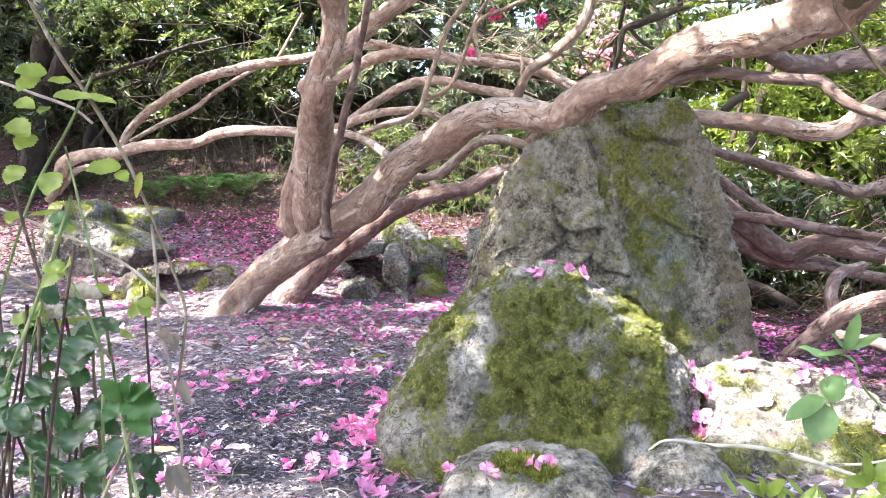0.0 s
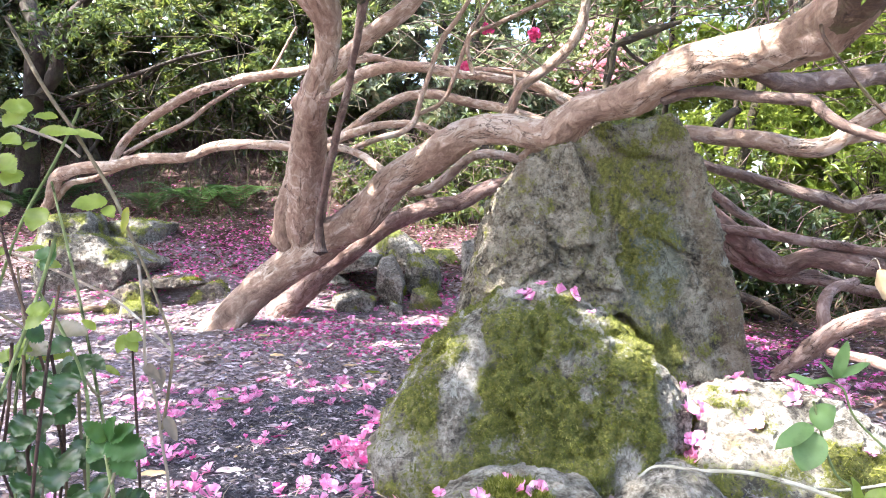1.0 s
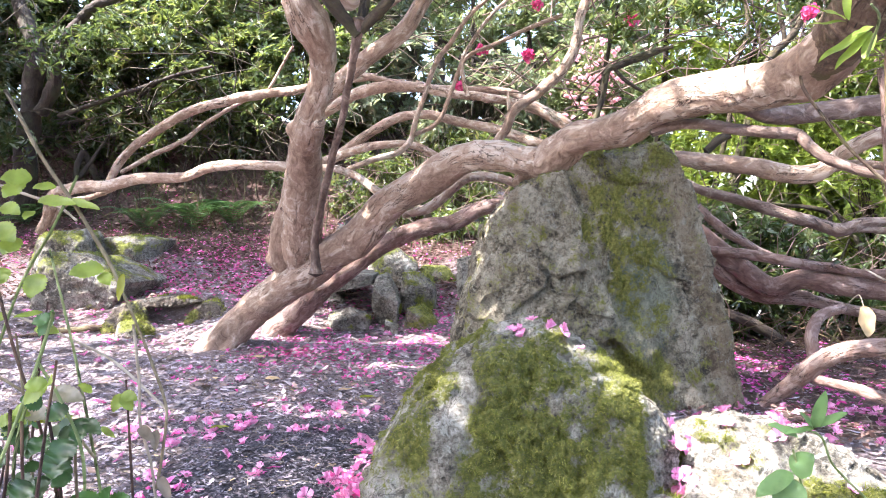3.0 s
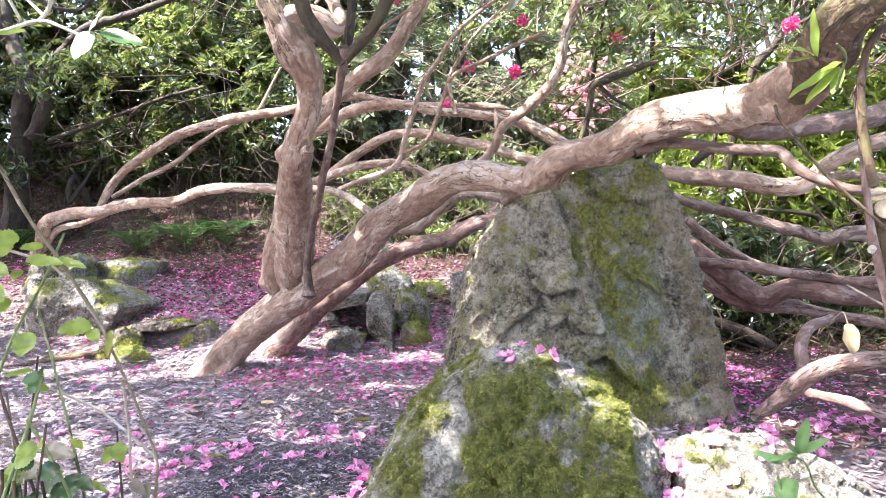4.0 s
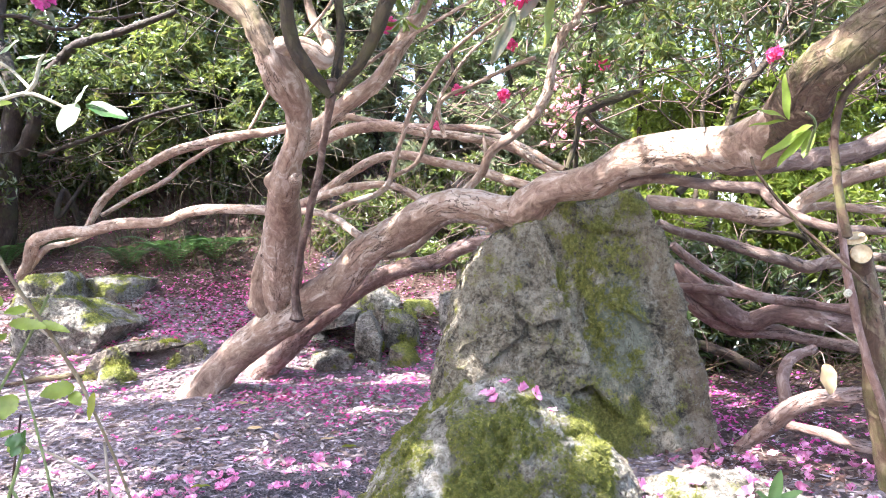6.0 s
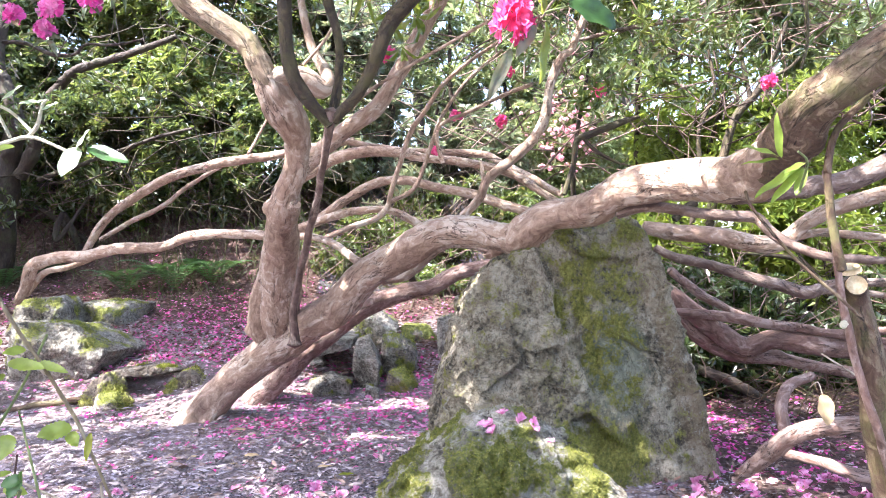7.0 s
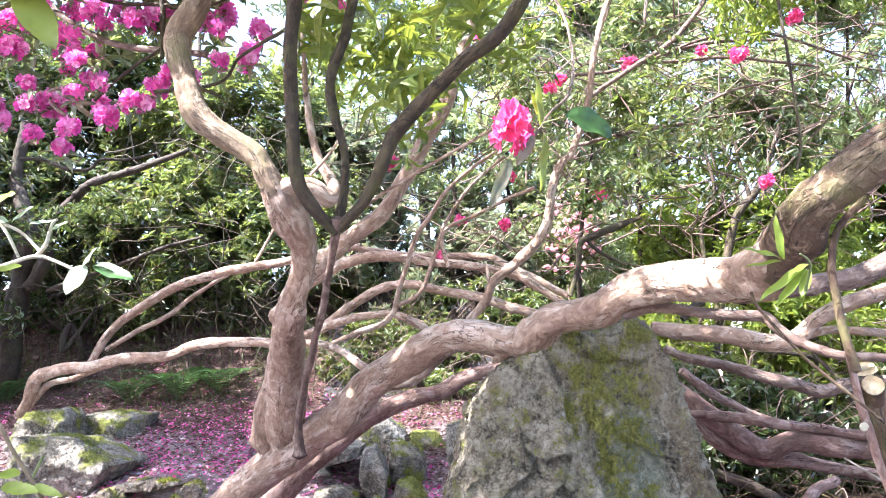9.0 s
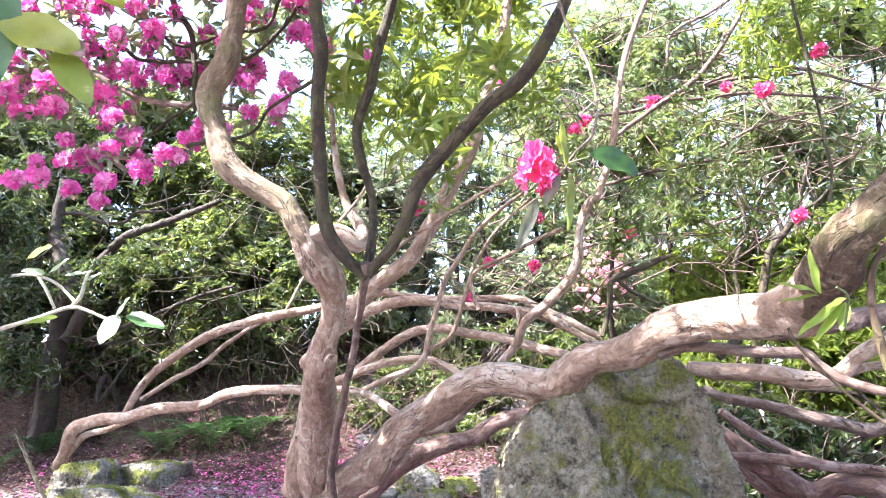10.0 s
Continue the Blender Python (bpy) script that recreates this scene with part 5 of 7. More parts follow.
limb("branch", back_shrub, bark_dark, [(3.56, 7.5, 2.95, 0.027), (3.48, 7.5, 3.4, 0.025), (3.45, 7.5, 3.8, 0.017)], sides=7)
limb("branch", back_shrub, bark_dark, [(3.68, 7.5, 3.13, 0.022), (4, 7.5, 3.27, 0.019), (4.3, 7.5, 3.6, 0.014)], sides=7)
limb("branch", back_shrub, bark_dark, [(2.92, 8, 0.89, 0.038), (3.07, 8, 1.61, 0.033), (3.18, 8, 2.24, 0.028), (3.18, 8, 2.7, 0.025), (3.37, 8, 3.15, 0.023), (3.31, 8, 3.63, 0.017)], sides=7)
limb("branch", tree, bark_dark, [(1.64, 2.6, 2, 0.005), (1.67, 2.6, 2.14, 0.006), (1.66, 2.6, 2.48, 0.006), (1.64, 2.6, 2.82, 0.007), (1.63, 2.6, 3.06, 0.006)], sides=7)

# bramble stems close to the path
limb("stem", bramble, stem_dark, [(-0.62, 1.15, 0.68, 0.003), (-0.6, 1.15, 0.54, 0.003), (-0.61, 1.15, 0.41, 0.003), (-0.63, 1.15, 0.27, 0.003)], sides=8)
limb("stem", bramble, stem_dark, [(-0.66, 1.1, 0.71, 0.003), (-0.67, 1.1, 0.59, 0.003), (-0.69, 1.1, 0.47, 0.003), (-0.71, 1.1, 0.34, 0.003)], sides=8)
limb("stem", bramble, stem_brown, [(-0.57, 1.15, 0.68, 0.003), (-0.57, 1.15, 0.56, 0.003), (-0.56, 1.15, 0.43, 0.003), (-0.54, 1.15, 0.28, 0.003)], sides=8)
limb("stem", bramble, stem_brown, [(-0.77, 1.2, 0.76, 0.003), (-0.7, 1.2, 0.72, 0.003), (-0.61, 1.2, 0.65, 0.003), (-0.56, 1.2, 0.59, 0.003)], sides=8)
limb("stem", bramble, stem_green, [(-0.61, 1.1, 0.78, 0.003), (-0.65, 1.1, 0.65, 0.003), (-0.66, 1.1, 0.53, 0.003), (-0.66, 1.1, 0.35, 0.003)], sides=8)
limb("stem", bramble, stem_brown, [(-0.41, 1, 0.58, 0.003), (-0.44, 1, 0.5, 0.003), (-0.48, 1, 0.41, 0.003)], sides=8)
limb("stem", bramble, stem_brown, [(-0.72, 1.2, 1.3, 0.004), (-0.65, 1.2, 1.17, 0.004), (-0.59, 1.2, 1.08, 0.004), (-0.53, 1.2, 0.98, 0.004), (-0.49, 1.2, 0.89, 0.003), (-0.45, 1.2, 0.79, 0.003), (-0.42, 1.2, 0.7, 0.003), (-0.42, 1.2, 0.65, 0.003), (-0.43, 1.2, 0.58, 0.003), (-0.44, 1.2, 0.53, 0.003)], sides=8)
limb("stem", bramble, stem_dry, [(-0.48, 1.2, 0.85, 0.003), (-0.47, 1.2, 0.74, 0.003), (-0.47, 1.2, 0.66, 0.003), (-0.45, 1.2, 0.58, 0.003), (-0.44, 1.2, 0.5, 0.003), (-0.43, 1.2, 0.42, 0.003), (-0.44, 1.2, 0.33, 0.003), (-0.45, 1.2, 0.19, 0.003)], sides=8)
limb("stem", bramble, stem_dark, [(-0.71, 1.15, 0.92, 0.003), (-0.68, 1.15, 0.8, 0.003), (-0.63, 1.15, 0.64, 0.003), (-0.6, 1.15, 0.48, 0.003), (-0.6, 1.15, 0.32, 0.003)], sides=8)
limb("stem", bramble, stem_green, [(-0.61, 1.1, 0.8, 0.003), (-0.57, 1.1, 0.73, 0.003), (-0.53, 1.1, 0.63, 0.003), (-0.53, 1.1, 0.49, 0.003), (-0.53, 1.1, 0.35, 0.003)], sides=8)
limb("stem", bramble, stem_dark, [(-0.64, 1.1, 0.69, 0.003), (-0.64, 1.1, 0.55, 0.003), (-0.63, 1.1, 0.42, 0.003), (-0.63, 1.1, 0.29, 0.003)], sides=8)
limb("stem", bramble, stem_green, [(-0.64, 1, 0.59, 0.003), (-0.59, 1, 0.71, 0.003), (-0.55, 1, 0.81, 0.003), (-0.52, 1, 0.9, 0.003)], sides=8)
limb("stem", bramble, stem_green, [(-0.45, 1, 0.59, 0.003), (-0.44, 1, 0.5, 0.003), (-0.42, 1, 0.39, 0.003)], sides=8)
limb("stem", bramble, stem_dry, [(-0.85, 1.3, 1.14, 0.003), (-0.76, 1.3, 1.11, 0.003), (-0.68, 1.3, 1.08, 0.003), (-0.64, 1.3, 1.05, 0.003)], sides=8)
limb("stem", bramble, stem_green, [(-0.61, 1.25, 1.14, 0.003), (-0.66, 1.25, 1.04, 0.003), (-0.73, 1.25, 0.92, 0.003), (-0.78, 1.25, 0.79, 0.003), (-0.82, 1.25, 0.67, 0.003)], sides=8)
limb("stem", bramble, stem_dry, [(-0.84, 1.3, 0.88, 0.003), (-0.74, 1.3, 0.84, 0.003), (-0.67, 1.3, 0.81, 0.003), (-0.57, 1.3, 0.76, 0.003), (-0.46, 1.3, 0.66, 0.003)], sides=8)

# low plants at the foot of the lit boulder
limb("stem", sapling, stem_green, [(1.04, 1.6, 0.16, 0.004), (1.07, 1.6, 0.27, 0.003), (1.03, 1.6, 0.31, 0.003), (1, 1.6, 0.38, 0.003), (0.97, 1.6, 0.49, 0.003)], sides=7)
limb("stem", sapling, stem_green, [(1.16, 1.6, 0.36, 0.003), (1.07, 1.6, 0.45, 0.003), (1.04, 1.6, 0.52, 0.003), (1, 1.6, 0.54, 0.003)], sides=7)
limb("twig", fallen_twig, stem_pale, [(0.62, 1.85, 0.21, 0.003), (0.67, 1.85, 0.24, 0.004), (0.78, 1.85, 0.23, 0.005), (0.94, 1.85, 0.22, 0.006), (1.09, 1.85, 0.18, 0.007), (1.2, 1.85, 0.14, 0.006), (1.26, 1.85, 0.09, 0.006)], sides=8)
limb("twig", fallen_twig, stem_pale, [(1.11, 1.85, 0.18, 0.005), (1.2, 1.85, 0.18, 0.004), (1.32, 1.85, 0.2, 0.004)], sides=8)

# pale shoot with fresh leaves
limb("stem", shoot, stem_pale, [(-0.73, 1.1, 1.48, 0.005), (-0.64, 1.1, 1.5, 0.004), (-0.56, 1.1, 1.52, 0.004), (-0.52, 1.1, 1.51, 0.003), (-0.48, 1.1, 1.49, 0.003)], sides=8)
limb("stem", shoot, stem_pale, [(-0.56, 1.1, 1.52, 0.003), (-0.54, 1.1, 1.54, 0.004), (-0.53, 1.1, 1.58, 0.003), (-0.52, 1.1, 1.59, 0.003)], sides=8)
limb("stem", shoot, stem_pale, [(-0.55, 1.1, 1.53, 0.003), (-0.59, 1.1, 1.57, 0.003), (-0.64, 1.1, 1.59, 0.003), (-0.68, 1.1, 1.59, 0.003)], sides=8)
limb("stem", shoot, stem_pale, [(-0.59, 1.1, 1.52, 0.003), (-0.61, 1.1, 1.56, 0.003), (-0.63, 1.1, 1.59, 0.003)], sides=6)

# a side stem sawn off flush, and a dead stick that leans on the stem
limb("cut_stub", stub, bark_mossy, [(1.693, 2.380, 1.016, 0.04), (1.663, 2.320, 1.126, 0.042), (1.643, 2.268, 1.156, 0.037)], knobs=0.1, sides=13, cap=True)
limb("cut_face", stub, sawn, [(1.643, 2.270, 1.156, 0.036), (1.639, 2.258, 1.158, 0.034)], knobs=0.05, sides=13, cap=True, label="pale sawn face")
limb("stick", stub, stem_dry, [(1.69, 2.6, 0.873, 0.0035), (1.729, 2.5, 0.827, 0.004), (1.772, 2.44, 0.785, 0.0045), (1.85, 2.38, 0.71, 0.005)], sides=7)
shell = thing("snail_shell", (1.582, 2.262, 1.02), "small white snail shell stuck to the stem", "shell")
limb("whorl", shell, stem_pale, [(1.590 + 0.0115 * (1 - 0.055 * i) * math.cos(0.75 * i), 2.262 - 0.0007 * i, 1.02 + 0.0115 * (1 - 0.055 * i) * math.sin(0.75 * i), 0.0075 * (1 - 0.05 * i)) for i in range(15)], knobs=0.02, sides=8)
# the sawn face of the cut shrub
limb("cut_face", stub, sawn, [(1.655, 2.33, 1.205, 0.042), (1.65, 2.325, 1.22, 0.036)], knobs=0.05, sides=13, cap=True, label="fresh pale sawn face")
limb("trunk", shoot, stem_pale, [(-1.1, 1.15, -0.02, 0.006), (-1.05, 1.15, 0.5, 0.006), (-0.98, 1.12, 1.0, 0.005), (-0.85, 1.1, 1.36, 0.004), (-0.78, 1.1, 1.48, 0.004)], sides=7)
limb("stem", bramble, stem_dark, [(-0.86, 1.2, 1.6, 0.005), (-0.95, 1.2, 1.2, 0.006), (-0.9, 1.15, 0.6, 0.006), (-0.8, 1.1, 0.0, 0.007)], sides=7)


# ---- foliage ----
def big_shrub(name, label, base, blobs, count, mat, seed, stems=6, root_y=None, **how):
    """A shrub with stems from its base and leaves in rosettes at the ends of its twigs."""
    ob = thing(name, base, label, "shrub")
    fol, p = foliage("foliage", ob, blobs, count, mat, seed, **how)
    rng = np.random.default_rng(seed + 1)
    for i in range(stems):
        b = blobs[i % len(blobs)]
        e = np.array(b[:3]) + rng.normal(0, 0.45, 3) * np.array(b[3:])
        s = np.array([base[0] + (b[0] - base[0]) * 0.6 + rng.normal(0, 0.25), b[1] + rng.normal(0, 0.3), 0.0])
        if root_y is not None:
            s[1] = root_y + rng.normal(0, 0.2)
        s[2] = height(s[0], s[1]) - 0.05
        m = s * 0.5 + e * 0.5 + rng.normal(0, 0.6, 3) * np.array([1, 0.4, 0.5])
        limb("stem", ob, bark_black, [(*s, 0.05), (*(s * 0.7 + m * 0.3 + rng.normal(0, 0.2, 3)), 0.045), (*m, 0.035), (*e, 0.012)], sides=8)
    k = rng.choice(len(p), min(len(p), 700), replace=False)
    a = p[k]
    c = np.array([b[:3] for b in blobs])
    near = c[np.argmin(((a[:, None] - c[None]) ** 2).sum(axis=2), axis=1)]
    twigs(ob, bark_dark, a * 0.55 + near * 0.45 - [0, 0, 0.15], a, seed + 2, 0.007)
    # bare twigs that show among the leaves
    k = rng.choice(len(p), min(len(p), 260), replace=False)
    a = p[k] + [0, -0.12, 0]
    twigs(ob, bark_grey, a, a + rng.normal(0, 1, (len(a), 3)) * [0.38, 0.1, 0.3], seed + 3, 0.006)
    return ob, p


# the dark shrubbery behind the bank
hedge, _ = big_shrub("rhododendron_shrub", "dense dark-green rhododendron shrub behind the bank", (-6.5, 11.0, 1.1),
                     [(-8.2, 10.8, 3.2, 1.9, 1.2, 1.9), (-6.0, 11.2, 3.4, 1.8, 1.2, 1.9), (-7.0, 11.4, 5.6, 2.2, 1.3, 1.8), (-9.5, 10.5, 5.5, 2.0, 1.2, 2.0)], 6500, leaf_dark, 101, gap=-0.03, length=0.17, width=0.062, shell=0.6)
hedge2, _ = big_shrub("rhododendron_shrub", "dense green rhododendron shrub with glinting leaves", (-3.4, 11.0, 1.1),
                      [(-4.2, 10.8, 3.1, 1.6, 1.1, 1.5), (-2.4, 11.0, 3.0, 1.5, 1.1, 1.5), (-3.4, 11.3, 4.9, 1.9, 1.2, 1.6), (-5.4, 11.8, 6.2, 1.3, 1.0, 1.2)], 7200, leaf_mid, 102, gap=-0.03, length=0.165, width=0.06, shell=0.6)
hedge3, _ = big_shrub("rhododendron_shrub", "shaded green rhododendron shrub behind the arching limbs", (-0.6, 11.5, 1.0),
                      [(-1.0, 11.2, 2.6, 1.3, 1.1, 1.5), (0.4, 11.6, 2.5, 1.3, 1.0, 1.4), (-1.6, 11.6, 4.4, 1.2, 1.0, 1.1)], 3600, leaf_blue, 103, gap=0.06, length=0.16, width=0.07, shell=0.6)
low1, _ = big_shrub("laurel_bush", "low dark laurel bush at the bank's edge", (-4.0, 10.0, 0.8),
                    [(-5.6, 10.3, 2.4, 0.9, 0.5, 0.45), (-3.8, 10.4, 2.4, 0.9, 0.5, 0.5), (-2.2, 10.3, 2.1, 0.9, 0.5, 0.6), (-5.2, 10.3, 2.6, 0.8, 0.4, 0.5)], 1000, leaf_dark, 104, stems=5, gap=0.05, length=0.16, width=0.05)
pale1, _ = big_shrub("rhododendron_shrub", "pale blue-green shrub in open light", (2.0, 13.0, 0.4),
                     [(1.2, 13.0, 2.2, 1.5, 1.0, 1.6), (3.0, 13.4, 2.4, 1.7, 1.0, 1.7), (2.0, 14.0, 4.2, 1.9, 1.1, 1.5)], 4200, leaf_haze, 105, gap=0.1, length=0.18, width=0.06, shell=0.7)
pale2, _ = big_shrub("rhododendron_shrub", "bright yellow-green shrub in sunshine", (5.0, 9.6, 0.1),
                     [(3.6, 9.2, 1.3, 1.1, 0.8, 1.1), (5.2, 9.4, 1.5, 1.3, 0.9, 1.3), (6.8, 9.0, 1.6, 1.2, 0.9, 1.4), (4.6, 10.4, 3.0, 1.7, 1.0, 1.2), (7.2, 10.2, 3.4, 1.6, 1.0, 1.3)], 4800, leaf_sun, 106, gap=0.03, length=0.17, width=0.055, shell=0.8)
# added bush: its dark leaves stand in for the unlit hollow under the limbs
dark1, _ = big_shrub("laurel_bush", "dark low bush added behind the standing stone to fill the void with shade", (2.6, 6.3, 0.0),
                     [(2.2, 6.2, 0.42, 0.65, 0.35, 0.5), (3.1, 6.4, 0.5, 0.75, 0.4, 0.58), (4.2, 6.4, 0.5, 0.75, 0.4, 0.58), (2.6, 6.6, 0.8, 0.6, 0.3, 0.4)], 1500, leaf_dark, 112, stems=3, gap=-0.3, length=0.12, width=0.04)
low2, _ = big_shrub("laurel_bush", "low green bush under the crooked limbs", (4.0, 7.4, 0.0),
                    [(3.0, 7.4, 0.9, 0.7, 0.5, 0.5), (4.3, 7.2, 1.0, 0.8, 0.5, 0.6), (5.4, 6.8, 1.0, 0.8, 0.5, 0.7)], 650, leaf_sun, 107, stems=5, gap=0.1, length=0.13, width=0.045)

fill1, _ = big_shrub("laurel_bush", "dark evergreen bush behind the rock heap", (0.4, 11.0, 0.9),
                     [(-1.2, 10.8, 1.9, 1.0, 0.5, 0.8), (0.2, 10.8, 1.7, 1.0, 0.5, 0.9), (1.6, 10.8, 1.4, 1.0, 0.5, 0.9), (2.8, 10.6, 1.2, 0.9, 0.5, 0.9)], 2200, leaf_mid, 110, stems=5, gap=-0.2, length=0.16, width=0.05)
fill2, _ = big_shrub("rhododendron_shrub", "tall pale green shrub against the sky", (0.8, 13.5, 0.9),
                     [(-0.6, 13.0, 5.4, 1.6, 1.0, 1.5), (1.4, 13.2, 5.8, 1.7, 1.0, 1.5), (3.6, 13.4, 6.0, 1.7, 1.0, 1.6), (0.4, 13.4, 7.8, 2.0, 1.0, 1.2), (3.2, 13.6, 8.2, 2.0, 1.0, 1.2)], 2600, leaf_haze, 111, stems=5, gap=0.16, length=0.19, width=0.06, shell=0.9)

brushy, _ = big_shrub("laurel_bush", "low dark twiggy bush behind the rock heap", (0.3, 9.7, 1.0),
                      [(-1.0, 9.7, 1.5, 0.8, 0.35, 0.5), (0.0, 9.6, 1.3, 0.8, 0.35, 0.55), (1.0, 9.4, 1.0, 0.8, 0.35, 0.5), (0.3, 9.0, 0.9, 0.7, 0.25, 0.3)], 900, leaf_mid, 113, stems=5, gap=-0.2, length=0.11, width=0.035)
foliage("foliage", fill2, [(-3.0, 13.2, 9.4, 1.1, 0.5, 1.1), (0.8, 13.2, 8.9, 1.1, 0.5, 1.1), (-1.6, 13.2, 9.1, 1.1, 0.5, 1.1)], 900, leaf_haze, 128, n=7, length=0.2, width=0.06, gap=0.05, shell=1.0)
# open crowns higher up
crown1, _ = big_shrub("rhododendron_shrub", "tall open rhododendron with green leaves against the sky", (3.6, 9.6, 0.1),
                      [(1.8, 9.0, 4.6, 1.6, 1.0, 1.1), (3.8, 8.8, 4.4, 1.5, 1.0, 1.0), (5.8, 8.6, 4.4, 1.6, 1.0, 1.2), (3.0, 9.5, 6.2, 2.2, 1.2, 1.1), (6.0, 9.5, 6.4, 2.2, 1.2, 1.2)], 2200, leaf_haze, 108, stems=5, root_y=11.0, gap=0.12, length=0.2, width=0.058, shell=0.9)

# long bare branches that cross before the shrubs
rng = np.random.default_rng(66)
N = 420
a = np.stack([rng.uniform(0.4, 5.8, N), rng.uniform(6.0, 8.2, N), rng.uniform(2.1, 5.2, N)], axis=1)
twigs(crown1, bark_grey, a, a + np.stack([rng.normal(0.1, 0.7, N), rng.normal(0, 0.15, N), rng.normal(0.35, 0.35, N)], axis=1), 67, 0.009)
N = 150
a = np.stack([rng.uniform(-6.0, 0.4, N), rng.uniform(9.0, 9.9, N), rng.uniform(1.8, 4.8, N)], axis=1)
twigs(hedge2, bark_dark, a, a + np.stack([rng.normal(0.1, 0.6, N), rng.normal(0, 0.15, N), rng.normal(0.3, 0.4, N)], axis=1), 68, 0.010)

# gaps aimed so that sunbeams through the leaves reach chosen spots in the clearing
GAPS = [(1.25, 2.85, 1.62, 0.20), (0.98, 3.25, 1.52, 0.06), (1.2, 2.5, 0.3, 0.32), (1.5, 2.4, 0.2, 0.15), (0.12, 2.3, 0.42, 0.02), (0.38, 2.5, 0.68, 0.0), (0.58, 2.46, 0.56, 0.0), (0.24, 3.8, 1.0, 0.0),
        (-2.5, 4.1, 4.2, 0.45), (-1.0, 4.6, 0.0, -0.05), (-1.9, 4.3, 0.0, -0.05), (-0.3, 2.45, 0.55, 0.0), (-0.75, 4.5, 1.5, 0.12), (-0.55, 3.6, 2.3, 0.2), (-2.0, 6.0, 1.4, 0.2), (-0.05, 3.9, 3.2, 0.32), (-0.38, 1.1, 1.42, 0.05)]
# small chinks that dapple the path and the flank of the standing stone
_r = random.Random(17)
GAPS += [(_r.uniform(-3.2, 0.1), _r.uniform(2.9, 6.6), 0.0, _r.uniform(-0.05, -0.01)) for _ in range(16)]
# beams that catch the blossom, the top of the bough and one side of the upright stem
GAPS += [(-1.5, 4.1, 3.8, 0.4), (-2.3, 4.1, 3.3, 0.3), (-3.0, 4.1, 4.4, 0.4), (-2.0, 4.1, 4.5, 0.4)]
GAPS += [(-0.36, 4.86, 1.28, -0.03), (-0.05, 4.55, 1.42, -0.03), (0.25, 4.35, 1.53, -0.02), (0.42, 4.18, 1.52, -0.04), (0.9, 3.6, 1.6, -0.02), (-1.15, 5.2, 1.1, 0.02), (-1.05, 4.95, 1.35, 0.02), (-0.72, 3.9, 2.0, 0.02)]
GAPS += [(0.3, 3.75, 0.6, -0.02), (0.5, 3.7, 0.95, -0.04), (0.3, 3.8, 0.3, -0.02)]


def shaded(p):
    """Keeps the leaves that stand clear of the gaps through which sunbeams reach the clearing."""
    s, ok = np.array(SUN_TO), np.ones(len(p), bool)
    for x, y, z, r in GAPS:
        d = p - np.array([x, y, z])
        along = d @ s
        off = np.linalg.norm(d - along[:, None] * s, axis=1)
        ok &= ~((off < r + 0.11) & (along > 0))
    return ok


# keeps the added canopy above or beside the view and clear of the gaps
def overhead(p):
    ok = shaded(p)
    ok &= (p[:, 2] > np.maximum(3.9, 1.75 + 0.64 * (p[:, 1] + 0.2))) | (p[:, 0] < -0.72 * p[:, 1] - 0.7)
    return ok


# the leaning tree's own leaves: bright rosettes round the forked stem, and sprays above
foliage("foliage", tree, [(-0.38, 3.8, 3.25, 0.3, 0.35, 0.5), (0.0, 3.9, 3.0, 0.45, 0.4, 0.5), (0.45, 4.1, 3.45, 0.5, 0.4, 0.4)], 44, leaf_backlit, 120, fine=True, n=6, length=0.23, width=0.05, gap=-0.9, shell=1.0, droop=0.5, label="large yellow-green leaves lit from behind")
foliage("foliage", tree, [(0.15, 5.0, 4.45, 0.45, 0.3, 0.45), (0.75, 5.0, 4.5, 0.5, 0.3, 0.4), (-0.3, 5.2, 4.6, 0.4, 0.3, 0.4)], 75, leaf_backlit, 129, fine=True, n=6, length=0.2, width=0.045, gap=-0.9, shell=1.0, droop=0.5, label="large yellow-green leaves lit from behind")
foliage("foliage", tree, [(1.9, 6.2, 3.6, 1.3, 0.8, 0.9), (0.8, 5.8, 3.7, 0.9, 0.7, 0.7), (2.9, 6.0, 3.2, 1.0, 0.7, 0.8)], 330, leaf_mid, 121, keep=shaded, n=7, length=0.11, width=0.032, gap=0.0, shell=1.0, label="sparse green leaves")
foliage("foliage", tree, [(0.5, 6.3, 4.6, 1.2, 0.6, 0.7), (-0.4, 6.6, 4.4, 0.8, 0.5, 0.6), (3.6, 5.8, 4.4, 1.2, 0.7, 0.8)], 420, leaf_sun, 126, keep=shaded, n=7, length=0.12, width=0.036, gap=-0.05, shell=1.0, label="yellow-green leaves against the sky")
foliage("foliage", tree, [(-2.5, 4.3, 3.8, 0.75, 0.25, 0.75), (-1.4, 4.3, 3.8, 0.6, 0.25, 0.8)], 120, leaf_haze, 122, n=7, length=0.14, width=0.045, gap=-0.3, shell=1.0, label="dull green leaves among blossom")
foliage("foliage", tree, [(1.3, 5.1, 2.45, 0.45, 0.25, 0.25), (1.9, 5.2, 2.6, 0.5, 0.3, 0.3)], 40, leaf_mid, 123, keep=shaded, n=7, length=0.10, width=0.03, gap=-0.2, shell=1.0, label="drooping green leaves", droop=0.5)
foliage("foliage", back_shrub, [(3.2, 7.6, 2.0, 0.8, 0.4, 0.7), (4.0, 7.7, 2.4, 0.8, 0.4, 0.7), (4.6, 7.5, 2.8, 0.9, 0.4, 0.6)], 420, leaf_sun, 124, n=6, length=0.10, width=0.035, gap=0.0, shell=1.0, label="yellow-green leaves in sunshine")
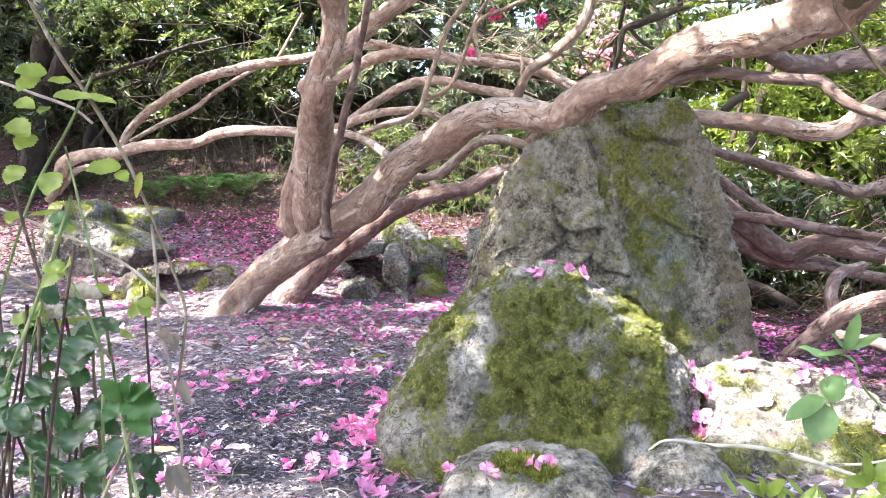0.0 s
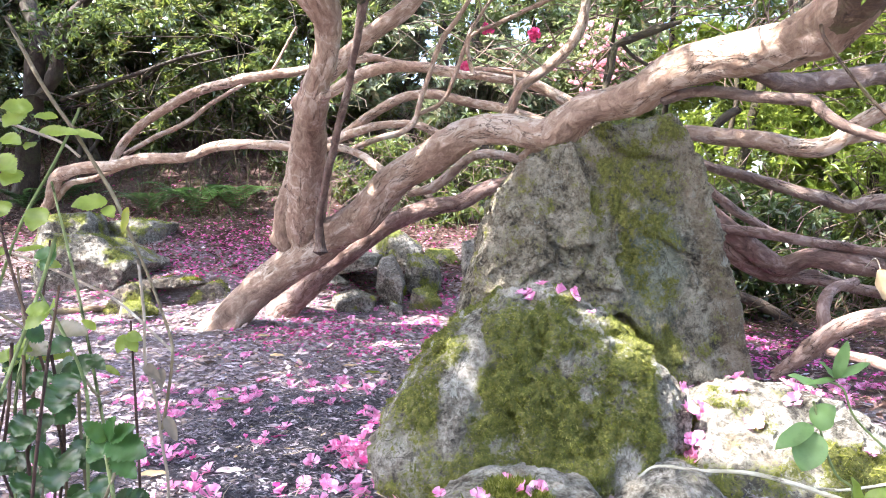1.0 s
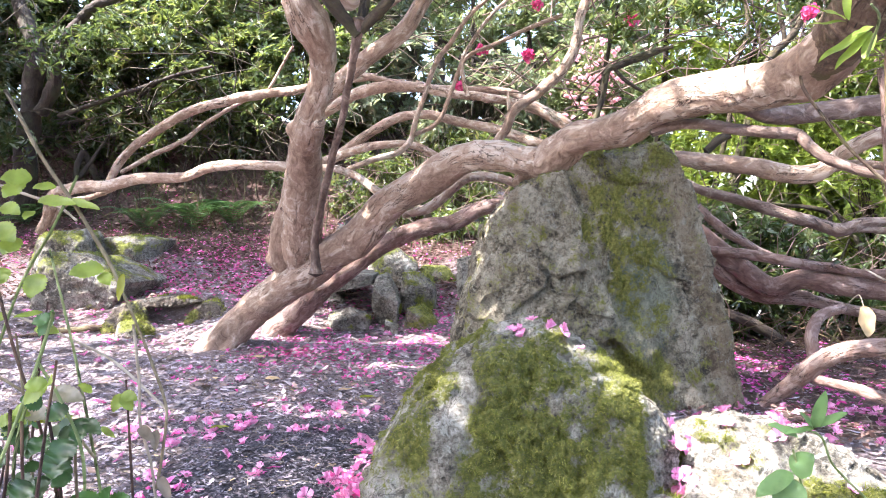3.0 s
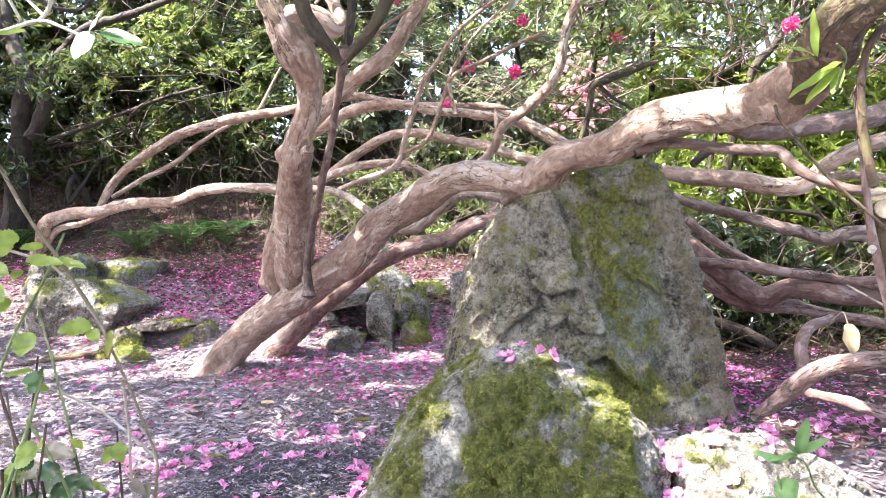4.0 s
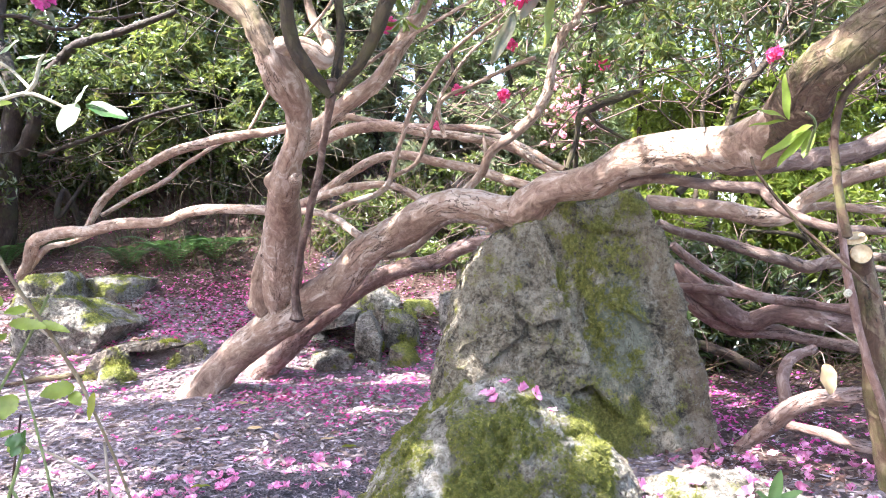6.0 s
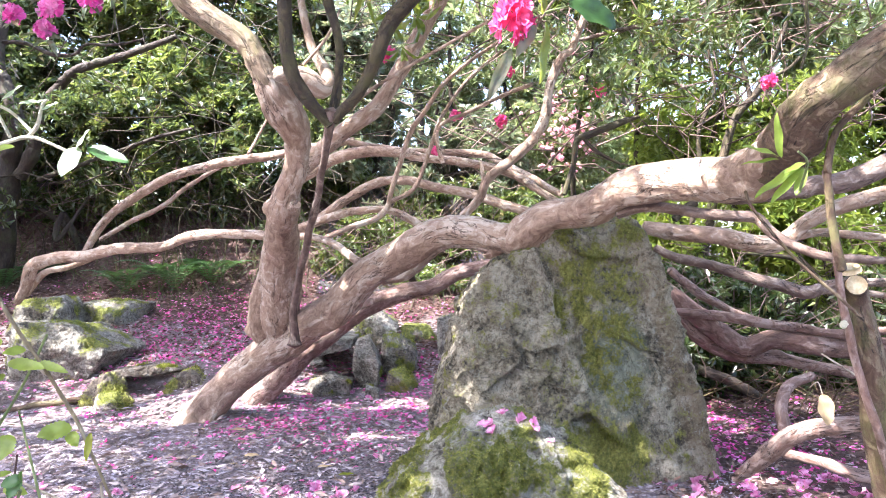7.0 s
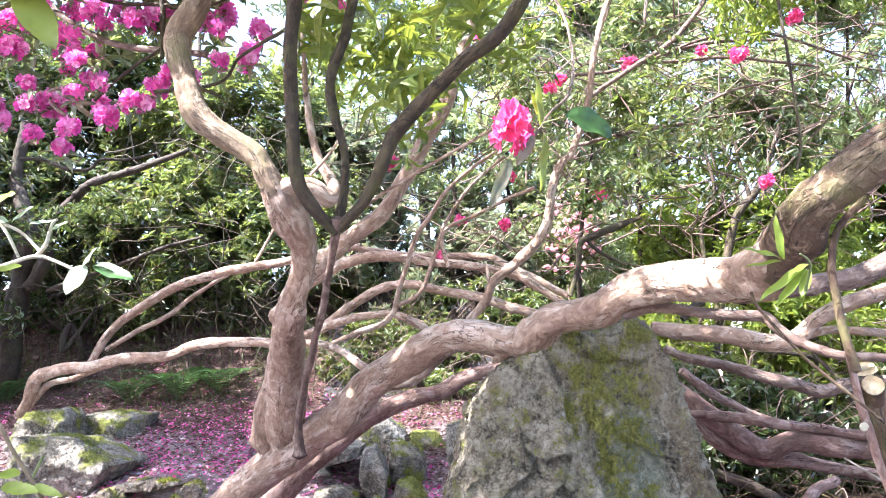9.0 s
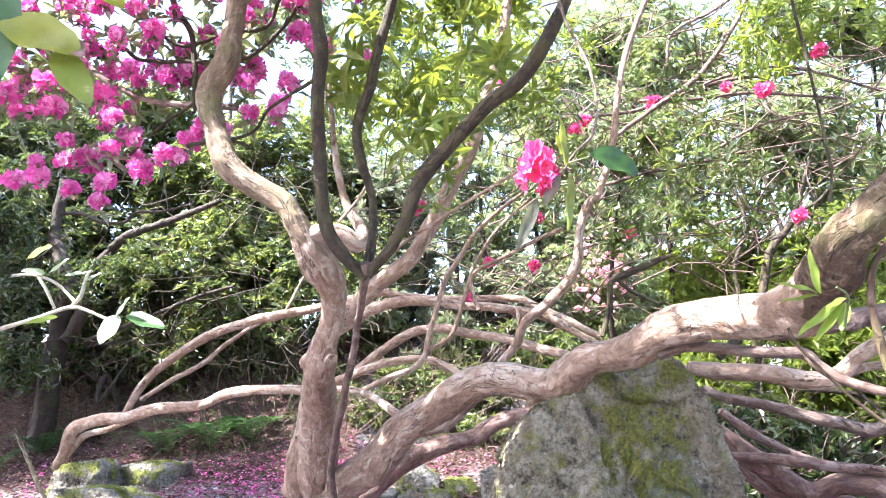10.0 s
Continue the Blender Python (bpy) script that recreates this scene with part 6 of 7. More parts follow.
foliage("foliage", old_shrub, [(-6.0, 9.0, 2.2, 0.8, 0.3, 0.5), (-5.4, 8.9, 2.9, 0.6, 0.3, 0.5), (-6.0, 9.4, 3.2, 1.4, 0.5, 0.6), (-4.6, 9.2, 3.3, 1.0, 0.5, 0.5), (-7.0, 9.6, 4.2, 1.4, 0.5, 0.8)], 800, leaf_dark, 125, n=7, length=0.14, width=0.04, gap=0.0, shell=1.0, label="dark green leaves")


# ---- unseen canopy, added to shade the clearing ----
canopy = thing("unseen_canopy", (-5.5, 4.0, 0.0), "leafy boughs of a tall tree, added out of view to shade the clearing", "tree")
# boughs placed as sun and sky blockers for the parts below them
BOUGHS = [(3.9, 3.0, 4.6, 1.5, 1.5, 0.6), (-2.8, 5.2, 6.3, 1.7, 1.0, 0.6), (3.2, 4.9, 5.9, 1.8, 1.0, 0.6), (5.4, 4.6, 5.6, 1.6, 1.4, 0.7), (-2.6, 0.9, 5.1, 1.9, 1.4, 0.6), (-3.6, -0.6, 5.0, 1.7, 1.5, 0.6), (-1.4, 2.3, 5.2, 1.2, 1.2, 0.5)]
BOUGHS += [(-4.3, 4.8, 6.5, 2.0, 1.5, 0.7), (-8.4, 7.8, 6.2, 1.7, 1.7, 1.0), (-9.3, 9.0, 5.2, 1.7, 1.5, 1.2), (-8.0, 8.2, 4.4, 1.2, 1.0, 0.9), (-4.6, 2.0, 5.6, 2.0, 2.4, 0.8), (-2.5, 3.0, 5.2, 2.6, 2.2, 0.8), (1.5, 2.5, 5.0, 2.6, 2.2, 0.8), (-6.2, 6.0, 6.2, 1.7, 2.0, 1.0), (0.0, -0.5, 4.8, 3.2, 1.8, 0.8)]
foliage("foliage", canopy, BOUGHS, 13500, leaf_mid, 130, n=7, length=0.17, width=0.06, gap=-0.25, scale=0.8, shell=1.0, keep=overhead)
limb("trunk", canopy, bark_dark, [(-6.3, 3.2, -0.1, 0.22), (-6.2, 3.2, 1.5, 0.19), (-6.0, 3.3, 3.5, 0.16), (-5.4, 3.4, 5.2, 0.12), (-3.5, 3.2, 5.6, 0.08), (-1.0, 3.0, 5.6, 0.06), (1.5, 2.5, 5.3, 0.03)], sides=14)
limb("bough", canopy, bark_dark, [(-6.0, 3.3, 3.5, 0.12), (-5.2, 4.6, 5.6, 0.09), (-3.0, 5.4, 6.6, 0.07), (0.0, 5.4, 6.8, 0.05), (3.0, 5.5, 6.8, 0.03)], sides=12)

# ---- woods in the distance and behind the path ----
def woods(label, x0, x1, y0, y1, n, leaves, mat, seed, z1, size=0.3):
    rng = np.random.default_rng(seed)
    ob = thing("woodland", ((x0 + x1) / 2, (y0 + y1) / 2, 0.0), label, "trees", "", "stuff")
    blobs = []
    for i in range(n):
        x, y = rng.uniform(x0, x1), rng.uniform(y0, y1)
        g, top = height(x, y), z1 * rng.uniform(0.6, 1.1)
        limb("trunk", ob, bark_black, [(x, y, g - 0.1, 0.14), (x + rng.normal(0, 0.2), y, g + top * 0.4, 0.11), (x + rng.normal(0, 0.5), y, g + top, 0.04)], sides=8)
        for k in range(4):
            blobs.append((x + rng.normal(0, 1.0), y + rng.normal(0, 0.6), g + top * rng.uniform(0.15, 1.0), rng.uniform(1.0, 2.0), 1.0, rng.uniform(0.9, 1.6)))
    foliage("foliage", ob, blobs, leaves, mat, seed + 1, n=6, length=size, width=size * 0.4, gap=0.02, shell=1.0, scale=0.7)
    return ob


woods("far green woodland against a bright sky", -16, 0, 15, 20, 12, 4200, leaf_mid, 201, 9.0)
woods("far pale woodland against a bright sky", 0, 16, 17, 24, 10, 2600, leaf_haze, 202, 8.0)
woods("green woodland beside the clearing", -12, -8, 1, 10, 7, 2600, leaf_dark, 203, 7.0)
woods("sunny woodland beside the clearing", 7, 12, 0, 9, 8, 2600, leaf_sun, 204, 6.0)
woods("woodland behind the path", -8, 8, -9, -5, 9, 3000, leaf_mid, 205, 6.0)

# ---- undergrowth ----
def strips(name, label, rng, base, length, mat, lean=0.6, width=0.012):
    """Long arching grass-like blades."""
    N = len(base)
    way = rng.normal(0, lean, (N, 3))
    way[:, 2] = 1.0
    v, f = blades(base, way, np.cross(way, rng.normal(size=(N, 3))), length * rng.uniform(0.5, 1.2, N), width, 0.1, 0.6, True)
    ob = new(name, mesh_of(name, v, f, mat, False))
    return tagged(ob, label, "undergrowth", "", "stuff")


rng = np.random.default_rng(40)
pts = np.array([(x, y, height(x, y) - 0.02) for x, y in zip(rng.uniform(-1.2, 2.2, 900), rng.normal(9.7, 0.6, 900))])
strips("undergrowth", "dull green grassy undergrowth behind the rocks", rng, pts, 0.4, grass_green, 0.9)
pts = np.array([(x, y, height(x, y) - 0.02) for x, y in zip(rng.uniform(-6.0, -0.8, 900), rng.normal(10.2, 0.5, 900))])
strips("undergrowth", "brown and green undergrowth on the bank", rng, pts, 0.4, grass_green)
pts = np.array([(x, y, height(x, y) - 0.02) for x, y in zip(rng.uniform(2.6, 6.0, 300), rng.normal(7.8, 0.5, 300))])
strips("undergrowth", "thin grassy undergrowth beneath the limbs", rng, pts, 0.4, grass_green)
brush = thing("dead_brush", (1.8, 7.0, 0.1), "tangle of thin dead twigs on the ground", "brushwood", "", "stuff")
N = 420
a = np.stack([rng.uniform(1.6, 4.5, N), rng.uniform(5.2, 7.6, N), np.zeros(N)], axis=1)
a[:, 2] = [height(x, y) for x, y in a[:, :2]]
twigs(brush, bark_mossy, a, a + np.stack([rng.normal(0, 0.35, N), rng.normal(0, 0.2, N), rng.uniform(0.02, 0.35, N)], axis=1), 41, 0.006)
brush2 = thing("dead_brush", (-3.5, 9.8, 0.7), "thin dead stems under the shrubbery", "brushwood", "", "stuff")
N = 130
a = np.stack([rng.uniform(-6.5, 1.0, N), rng.uniform(9.2, 10.6, N), np.zeros(N)], axis=1)
a[:, 2] = [height(x, y) for x, y in a[:, :2]]
twigs(brush2, bark_dark, a, a + np.stack([rng.normal(0, 0.3, N), rng.normal(0, 0.15, N), rng.uniform(0.2, 1.3, N)], axis=1), 42, 0.008)


def fern(x, y, size, seed, fronds=11):
    """A fern: arching fronds with paired leaflets."""
    rng = np.random.default_rng(seed)
    z = height(x, y)
    ob = thing("fern", (x, y, z), "green fern with arching fronds on the bank", "fern", "ferns in the undergrowth")
    V, Fc, k0 = [], [], 0
    for i in range(fronds):
        a = 2 * math.pi * i / fronds + rng.uniform(-0.3, 0.3)
        k = size * rng.uniform(0.7, 1.1)
        t = np.linspace(0, 1, 24)[:, None]
        d = np.array([math.cos(a), math.sin(a), 0])
        c = np.array([x, y, z]) + d * k * t + np.array([0, 0, 1]) * k * (1.5 * t - 1.1 * t ** 2)
        way = np.gradient(c, axis=0)
        s = np.cross(unit(way), [0, 0, 1])
        L = k * 0.2 * np.sin(np.pi * np.clip(t * 0.85 + 0.13, 0, 1)).ravel()
        base = np.vstack([c, c])
        out = np.vstack([s + way * 3, -s + way * 3])
        v, f = blades(base, out, np.tile([0, 0, 1.0], (len(base), 1)), np.concatenate([L, L]), np.concatenate([L, L]) * 0.26 + 0.004, 0.05, 0.15)
        V.append(v)
        Fc.append(f + k0)
        k0 += len(v)
    child("fronds", mesh_of("fronds", np.vstack(V), np.vstack(Fc), fern_green, False), ob, "", "stuff")


for i, (x, y, s) in enumerate([(-3.35, 9.2, 0.75), (-3.9, 9.0, 0.65), (-2.9, 9.4, 0.65), (-5.6, 9.2, 0.6), (-5.9, 8.7, 0.55), (-5.2, 9.5, 0.5), (3.4, 7.0, 0.55), (4.2, 6.4, 0.5), (3.9, 7.6, 0.5)]):
    fern(x, y, s, 300 + i)
tufts = np.array([(x, y, height(x, y) - 0.01) for x, y in zip(rng.normal(-3.2, 0.7, 260), rng.normal(9.2, 0.4, 260))])
strips("grass_tuft", "yellow-green grass tufts on the bank", rng, tufts, 0.22, grass_green, 0.5, 0.01)

# ---- blossom ----
PALE = truss_mesh("flower_truss", petal_pale, 0.07, 15, 9, 0.034)
TRUSS = [truss_mesh("flower_truss", petal_magenta, 0.07, 17, s, 0.032) for s in (1, 2, 3)] + [truss_mesh("flower_truss", petal_pink, 0.065, 16, s, 0.03) for s in (4, 5)] + [PALE]


def truss(parent, x, y, z, k, kind, seed):
    rng = random.Random(seed)
    ob = new("flower_truss", TRUSS[kind])
    ob.parent = parent
    ob.matrix_parent_inverse = Matrix.Translation(-parent.location)
    ob.matrix_basis = Matrix.LocRotScale((x, y, z), Euler((rng.uniform(-0.9, 0.5), rng.uniform(-0.6, 0.6), rng.uniform(0, 6))), (k, k, k))
    return ob


rng2 = random.Random(8)
heads = []
for x0, x1, z0, z1, nx, nz in ((-3.3, -2.0, 3.3, 4.7, 9, 11), (-2.0, -1.6, 3.5, 4.7, 4, 9), (-1.55, -0.9, 3.1, 4.7, 5, 9), (-3.0, -1.9, 2.75, 3.3, 5, 3), (-2.3, -1.5, 2.85, 3.15, 5, 2), (-0.95, -0.45, 3.6, 4.7, 4, 6)):
    for i in range(nx * nz):
        fx, fz = (i % nx + rng2.uniform(0.05, 0.95)) / nx, (i // nx + rng2.uniform(0.05, 0.95)) / nz
        if rng2.random() < 0.85:
            place = (x0 + (x1 - x0) * fx, 4.1 + rng2.gauss(0, 0.2), z0 + (z1 - z0) * fz)
            heads.append(place)
            truss(tree, *place, rng2.uniform(0.65, 1.2), rng2.randrange(3), i)
# a collar of dark leaves under each head
rng = np.random.default_rng(88)
v, f = whorls(rng, np.array(heads) - [0, -0.03, 0.05], np.tile([0.0, -0.6, 0.8], (len(heads), 1)) + rng.normal(0, 0.3, (len(heads), 3)), 6, 0.13, 0.04, 1.0, 0.45, True)
child("foliage", mesh_of("foliage", v, f, leaf_blue, False), tree, "dark green leaves round the flower heads", "stuff")
for i, (x, y, z, k, kind) in enumerate([(1.37, 5.0, 2.48, 0.75, 4), (2.62, 5.0, 2.52, 0.85, 3), (1.3, 5.9, 3.75, 0.8, 3), (2.0, 6.2, 4.0, 1.1, 4), (2.7, 6.2, 4.1, 0.8, 3), (0.85, 6.4, 3.0, 0.8, 4), (0.35, 6.4, 2.6, 0.8, 4), (0.75, 6.2, 2.5, 0.8, 3), (0.15, 6.6, 2.3, 0.8, 4), (0.6, 5.8, 4.1, 1.0, 4), (2.6, 5.2, 3.6, 1.1, 4), (1.15, 5.6, 3.55, 0.8, 3), (-0.1, 4.2, 2.55, 0.7, 4), (3.3, 5.6, 4.1, 1.0, 4)]):
    truss(tree, x, y, z, k, kind, 50 + i)
# pale leaves added behind the far blossom as its bright, hazy backdrop
foliage("foliage", pale1, [(2.35, 12.0, 3.3, 1.1, 0.3, 1.0)], 420, leaf_haze, 127, n=7, length=0.16, width=0.05, gap=-0.9, shell=1.0)
for i in range(150):
    truss(pale1, 2.35 + rng2.gauss(0, 0.3), 11.6 + rng2.uniform(-0.2, 0.3), 3.35 + rng2.gauss(0, 0.38), rng2.uniform(0.3, 0.6), 5, 90 + i)


# ---- sprays close to the path ----
# a flower head with a few large leaves that hangs from the canopy
spray = thing("flowering_spray", (0.52, 1.95, 2.0), "hanging spray with one hot-pink flower head and large leaves", "flowering branch")
limb("twig", spray, bark_grey, [(0.5, 1.93, 1.97, 0.004), (0.56, 1.96, 2.06, 0.004), (0.66, 2.1, 2.2, 0.005), (0.74, 2.5, 2.6, 0.006), (0.7, 2.9, 3.4, 0.008), (0.9, 2.9, 5.2, 0.012)], sides=8)
limb("twig", spray, stem_green, [(0.53, 1.94, 2.02, 0.004), (0.6, 1.92, 2.03, 0.003), (0.63, 1.9, 2.03, 0.002)], sides=7)
head = new("flower_head", truss_mesh("flower_head", petal_pink, 0.075, 22, 77, 0.036))
head.parent = spray
head.matrix_parent_inverse = Matrix.Translation(-spray.location)
head.matrix_basis = Matrix.LocRotScale((0.43, 1.9, 2.0), Euler((1.2, 0.0, 0.25)), (0.79, 1.12, 0.95))

# fresh leaves that spring from the bough
sprig = thing("leafy_sprig", (1.05, 1.42, 1.5), "fresh yellow-green sprig growing from the bough", "leafy twig")
limb("twig", sprig, stem_green, [(1.06, 1.48, 1.42, 0.004), (1.04, 1.4, 1.48, 0.003), (1.0, 1.36, 1.5, 0.0025)], sides=7)

# the large yellowing leaves overhead
over = thing("overhanging_leaves", (-0.45, 0.72, 2.05), "large yellow-green leaves with a brown tip overhead", "leaves")
limb("twig", over, stem_green, [(-0.45, 0.75, 2.02, 0.004), (-0.5, 0.85, 2.3, 0.006), (-0.6, 1.2, 3.0, 0.01), (-0.9, 2.0, 4.8, 0.02)], sides=7)
one_leaf(over, (-0.465, 0.720, 1.904), (-0.327, 0.690, 1.824), 0.075, (0.2, -0.85, 0.4), leaf_old, 0.15, 0.1, "leaf")
one_leaf(over, (-0.363, 0.720, 1.859), (-0.319, 0.685, 1.812), 0.03, (0.2, -0.85, 0.4), litter_bank, 0.15, 0.1, "brown_tip")
one_leaf(over, (-0.379, 0.720, 1.844), (-0.306, 0.690, 1.740), 0.046, (0.2, -0.85, 0.4), leaf_sun, 0.15, 0.1, "leaf")
one_leaf(over, (-0.40, 0.74, 2.0), (-0.27, 0.7, 1.90), 0.07, (0.1, -0.7, 0.6), leaf_old, 0.2, 0.1)
one_leaf(over, (-0.47, 0.72, 1.98), (-0.455, 0.7, 1.79), 0.06, (0.3, -0.9, 0.1), leaf_bramble, 0.2, 0.1)

# leaves of the hanging spray
for b, t, w in (
    ((0.598, 1.900, 2.038), (0.739, 1.870, 1.964), 0.107),):
    one_leaf(spray, b, t, w, (-0.1, -0.75, 0.65), leaf_shade, 0.22, 0.3, lobed=0)
for b, t, w in (
    ((0.528, 1.900, 1.978), (0.509, 1.870, 1.784), 0.042),
    ((0.517, 1.900, 1.996), (0.517, 1.870, 2.154), 0.039),
    ((0.510, 1.900, 2.033), (0.494, 1.870, 2.104), 0.029),):
    one_leaf(spray, b, t, w, (0.75, -0.65, 0.0), leaf_sun, 0.3, 0.1, lobed=0)
for b, t, w in (
    ((0.498, 1.900, 1.970), (0.437, 1.870, 1.871), 0.036),
    ((0.424, 1.900, 1.901), (0.351, 1.870, 1.742), 0.039),):
    one_leaf(spray, b, t, w, (0.3, -0.9, 0.2), leaf_blue, 0.3, 0.2, lobed=0)
# fresh leaves on the bough
for b, t, w in (
    ((1.022, 1.500, 1.508), (0.924, 1.470, 1.535), 0.039),
    ((1.026, 1.500, 1.502), (0.921, 1.470, 1.492), 0.016),):
    one_leaf(sprig, b, t, w, (0, -0.5, 0.85), leaf_fresh, 0.2, 0.1, lobed=0)
for b, t, w in (
    ((1.030, 1.500, 1.505), (1.004, 1.470, 1.609), 0.022),):
    one_leaf(sprig, b, t, w, (-0.8, -0.5, 0), leaf_fresh, 0.3, 0.1, lobed=0)
for b, t, w in (
    ((1.078, 1.500, 1.486), (0.946, 1.470, 1.413), 0.029),
    ((1.082, 1.500, 1.482), (0.983, 1.470, 1.395), 0.026),
    ((1.087, 1.500, 1.478), (1.046, 1.470, 1.413), 0.026),
    ((1.086, 1.500, 1.492), (1.021, 1.470, 1.467), 0.021),):
    one_leaf(sprig, b, t, w, (-0.3, -0.5, 0.8), leaf_fresh, 0.25, 0.12, lobed=0)
# sage-green leaves of the pale shoot
for b, t, w in (
    ((-0.464, 1.100, 1.500), (-0.483, 1.070, 1.444), 0.037),
    ((-0.469, 1.100, 1.494), (-0.431, 1.070, 1.528), 0.016),
    ((-0.537, 1.100, 1.587), (-0.555, 1.070, 1.578), 0.012),
    ((-0.533, 1.100, 1.569), (-0.486, 1.070, 1.579), 0.014),
    ((-0.543, 1.100, 1.584), (-0.507, 1.070, 1.584), 0.009),
    ((-0.607, 1.100, 1.587), (-0.552, 1.070, 1.612), 0.016),
    ((-0.613, 1.100, 1.590), (-0.642, 1.070, 1.593), 0.022),):
    one_leaf(shoot, b, t, w, (0.1, -0.8, 0.6), leaf_pale, 0.2, 0.1, lobed=0)
for b, t, w in (
    ((-0.448, 1.100, 1.499), (-0.359, 1.070, 1.468), 0.030),):
    one_leaf(shoot, b, t, w, (0.1, -0.8, 0.6), leaf_bramble, 0.2, 0.1, lobed=0)
for b, t, w in (
    ((-0.653, 1.100, 1.621), (-0.587, 1.070, 1.639), 0.030),
    ((-0.582, 1.100, 1.504), (-0.626, 1.070, 1.492), 0.016),):
    one_leaf(shoot, b, t, w, (0.1, -0.8, 0.6), leaf_fresh, 0.2, 0.1, lobed=0)
# sapling leaves
for b, t, w in (
    ((0.974, 1.600, 0.428), (1.000, 1.570, 0.488), 0.064),
    ((0.971, 1.600, 0.432), (0.870, 1.570, 0.389), 0.047),
    ((0.978, 1.600, 0.415), (0.933, 1.570, 0.332), 0.077),
    ((1.021, 1.600, 0.543), (1.031, 1.570, 0.639), 0.030),
    ((1.018, 1.600, 0.543), (0.975, 1.570, 0.593), 0.028),
    ((1.027, 1.600, 0.547), (1.082, 1.570, 0.594), 0.025),
    ((0.982, 1.600, 0.522), (0.902, 1.570, 0.565), 0.030),
    ((1.021, 1.600, 0.543), (0.940, 1.570, 0.544), 0.017),):
    one_leaf(sapling, b, t, w, (-0.1, -0.6, 0.8), leaf_young, 0.2, 0.2, lobed=0)
for b, t, w in (
    ((1.091, 1.600, 0.220), (1.059, 1.570, 0.313), 0.033),
    ((1.091, 1.600, 0.234), (1.015, 1.570, 0.231), 0.036),
    ((1.098, 1.600, 0.234), (1.145, 1.570, 0.287), 0.047),
    ((1.105, 1.600, 0.206), (1.160, 1.570, 0.233), 0.047),
    ((0.836, 1.600, 0.188), (0.763, 1.570, 0.241), 0.033),
    ((0.836, 1.600, 0.188), (0.816, 1.570, 0.244), 0.036),
    ((0.843, 1.600, 0.188), (0.869, 1.570, 0.240), 0.033),):
    one_leaf(sapling, b, t, w, (-0.1, -0.6, 0.8), leaf_fresh, 0.2, 0.2, lobed=0)
# toothed bramble leaves; those in leaf_shade have the thicket's shade in their colour
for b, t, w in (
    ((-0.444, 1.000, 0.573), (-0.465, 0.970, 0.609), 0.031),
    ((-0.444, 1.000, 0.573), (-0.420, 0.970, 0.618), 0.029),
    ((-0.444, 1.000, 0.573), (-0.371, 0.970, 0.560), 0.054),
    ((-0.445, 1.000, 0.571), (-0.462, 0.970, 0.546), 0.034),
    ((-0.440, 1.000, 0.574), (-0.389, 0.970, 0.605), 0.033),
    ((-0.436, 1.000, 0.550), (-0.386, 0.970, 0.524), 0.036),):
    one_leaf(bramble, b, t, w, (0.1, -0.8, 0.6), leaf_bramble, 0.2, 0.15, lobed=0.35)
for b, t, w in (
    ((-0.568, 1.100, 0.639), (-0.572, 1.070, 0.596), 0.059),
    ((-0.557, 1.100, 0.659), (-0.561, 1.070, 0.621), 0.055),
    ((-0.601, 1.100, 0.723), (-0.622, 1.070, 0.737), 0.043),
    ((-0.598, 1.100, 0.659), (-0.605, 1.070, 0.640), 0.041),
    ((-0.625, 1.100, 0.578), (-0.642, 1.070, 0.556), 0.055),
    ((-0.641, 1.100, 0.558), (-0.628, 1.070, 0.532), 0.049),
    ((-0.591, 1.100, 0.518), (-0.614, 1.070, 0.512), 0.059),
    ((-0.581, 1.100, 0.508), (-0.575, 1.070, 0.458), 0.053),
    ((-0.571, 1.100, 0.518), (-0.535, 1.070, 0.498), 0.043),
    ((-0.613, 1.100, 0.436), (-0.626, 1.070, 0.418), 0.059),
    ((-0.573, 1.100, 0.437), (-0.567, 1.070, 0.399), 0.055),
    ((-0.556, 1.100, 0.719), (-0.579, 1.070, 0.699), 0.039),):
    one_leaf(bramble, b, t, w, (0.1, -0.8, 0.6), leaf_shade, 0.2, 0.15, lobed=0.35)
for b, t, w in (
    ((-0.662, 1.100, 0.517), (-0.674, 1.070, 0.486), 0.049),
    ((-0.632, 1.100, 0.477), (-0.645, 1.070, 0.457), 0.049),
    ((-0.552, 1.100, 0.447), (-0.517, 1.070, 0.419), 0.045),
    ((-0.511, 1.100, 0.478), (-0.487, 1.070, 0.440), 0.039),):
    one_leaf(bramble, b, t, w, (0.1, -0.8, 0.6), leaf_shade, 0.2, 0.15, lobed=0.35)
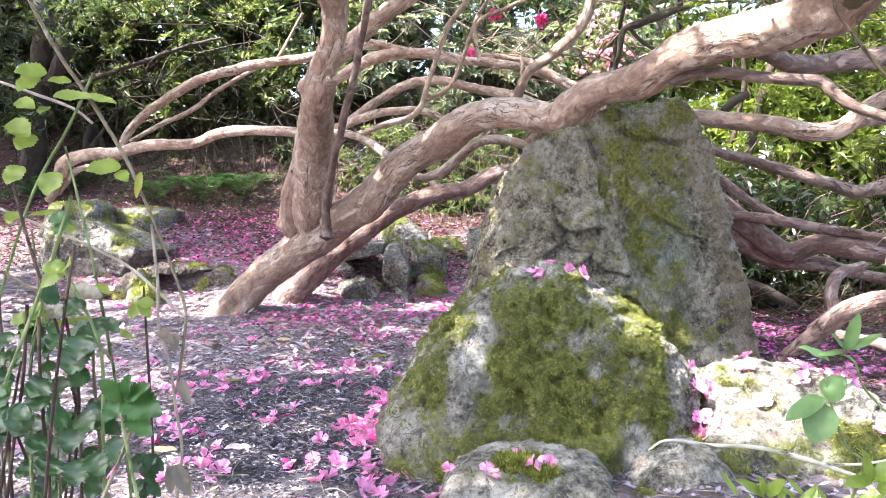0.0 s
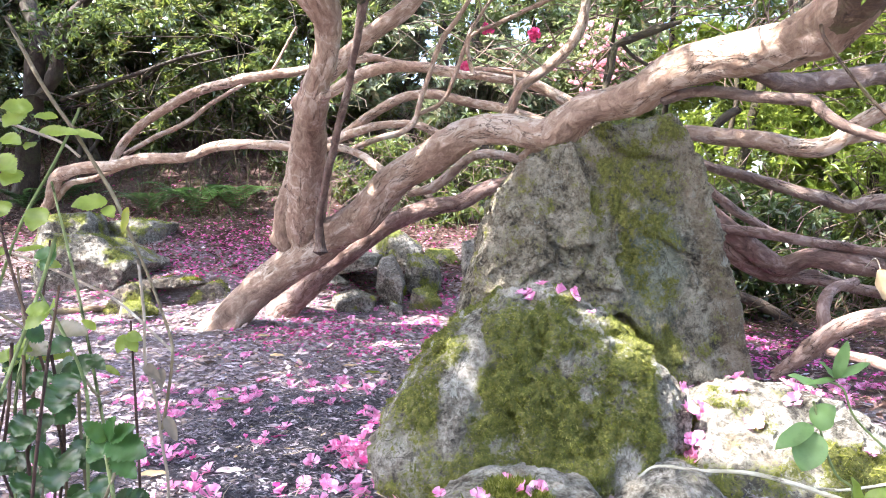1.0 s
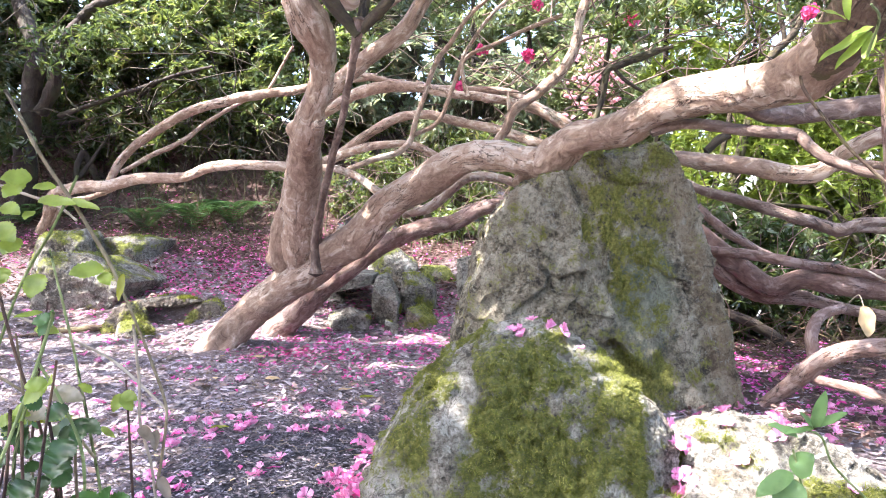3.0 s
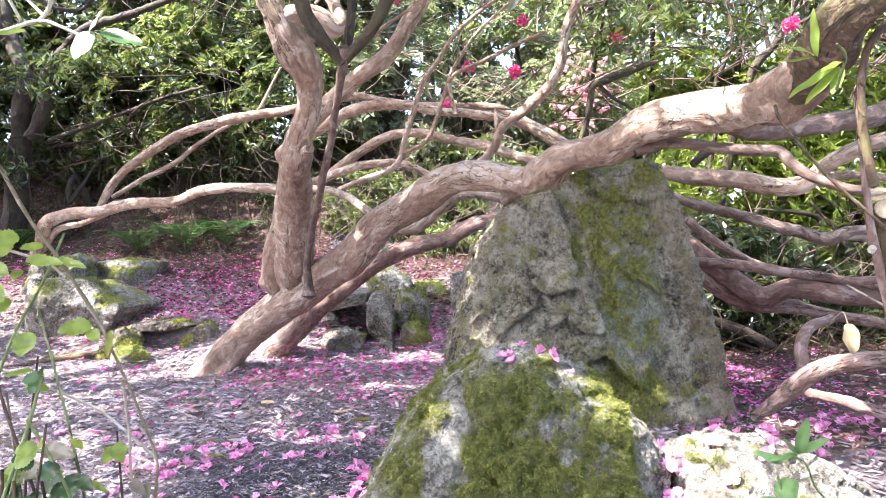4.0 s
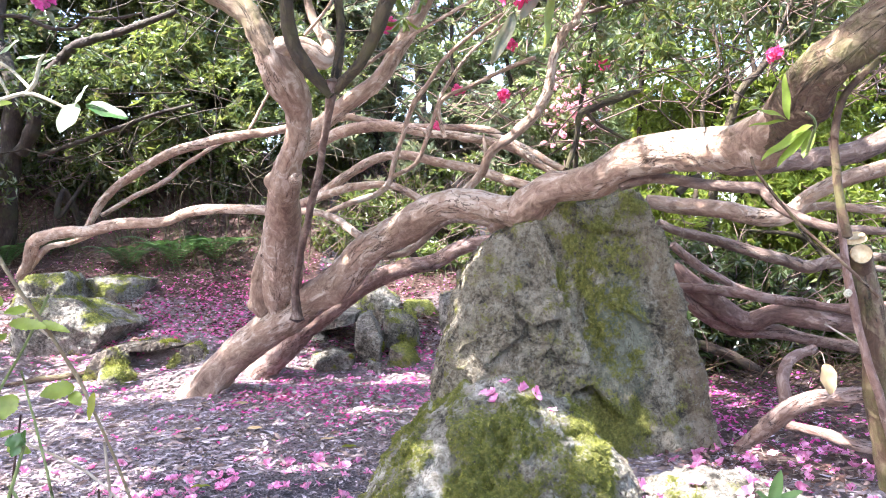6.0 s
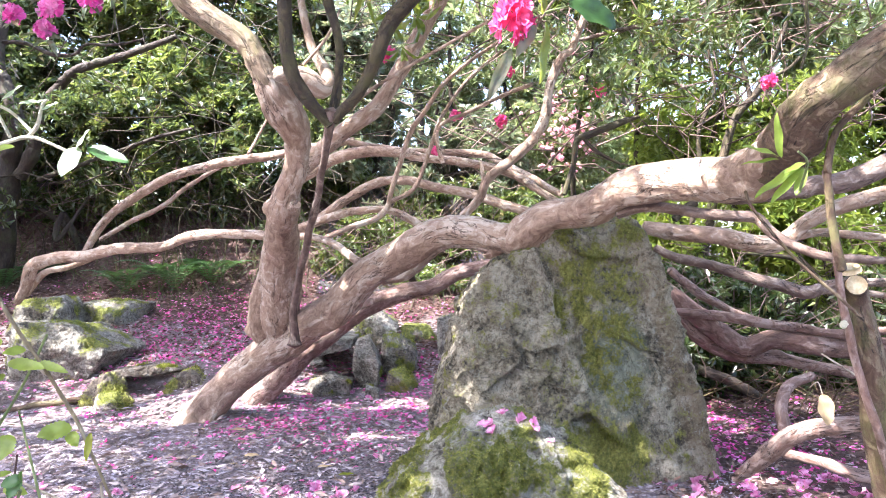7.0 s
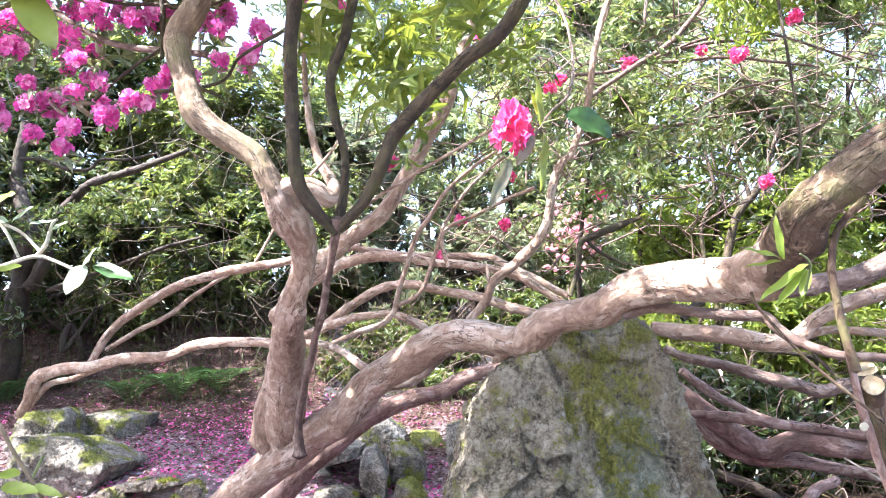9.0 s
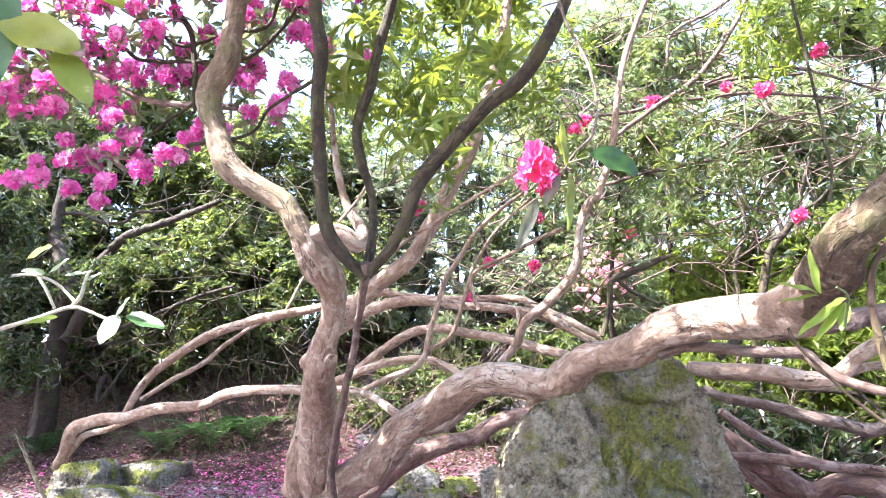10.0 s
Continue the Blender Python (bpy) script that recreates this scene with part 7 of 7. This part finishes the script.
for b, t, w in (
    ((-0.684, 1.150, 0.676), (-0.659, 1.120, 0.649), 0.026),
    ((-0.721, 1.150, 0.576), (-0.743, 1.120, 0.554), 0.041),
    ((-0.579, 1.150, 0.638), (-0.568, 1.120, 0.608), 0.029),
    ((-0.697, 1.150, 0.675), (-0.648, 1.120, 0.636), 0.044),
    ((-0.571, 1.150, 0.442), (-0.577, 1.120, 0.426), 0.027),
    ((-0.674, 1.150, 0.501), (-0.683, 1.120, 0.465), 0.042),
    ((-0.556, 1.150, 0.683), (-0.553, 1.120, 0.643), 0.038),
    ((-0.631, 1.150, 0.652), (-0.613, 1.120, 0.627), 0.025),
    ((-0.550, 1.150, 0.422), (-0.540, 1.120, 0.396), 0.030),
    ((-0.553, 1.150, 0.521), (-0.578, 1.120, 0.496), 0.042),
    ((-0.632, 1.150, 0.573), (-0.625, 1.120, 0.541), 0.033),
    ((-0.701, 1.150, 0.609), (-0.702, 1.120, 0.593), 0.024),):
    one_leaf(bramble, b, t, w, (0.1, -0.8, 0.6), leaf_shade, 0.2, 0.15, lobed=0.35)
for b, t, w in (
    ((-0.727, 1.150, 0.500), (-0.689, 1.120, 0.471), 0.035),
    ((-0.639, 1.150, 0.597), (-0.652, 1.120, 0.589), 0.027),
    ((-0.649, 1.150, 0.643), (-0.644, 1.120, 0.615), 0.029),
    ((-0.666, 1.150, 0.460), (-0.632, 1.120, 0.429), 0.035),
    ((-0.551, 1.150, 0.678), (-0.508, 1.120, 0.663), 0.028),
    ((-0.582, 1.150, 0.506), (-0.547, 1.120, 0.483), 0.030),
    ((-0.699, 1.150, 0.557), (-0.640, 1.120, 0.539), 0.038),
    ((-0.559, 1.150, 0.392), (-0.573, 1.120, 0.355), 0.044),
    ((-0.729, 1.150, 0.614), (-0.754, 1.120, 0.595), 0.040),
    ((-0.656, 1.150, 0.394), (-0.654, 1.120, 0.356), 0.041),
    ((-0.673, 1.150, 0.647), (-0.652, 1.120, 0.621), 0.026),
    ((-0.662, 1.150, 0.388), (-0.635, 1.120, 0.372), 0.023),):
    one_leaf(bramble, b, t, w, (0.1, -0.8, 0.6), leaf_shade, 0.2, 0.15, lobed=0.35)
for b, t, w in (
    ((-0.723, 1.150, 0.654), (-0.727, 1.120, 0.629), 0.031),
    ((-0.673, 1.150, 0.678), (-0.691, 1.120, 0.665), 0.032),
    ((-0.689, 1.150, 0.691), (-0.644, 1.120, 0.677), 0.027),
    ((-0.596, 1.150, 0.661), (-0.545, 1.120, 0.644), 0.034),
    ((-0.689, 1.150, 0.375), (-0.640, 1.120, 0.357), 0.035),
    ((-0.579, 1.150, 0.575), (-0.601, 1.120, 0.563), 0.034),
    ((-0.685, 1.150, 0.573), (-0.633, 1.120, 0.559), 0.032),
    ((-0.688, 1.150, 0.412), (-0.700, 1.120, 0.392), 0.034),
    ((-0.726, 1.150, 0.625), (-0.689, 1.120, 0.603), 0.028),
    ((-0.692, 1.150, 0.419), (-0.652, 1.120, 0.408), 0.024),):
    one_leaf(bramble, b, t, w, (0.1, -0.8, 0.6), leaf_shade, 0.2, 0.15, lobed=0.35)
for b, t, w in (
    ((-0.671, 1.200, 1.132), (-0.715, 1.170, 1.132), 0.043),
    ((-0.687, 1.200, 1.127), (-0.711, 1.170, 1.096), 0.043),
    ((-0.625, 1.200, 1.116), (-0.653, 1.170, 1.114), 0.023),
    ((-0.661, 1.200, 1.090), (-0.575, 1.170, 1.086), 0.028),
    ((-0.602, 1.200, 1.090), (-0.529, 1.170, 1.076), 0.019),
    ((-0.535, 1.200, 0.959), (-0.589, 1.170, 0.953), 0.040),
    ((-0.541, 1.200, 0.949), (-0.511, 1.170, 0.932), 0.026),
    ((-0.731, 1.200, 1.080), (-0.681, 1.170, 1.066), 0.032),
    ((-0.672, 1.200, 1.069), (-0.670, 1.170, 1.055), 0.023),
    ((-0.743, 1.200, 1.043), (-0.692, 1.170, 1.014), 0.043),
    ((-0.700, 1.200, 1.017), (-0.714, 1.170, 0.989), 0.047),
    ((-0.659, 1.200, 0.948), (-0.664, 1.170, 0.906), 0.047),):
    one_leaf(bramble, b, t, w, (0.1, -0.8, 0.6), leaf_fresh, 0.2, 0.15, lobed=0.25)
for b, t, w in (
    ((-0.656, 1.200, 0.874), (-0.696, 1.170, 0.870), 0.013),
    ((-0.672, 1.200, 0.844), (-0.612, 1.170, 0.842), 0.026),
    ((-0.724, 1.200, 0.959), (-0.737, 1.170, 0.926), 0.043),
    ((-0.737, 1.200, 0.874), (-0.734, 1.170, 0.854), 0.032),
    ((-0.562, 1.200, 0.720), (-0.572, 1.170, 0.740), 0.019),
    ((-0.601, 1.200, 0.671), (-0.643, 1.170, 0.671), 0.013),
    ((-0.547, 1.200, 0.650), (-0.506, 1.170, 0.641), 0.013),):
    one_leaf(bramble, b, t, w, (0.1, -0.8, 0.6), leaf_fresh, 0.2, 0.15, lobed=0.25)
for b, t, w in (
    ((-0.614, 1.150, 0.732), (-0.541, 1.120, 0.728), 0.037),
    ((-0.667, 1.150, 0.695), (-0.598, 1.120, 0.695), 0.035),):
    one_leaf(bramble, b, t, w, (0.1, -0.8, 0.6), leaf_blue, 0.2, 0.2, lobed=0.25)
for b, t, w in (
    ((-0.634, 1.200, 0.663), (-0.659, 1.170, 0.670), 0.011),
    ((-0.498, 1.200, 0.949), (-0.495, 1.170, 0.901), 0.015),):
    one_leaf(bramble, b, t, w, (0.1, -0.8, 0.6), leaf_old, 0.2, 0.15, lobed=0.2)
for b, t, w in (
    ((-0.471, 1.200, 0.651), (-0.432, 1.170, 0.634), 0.021),
    ((-0.439, 1.200, 0.646), (-0.429, 1.170, 0.617), 0.019),
    ((-0.432, 1.200, 0.554), (-0.402, 1.170, 0.520), 0.021),
    ((-0.443, 1.200, 0.391), (-0.410, 1.170, 0.349), 0.028),
    ((-0.448, 1.200, 0.391), (-0.442, 1.170, 0.348), 0.023),
    ((-0.432, 1.200, 0.385), (-0.405, 1.170, 0.344), 0.023),):
    one_leaf(bramble, b, t, w, (0.1, -0.8, 0.6), leaf_grey, 0.6, 0.3, lobed=0)

# the thicket of bramble canes at the path's edge, each with leaves in threes
rc = random.Random(31)
for i in range(15):
    x, y = rc.uniform(-0.86, -0.50), rc.uniform(1.02, 1.35)
    top, bend = rc.uniform(0.45, 1.0), rc.uniform(-0.16, 0.12)
    cane = [(x, y, 0.0, 0.0035), (x + bend * 0.2, y, top * 0.4, 0.003), (x + bend * 0.6, y - 0.02, top * 0.75, 0.0028), (x + bend, y - 0.04, top, 0.002)]
    limb("stem", bramble, rc.choice((stem_dark, stem_brown, stem_dark, stem_green)), cane, sides=6)
    for k in range(rc.randint(3, 6)):
        u = rc.uniform(0.35, 1.0)
        bx, by, bz = x + bend * u, y - 0.04 * u - 0.02, top * u
        a, l = rc.uniform(0, 6.28), rc.uniform(0.022, 0.044)
        # low leaves mostly take the shaded copy, high ones the lighter greens
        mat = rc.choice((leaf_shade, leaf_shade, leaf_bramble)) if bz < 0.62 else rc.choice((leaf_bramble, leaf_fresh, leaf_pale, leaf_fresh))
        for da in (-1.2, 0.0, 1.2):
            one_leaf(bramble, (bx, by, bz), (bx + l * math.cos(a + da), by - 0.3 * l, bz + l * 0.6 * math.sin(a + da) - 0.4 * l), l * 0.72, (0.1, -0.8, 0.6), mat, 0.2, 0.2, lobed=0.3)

rb = random.Random(12)
weed = thing("low_weed", (0.95, 1.75, 0.1), "low green weed among the boulders", "plant")
for i in range(16):
    a = rb.uniform(0, 6.28)
    x, y = 1.02 + rb.uniform(-0.18, 0.2), 1.75 + rb.uniform(-0.05, 0.1)
    one_leaf(weed, (x, y, 0.1), (x + 0.045 * math.cos(a), y + 0.03 * math.sin(a), 0.12 + rb.uniform(0, 0.05)), 0.02, (0, -0.4, 1), leaf_fresh, 0.2, 0.3)

dry = thing("dry_leaf", (1.6, 2.4, 0.69), "large dry buff leaf caught on a root", "leaf")
one_leaf(dry, (1.60, 2.43, 0.75), (1.605, 2.40, 0.64), 0.07, (0.2, -1, 0.1), leaf_buff, 0.15, 0.1, "blade")
limb("stalk", dry, stem_dry, [(1.60, 2.43, 0.745, 0.002), (1.62, 2.5, 0.78, 0.002), (1.65, 2.62, 0.74, 0.002)], sides=6)

# ---- what lies on the ground ----
def scatter(rng, n, x0, x1, y0, y1):
    return np.stack([rng.uniform(x0, x1, n), rng.uniform(y0, y1, n)], axis=1)


def litter(name, label, rng, xy, length, width, mat, lift=0.012, flat=0.25):
    N = len(xy)
    z = np.array([height(x, y) for x, y in xy]) + rng.uniform(0.001, lift, N)
    a = rng.uniform(0, 6.28, N)
    way = np.stack([np.cos(a), np.sin(a), rng.normal(0, flat * 0.5, N)], axis=1)
    up = np.stack([rng.normal(0, flat, N), rng.normal(0, flat, N), np.ones(N)], axis=1)
    v, f = blades(np.column_stack([xy, z]), way, up, length * rng.uniform(0.4, 1.2, N), width * rng.uniform(0.5, 1.2, N), rng.choice([-0.2, 0.25]), 0.08)
    return tagged(new(name, mesh_of(name, v, f, mat, False)), label, "leaf litter", "", "stuff")


rng = np.random.default_rng(60)
xy = scatter(rng, 52000, -4.5, 3.4, 1.7, 8.0)
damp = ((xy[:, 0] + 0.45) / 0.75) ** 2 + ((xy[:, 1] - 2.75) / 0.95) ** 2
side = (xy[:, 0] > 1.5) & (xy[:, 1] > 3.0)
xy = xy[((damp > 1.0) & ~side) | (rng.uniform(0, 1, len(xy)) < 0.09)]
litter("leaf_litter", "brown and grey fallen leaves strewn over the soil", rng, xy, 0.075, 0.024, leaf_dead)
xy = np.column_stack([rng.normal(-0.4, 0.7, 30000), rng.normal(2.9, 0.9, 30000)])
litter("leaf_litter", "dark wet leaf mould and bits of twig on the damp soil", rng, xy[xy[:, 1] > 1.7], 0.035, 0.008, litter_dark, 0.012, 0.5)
xy = scatter(rng, 26000, -3.0, 1.8, 2.2, 5.2)
litter("leaf_litter", "small grey leaf crumbs on the path", rng, xy, 0.032, 0.011, litter_mid, 0.014, 0.5)
xy = scatter(rng, 5500, -4.2, 1.8, 2.2, 7.2)
damp = ((xy[:, 0] + 0.45) / 0.75) ** 2 + ((xy[:, 1] - 2.75) / 0.95) ** 2
litter("leaf_litter", "curled pale brown leaves on the path", rng, xy[(damp > 1.1) & ((xy[:, 0] < 1.4) | (xy[:, 1] < 3.0))], 0.095, 0.03, leaf_curled, 0.03, 0.5)
litter("leaf_litter", "pale dry leaf scraps on the path", rng, scatter(rng, 700, -3.0, 1.6, 2.0, 6.0), 0.06, 0.017, leaf_buff)
litter("leaf_litter", "brown fallen leaves on the bank", rng, scatter(rng, 38000, -7.5, 6.0, 6.6, 12.0), 0.09, 0.028, litter_bank, 0.03, 0.6)
# russet litter in place of the paler leaves, to keep this shaded ground dark
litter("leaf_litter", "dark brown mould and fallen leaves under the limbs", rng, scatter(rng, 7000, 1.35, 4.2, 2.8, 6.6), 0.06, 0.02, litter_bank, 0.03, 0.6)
sticks = thing("scattered_sticks", (-0.8, 4.0, 0.02), "thin broken twigs lying on the soil", "sticks", "", "stuff")
a = np.column_stack([scatter(rng, 1500, -4.0, 2.6, 1.8, 7.5), np.zeros(1500)])
a[:, 2] = [height(x, y) + 0.008 for x, y in a[:, :2]]
t = rng.uniform(0, 6.28, 1500)
l = rng.uniform(0.03, 0.16, 1500)
twigs(sticks, stem_dry, a, a + np.stack([np.cos(t) * l, np.sin(t) * l, rng.uniform(-0.002, 0.012, 1500)], axis=1), 61, 0.0022)

PINK = [(-1.2, 5.3, 0.2, 0.16, 110), (-0.75, 5.7, 0.5, 0.45, 300), (-0.45, 6.3, 0.5, 0.35, 240), (0.0, 6.6, 0.35, 0.4, 160), (0.1, 5.6, 0.3, 0.5, 140), (-0.6, 4.8, 0.5, 0.4, 130), (-1.6, 4.8, 0.9, 0.7, 90), (-0.35, 3.75, 0.3, 0.25, 34), (-1.1, 3.3, 0.22, 0.15, 22), (-1.6, 3.6, 0.4, 0.5, 26), (-0.22, 2.75, 0.10, 0.2, 46), (-0.15, 2.15, 0.2, 0.18, 34),
        (-0.7, 2.6, 0.4, 0.4, 30), (-1.3, 2.3, 0.35, 0.4, 14), (-2.3, 5.7, 0.4, 0.25, 60)]
PINK += [(-2.3, 5.8, 0.4, 0.25, 1), (-3.2, 5.9, 0.6, 0.5, 70), (-1.9, 7.3, 0.7, 0.6, 650), (-2.4, 8.2, 0.9, 0.6, 900), (-1.4, 8.2, 0.5, 0.6, 600), (-3.0, 7.0, 0.5, 0.6, 260), (-2.2, 6.9, 0.7, 0.3, 160), (2.1, 4.9, 0.35, 0.5, 430), (2.3, 4.2, 0.4, 0.4, 190), (2.0, 3.7, 0.3, 0.3, 30), (2.7, 5.6, 0.6, 0.5, 120), (0.2, 8.0, 0.4, 0.5, 90), (-4.2, 8.6, 1.2, 0.8, 420), (-3.6, 7.4, 0.9, 0.7, 200), (2.1, 5.4, 0.5, 0.7, 200)]
xy = np.vstack([np.column_stack([rng.normal(x, sx, n), rng.normal(y, sy, n)]) for x, y, sx, sy, n in PINK])
loose = xy[rng.permutation(len(xy))]
# petals lie in knots where a head has come down, and singly between
knots = loose[: len(loose) // 4]
rep = np.vstack([np.repeat(knots, 6, axis=0) + rng.normal(0, 0.045, (len(knots) * 6, 2)), loose[len(loose) // 4: 2 * len(loose) // 3]])
far = (rep[:, 1] > 6.5) | (rep[:, 0] > 1.6)
litter("fallen_petals", "pink fallen petals strewn on the path", rng, rep[~far], 0.05, 0.036, petal_fallen, 0.022, 0.5)
half = (np.arange(len(rep[far])) % 2 == 0) | (rep[far][:, 0] > 1.6)
litter("fallen_petals", "wilting magenta petals carpeting the bank", rng, rep[far][half], 0.045, 0.03, petal_bank, 0.02, 0.5)
litter("fallen_petals", "lilac-pink petals strewn over the bank", rng, rep[far][~half], 0.05, 0.034, petal_fallen, 0.03, 0.6)

# whole flowers that have dropped, nearest the path
FALLEN = []
for s in range(6):
    v, f = corolla(0.034, 0.022, s + 200, 5, 0.2 * (s % 3))
    FALLEN.append(mesh_of("fallen_flower", v, f, petal_fallen, False))
near = [(p[0], p[1]) for p in loose if 1.9 < p[1] < 6.4 and -3.0 < p[0] < 2.6]
near.sort(key=lambda p: p[1])
rf = random.Random(5)
for x, y in near[:260] + rf.sample(near[260:], min(60, max(0, len(near) - 260))):
    if ((x - 0.40) / 0.6) ** 2 + ((y - 2.56) / 0.42) ** 2 < 1 or ((x - 1.27) / 0.6) ** 2 + ((y - 2.5) / 0.5) ** 2 < 1:
        continue
    ob = tagged(new("fallen_flower", rf.choice(FALLEN)), "fallen hot-pink rhododendron flower on the soil", "flower", "fallen flowers on the path")
    k = rf.uniform(0.7, 1.1)
    ob.matrix_world = Matrix.LocRotScale((x, y, height(x, y) + 0.016), Euler((rf.uniform(-0.7, 0.7), rf.uniform(-0.7, 0.7), rf.uniform(0, 6.28))), (k, k, k))


def on_stone(label, x, y, z, n, spread, seed, mat_mesh=None):
    """Dropped flowers that lie on a stone."""
    r = random.Random(seed)
    dg = bpy.context.evaluated_depsgraph_get()
    for i in range(n):
        px, py = x + r.gauss(0, spread), y + r.gauss(0, spread * 0.7)
        hit, place, nor, _, _, _ = scene.ray_cast(dg, Vector((px, py, z + 0.35)), Vector((0, 0, -1)), distance=0.8)
        if not hit:
            continue
        ob = tagged(new("fallen_flower", r.choice(FALLEN)), label, "flower", "fallen flowers on the stones")
        k = r.uniform(0.6, 1.0)
        ob.matrix_world = Matrix.Translation(place + nor * 0.012) @ nor.to_track_quat("Z", "Y").to_matrix().to_4x4() @ pose(0, 0, 0, r.uniform(-30, 30), r.uniform(-30, 30), r.uniform(0, 360)) @ Matrix.Scale(k, 4)


bpy.context.view_layer.update()
on_stone("pink fallen flower on the mossy boulder", 0.36, 2.5, 0.66, 5, 0.05, 1)
on_stone("pink fallen flower on the mossy boulder", 0.52, 2.5, 0.6, 3, 0.03, 2)
on_stone("pink fallen flower on the sunlit boulder", 1.15, 2.45, 0.3, 14, 0.16, 3)
on_stone("red-pink fallen flowers wedged between boulders", 0.92, 2.3, 0.2, 9, 0.035, 4)
on_stone("pink fallen flower on the low boulder", 0.3, 1.98, 0.14, 5, 0.1, 5)
on_stone("pink fallen flower on the sunlit boulder", 1.6, 2.5, 0.2, 3, 0.12, 6)
for x, y, mat, w in ((-0.4, 4.06, leaf_old, 0.035), (-1.07, 4.45, leaf_buff, 0.05), (-0.55, 4.2, leaf_buff, 0.03), (-1.35, 5.15, leaf_buff, 0.05), (-1.05, 3.35, leaf_old, 0.03), (-0.95, 2.3, leaf_buff, 0.04), (-0.7, 2.35, leaf_dead, 0.04)):
    z = height(x, y) + 0.02
    ob = thing("fallen_leaf", (x, y, z - 0.02), "single pale fallen leaf on the path", "leaf", "fallen leaves on the path")
    one_leaf(ob, (x - 0.045, y, z), (x + 0.045, y + 0.03, z + 0.006), w, (0, -0.2, 1), mat, 0.2, 0.2, "blade")
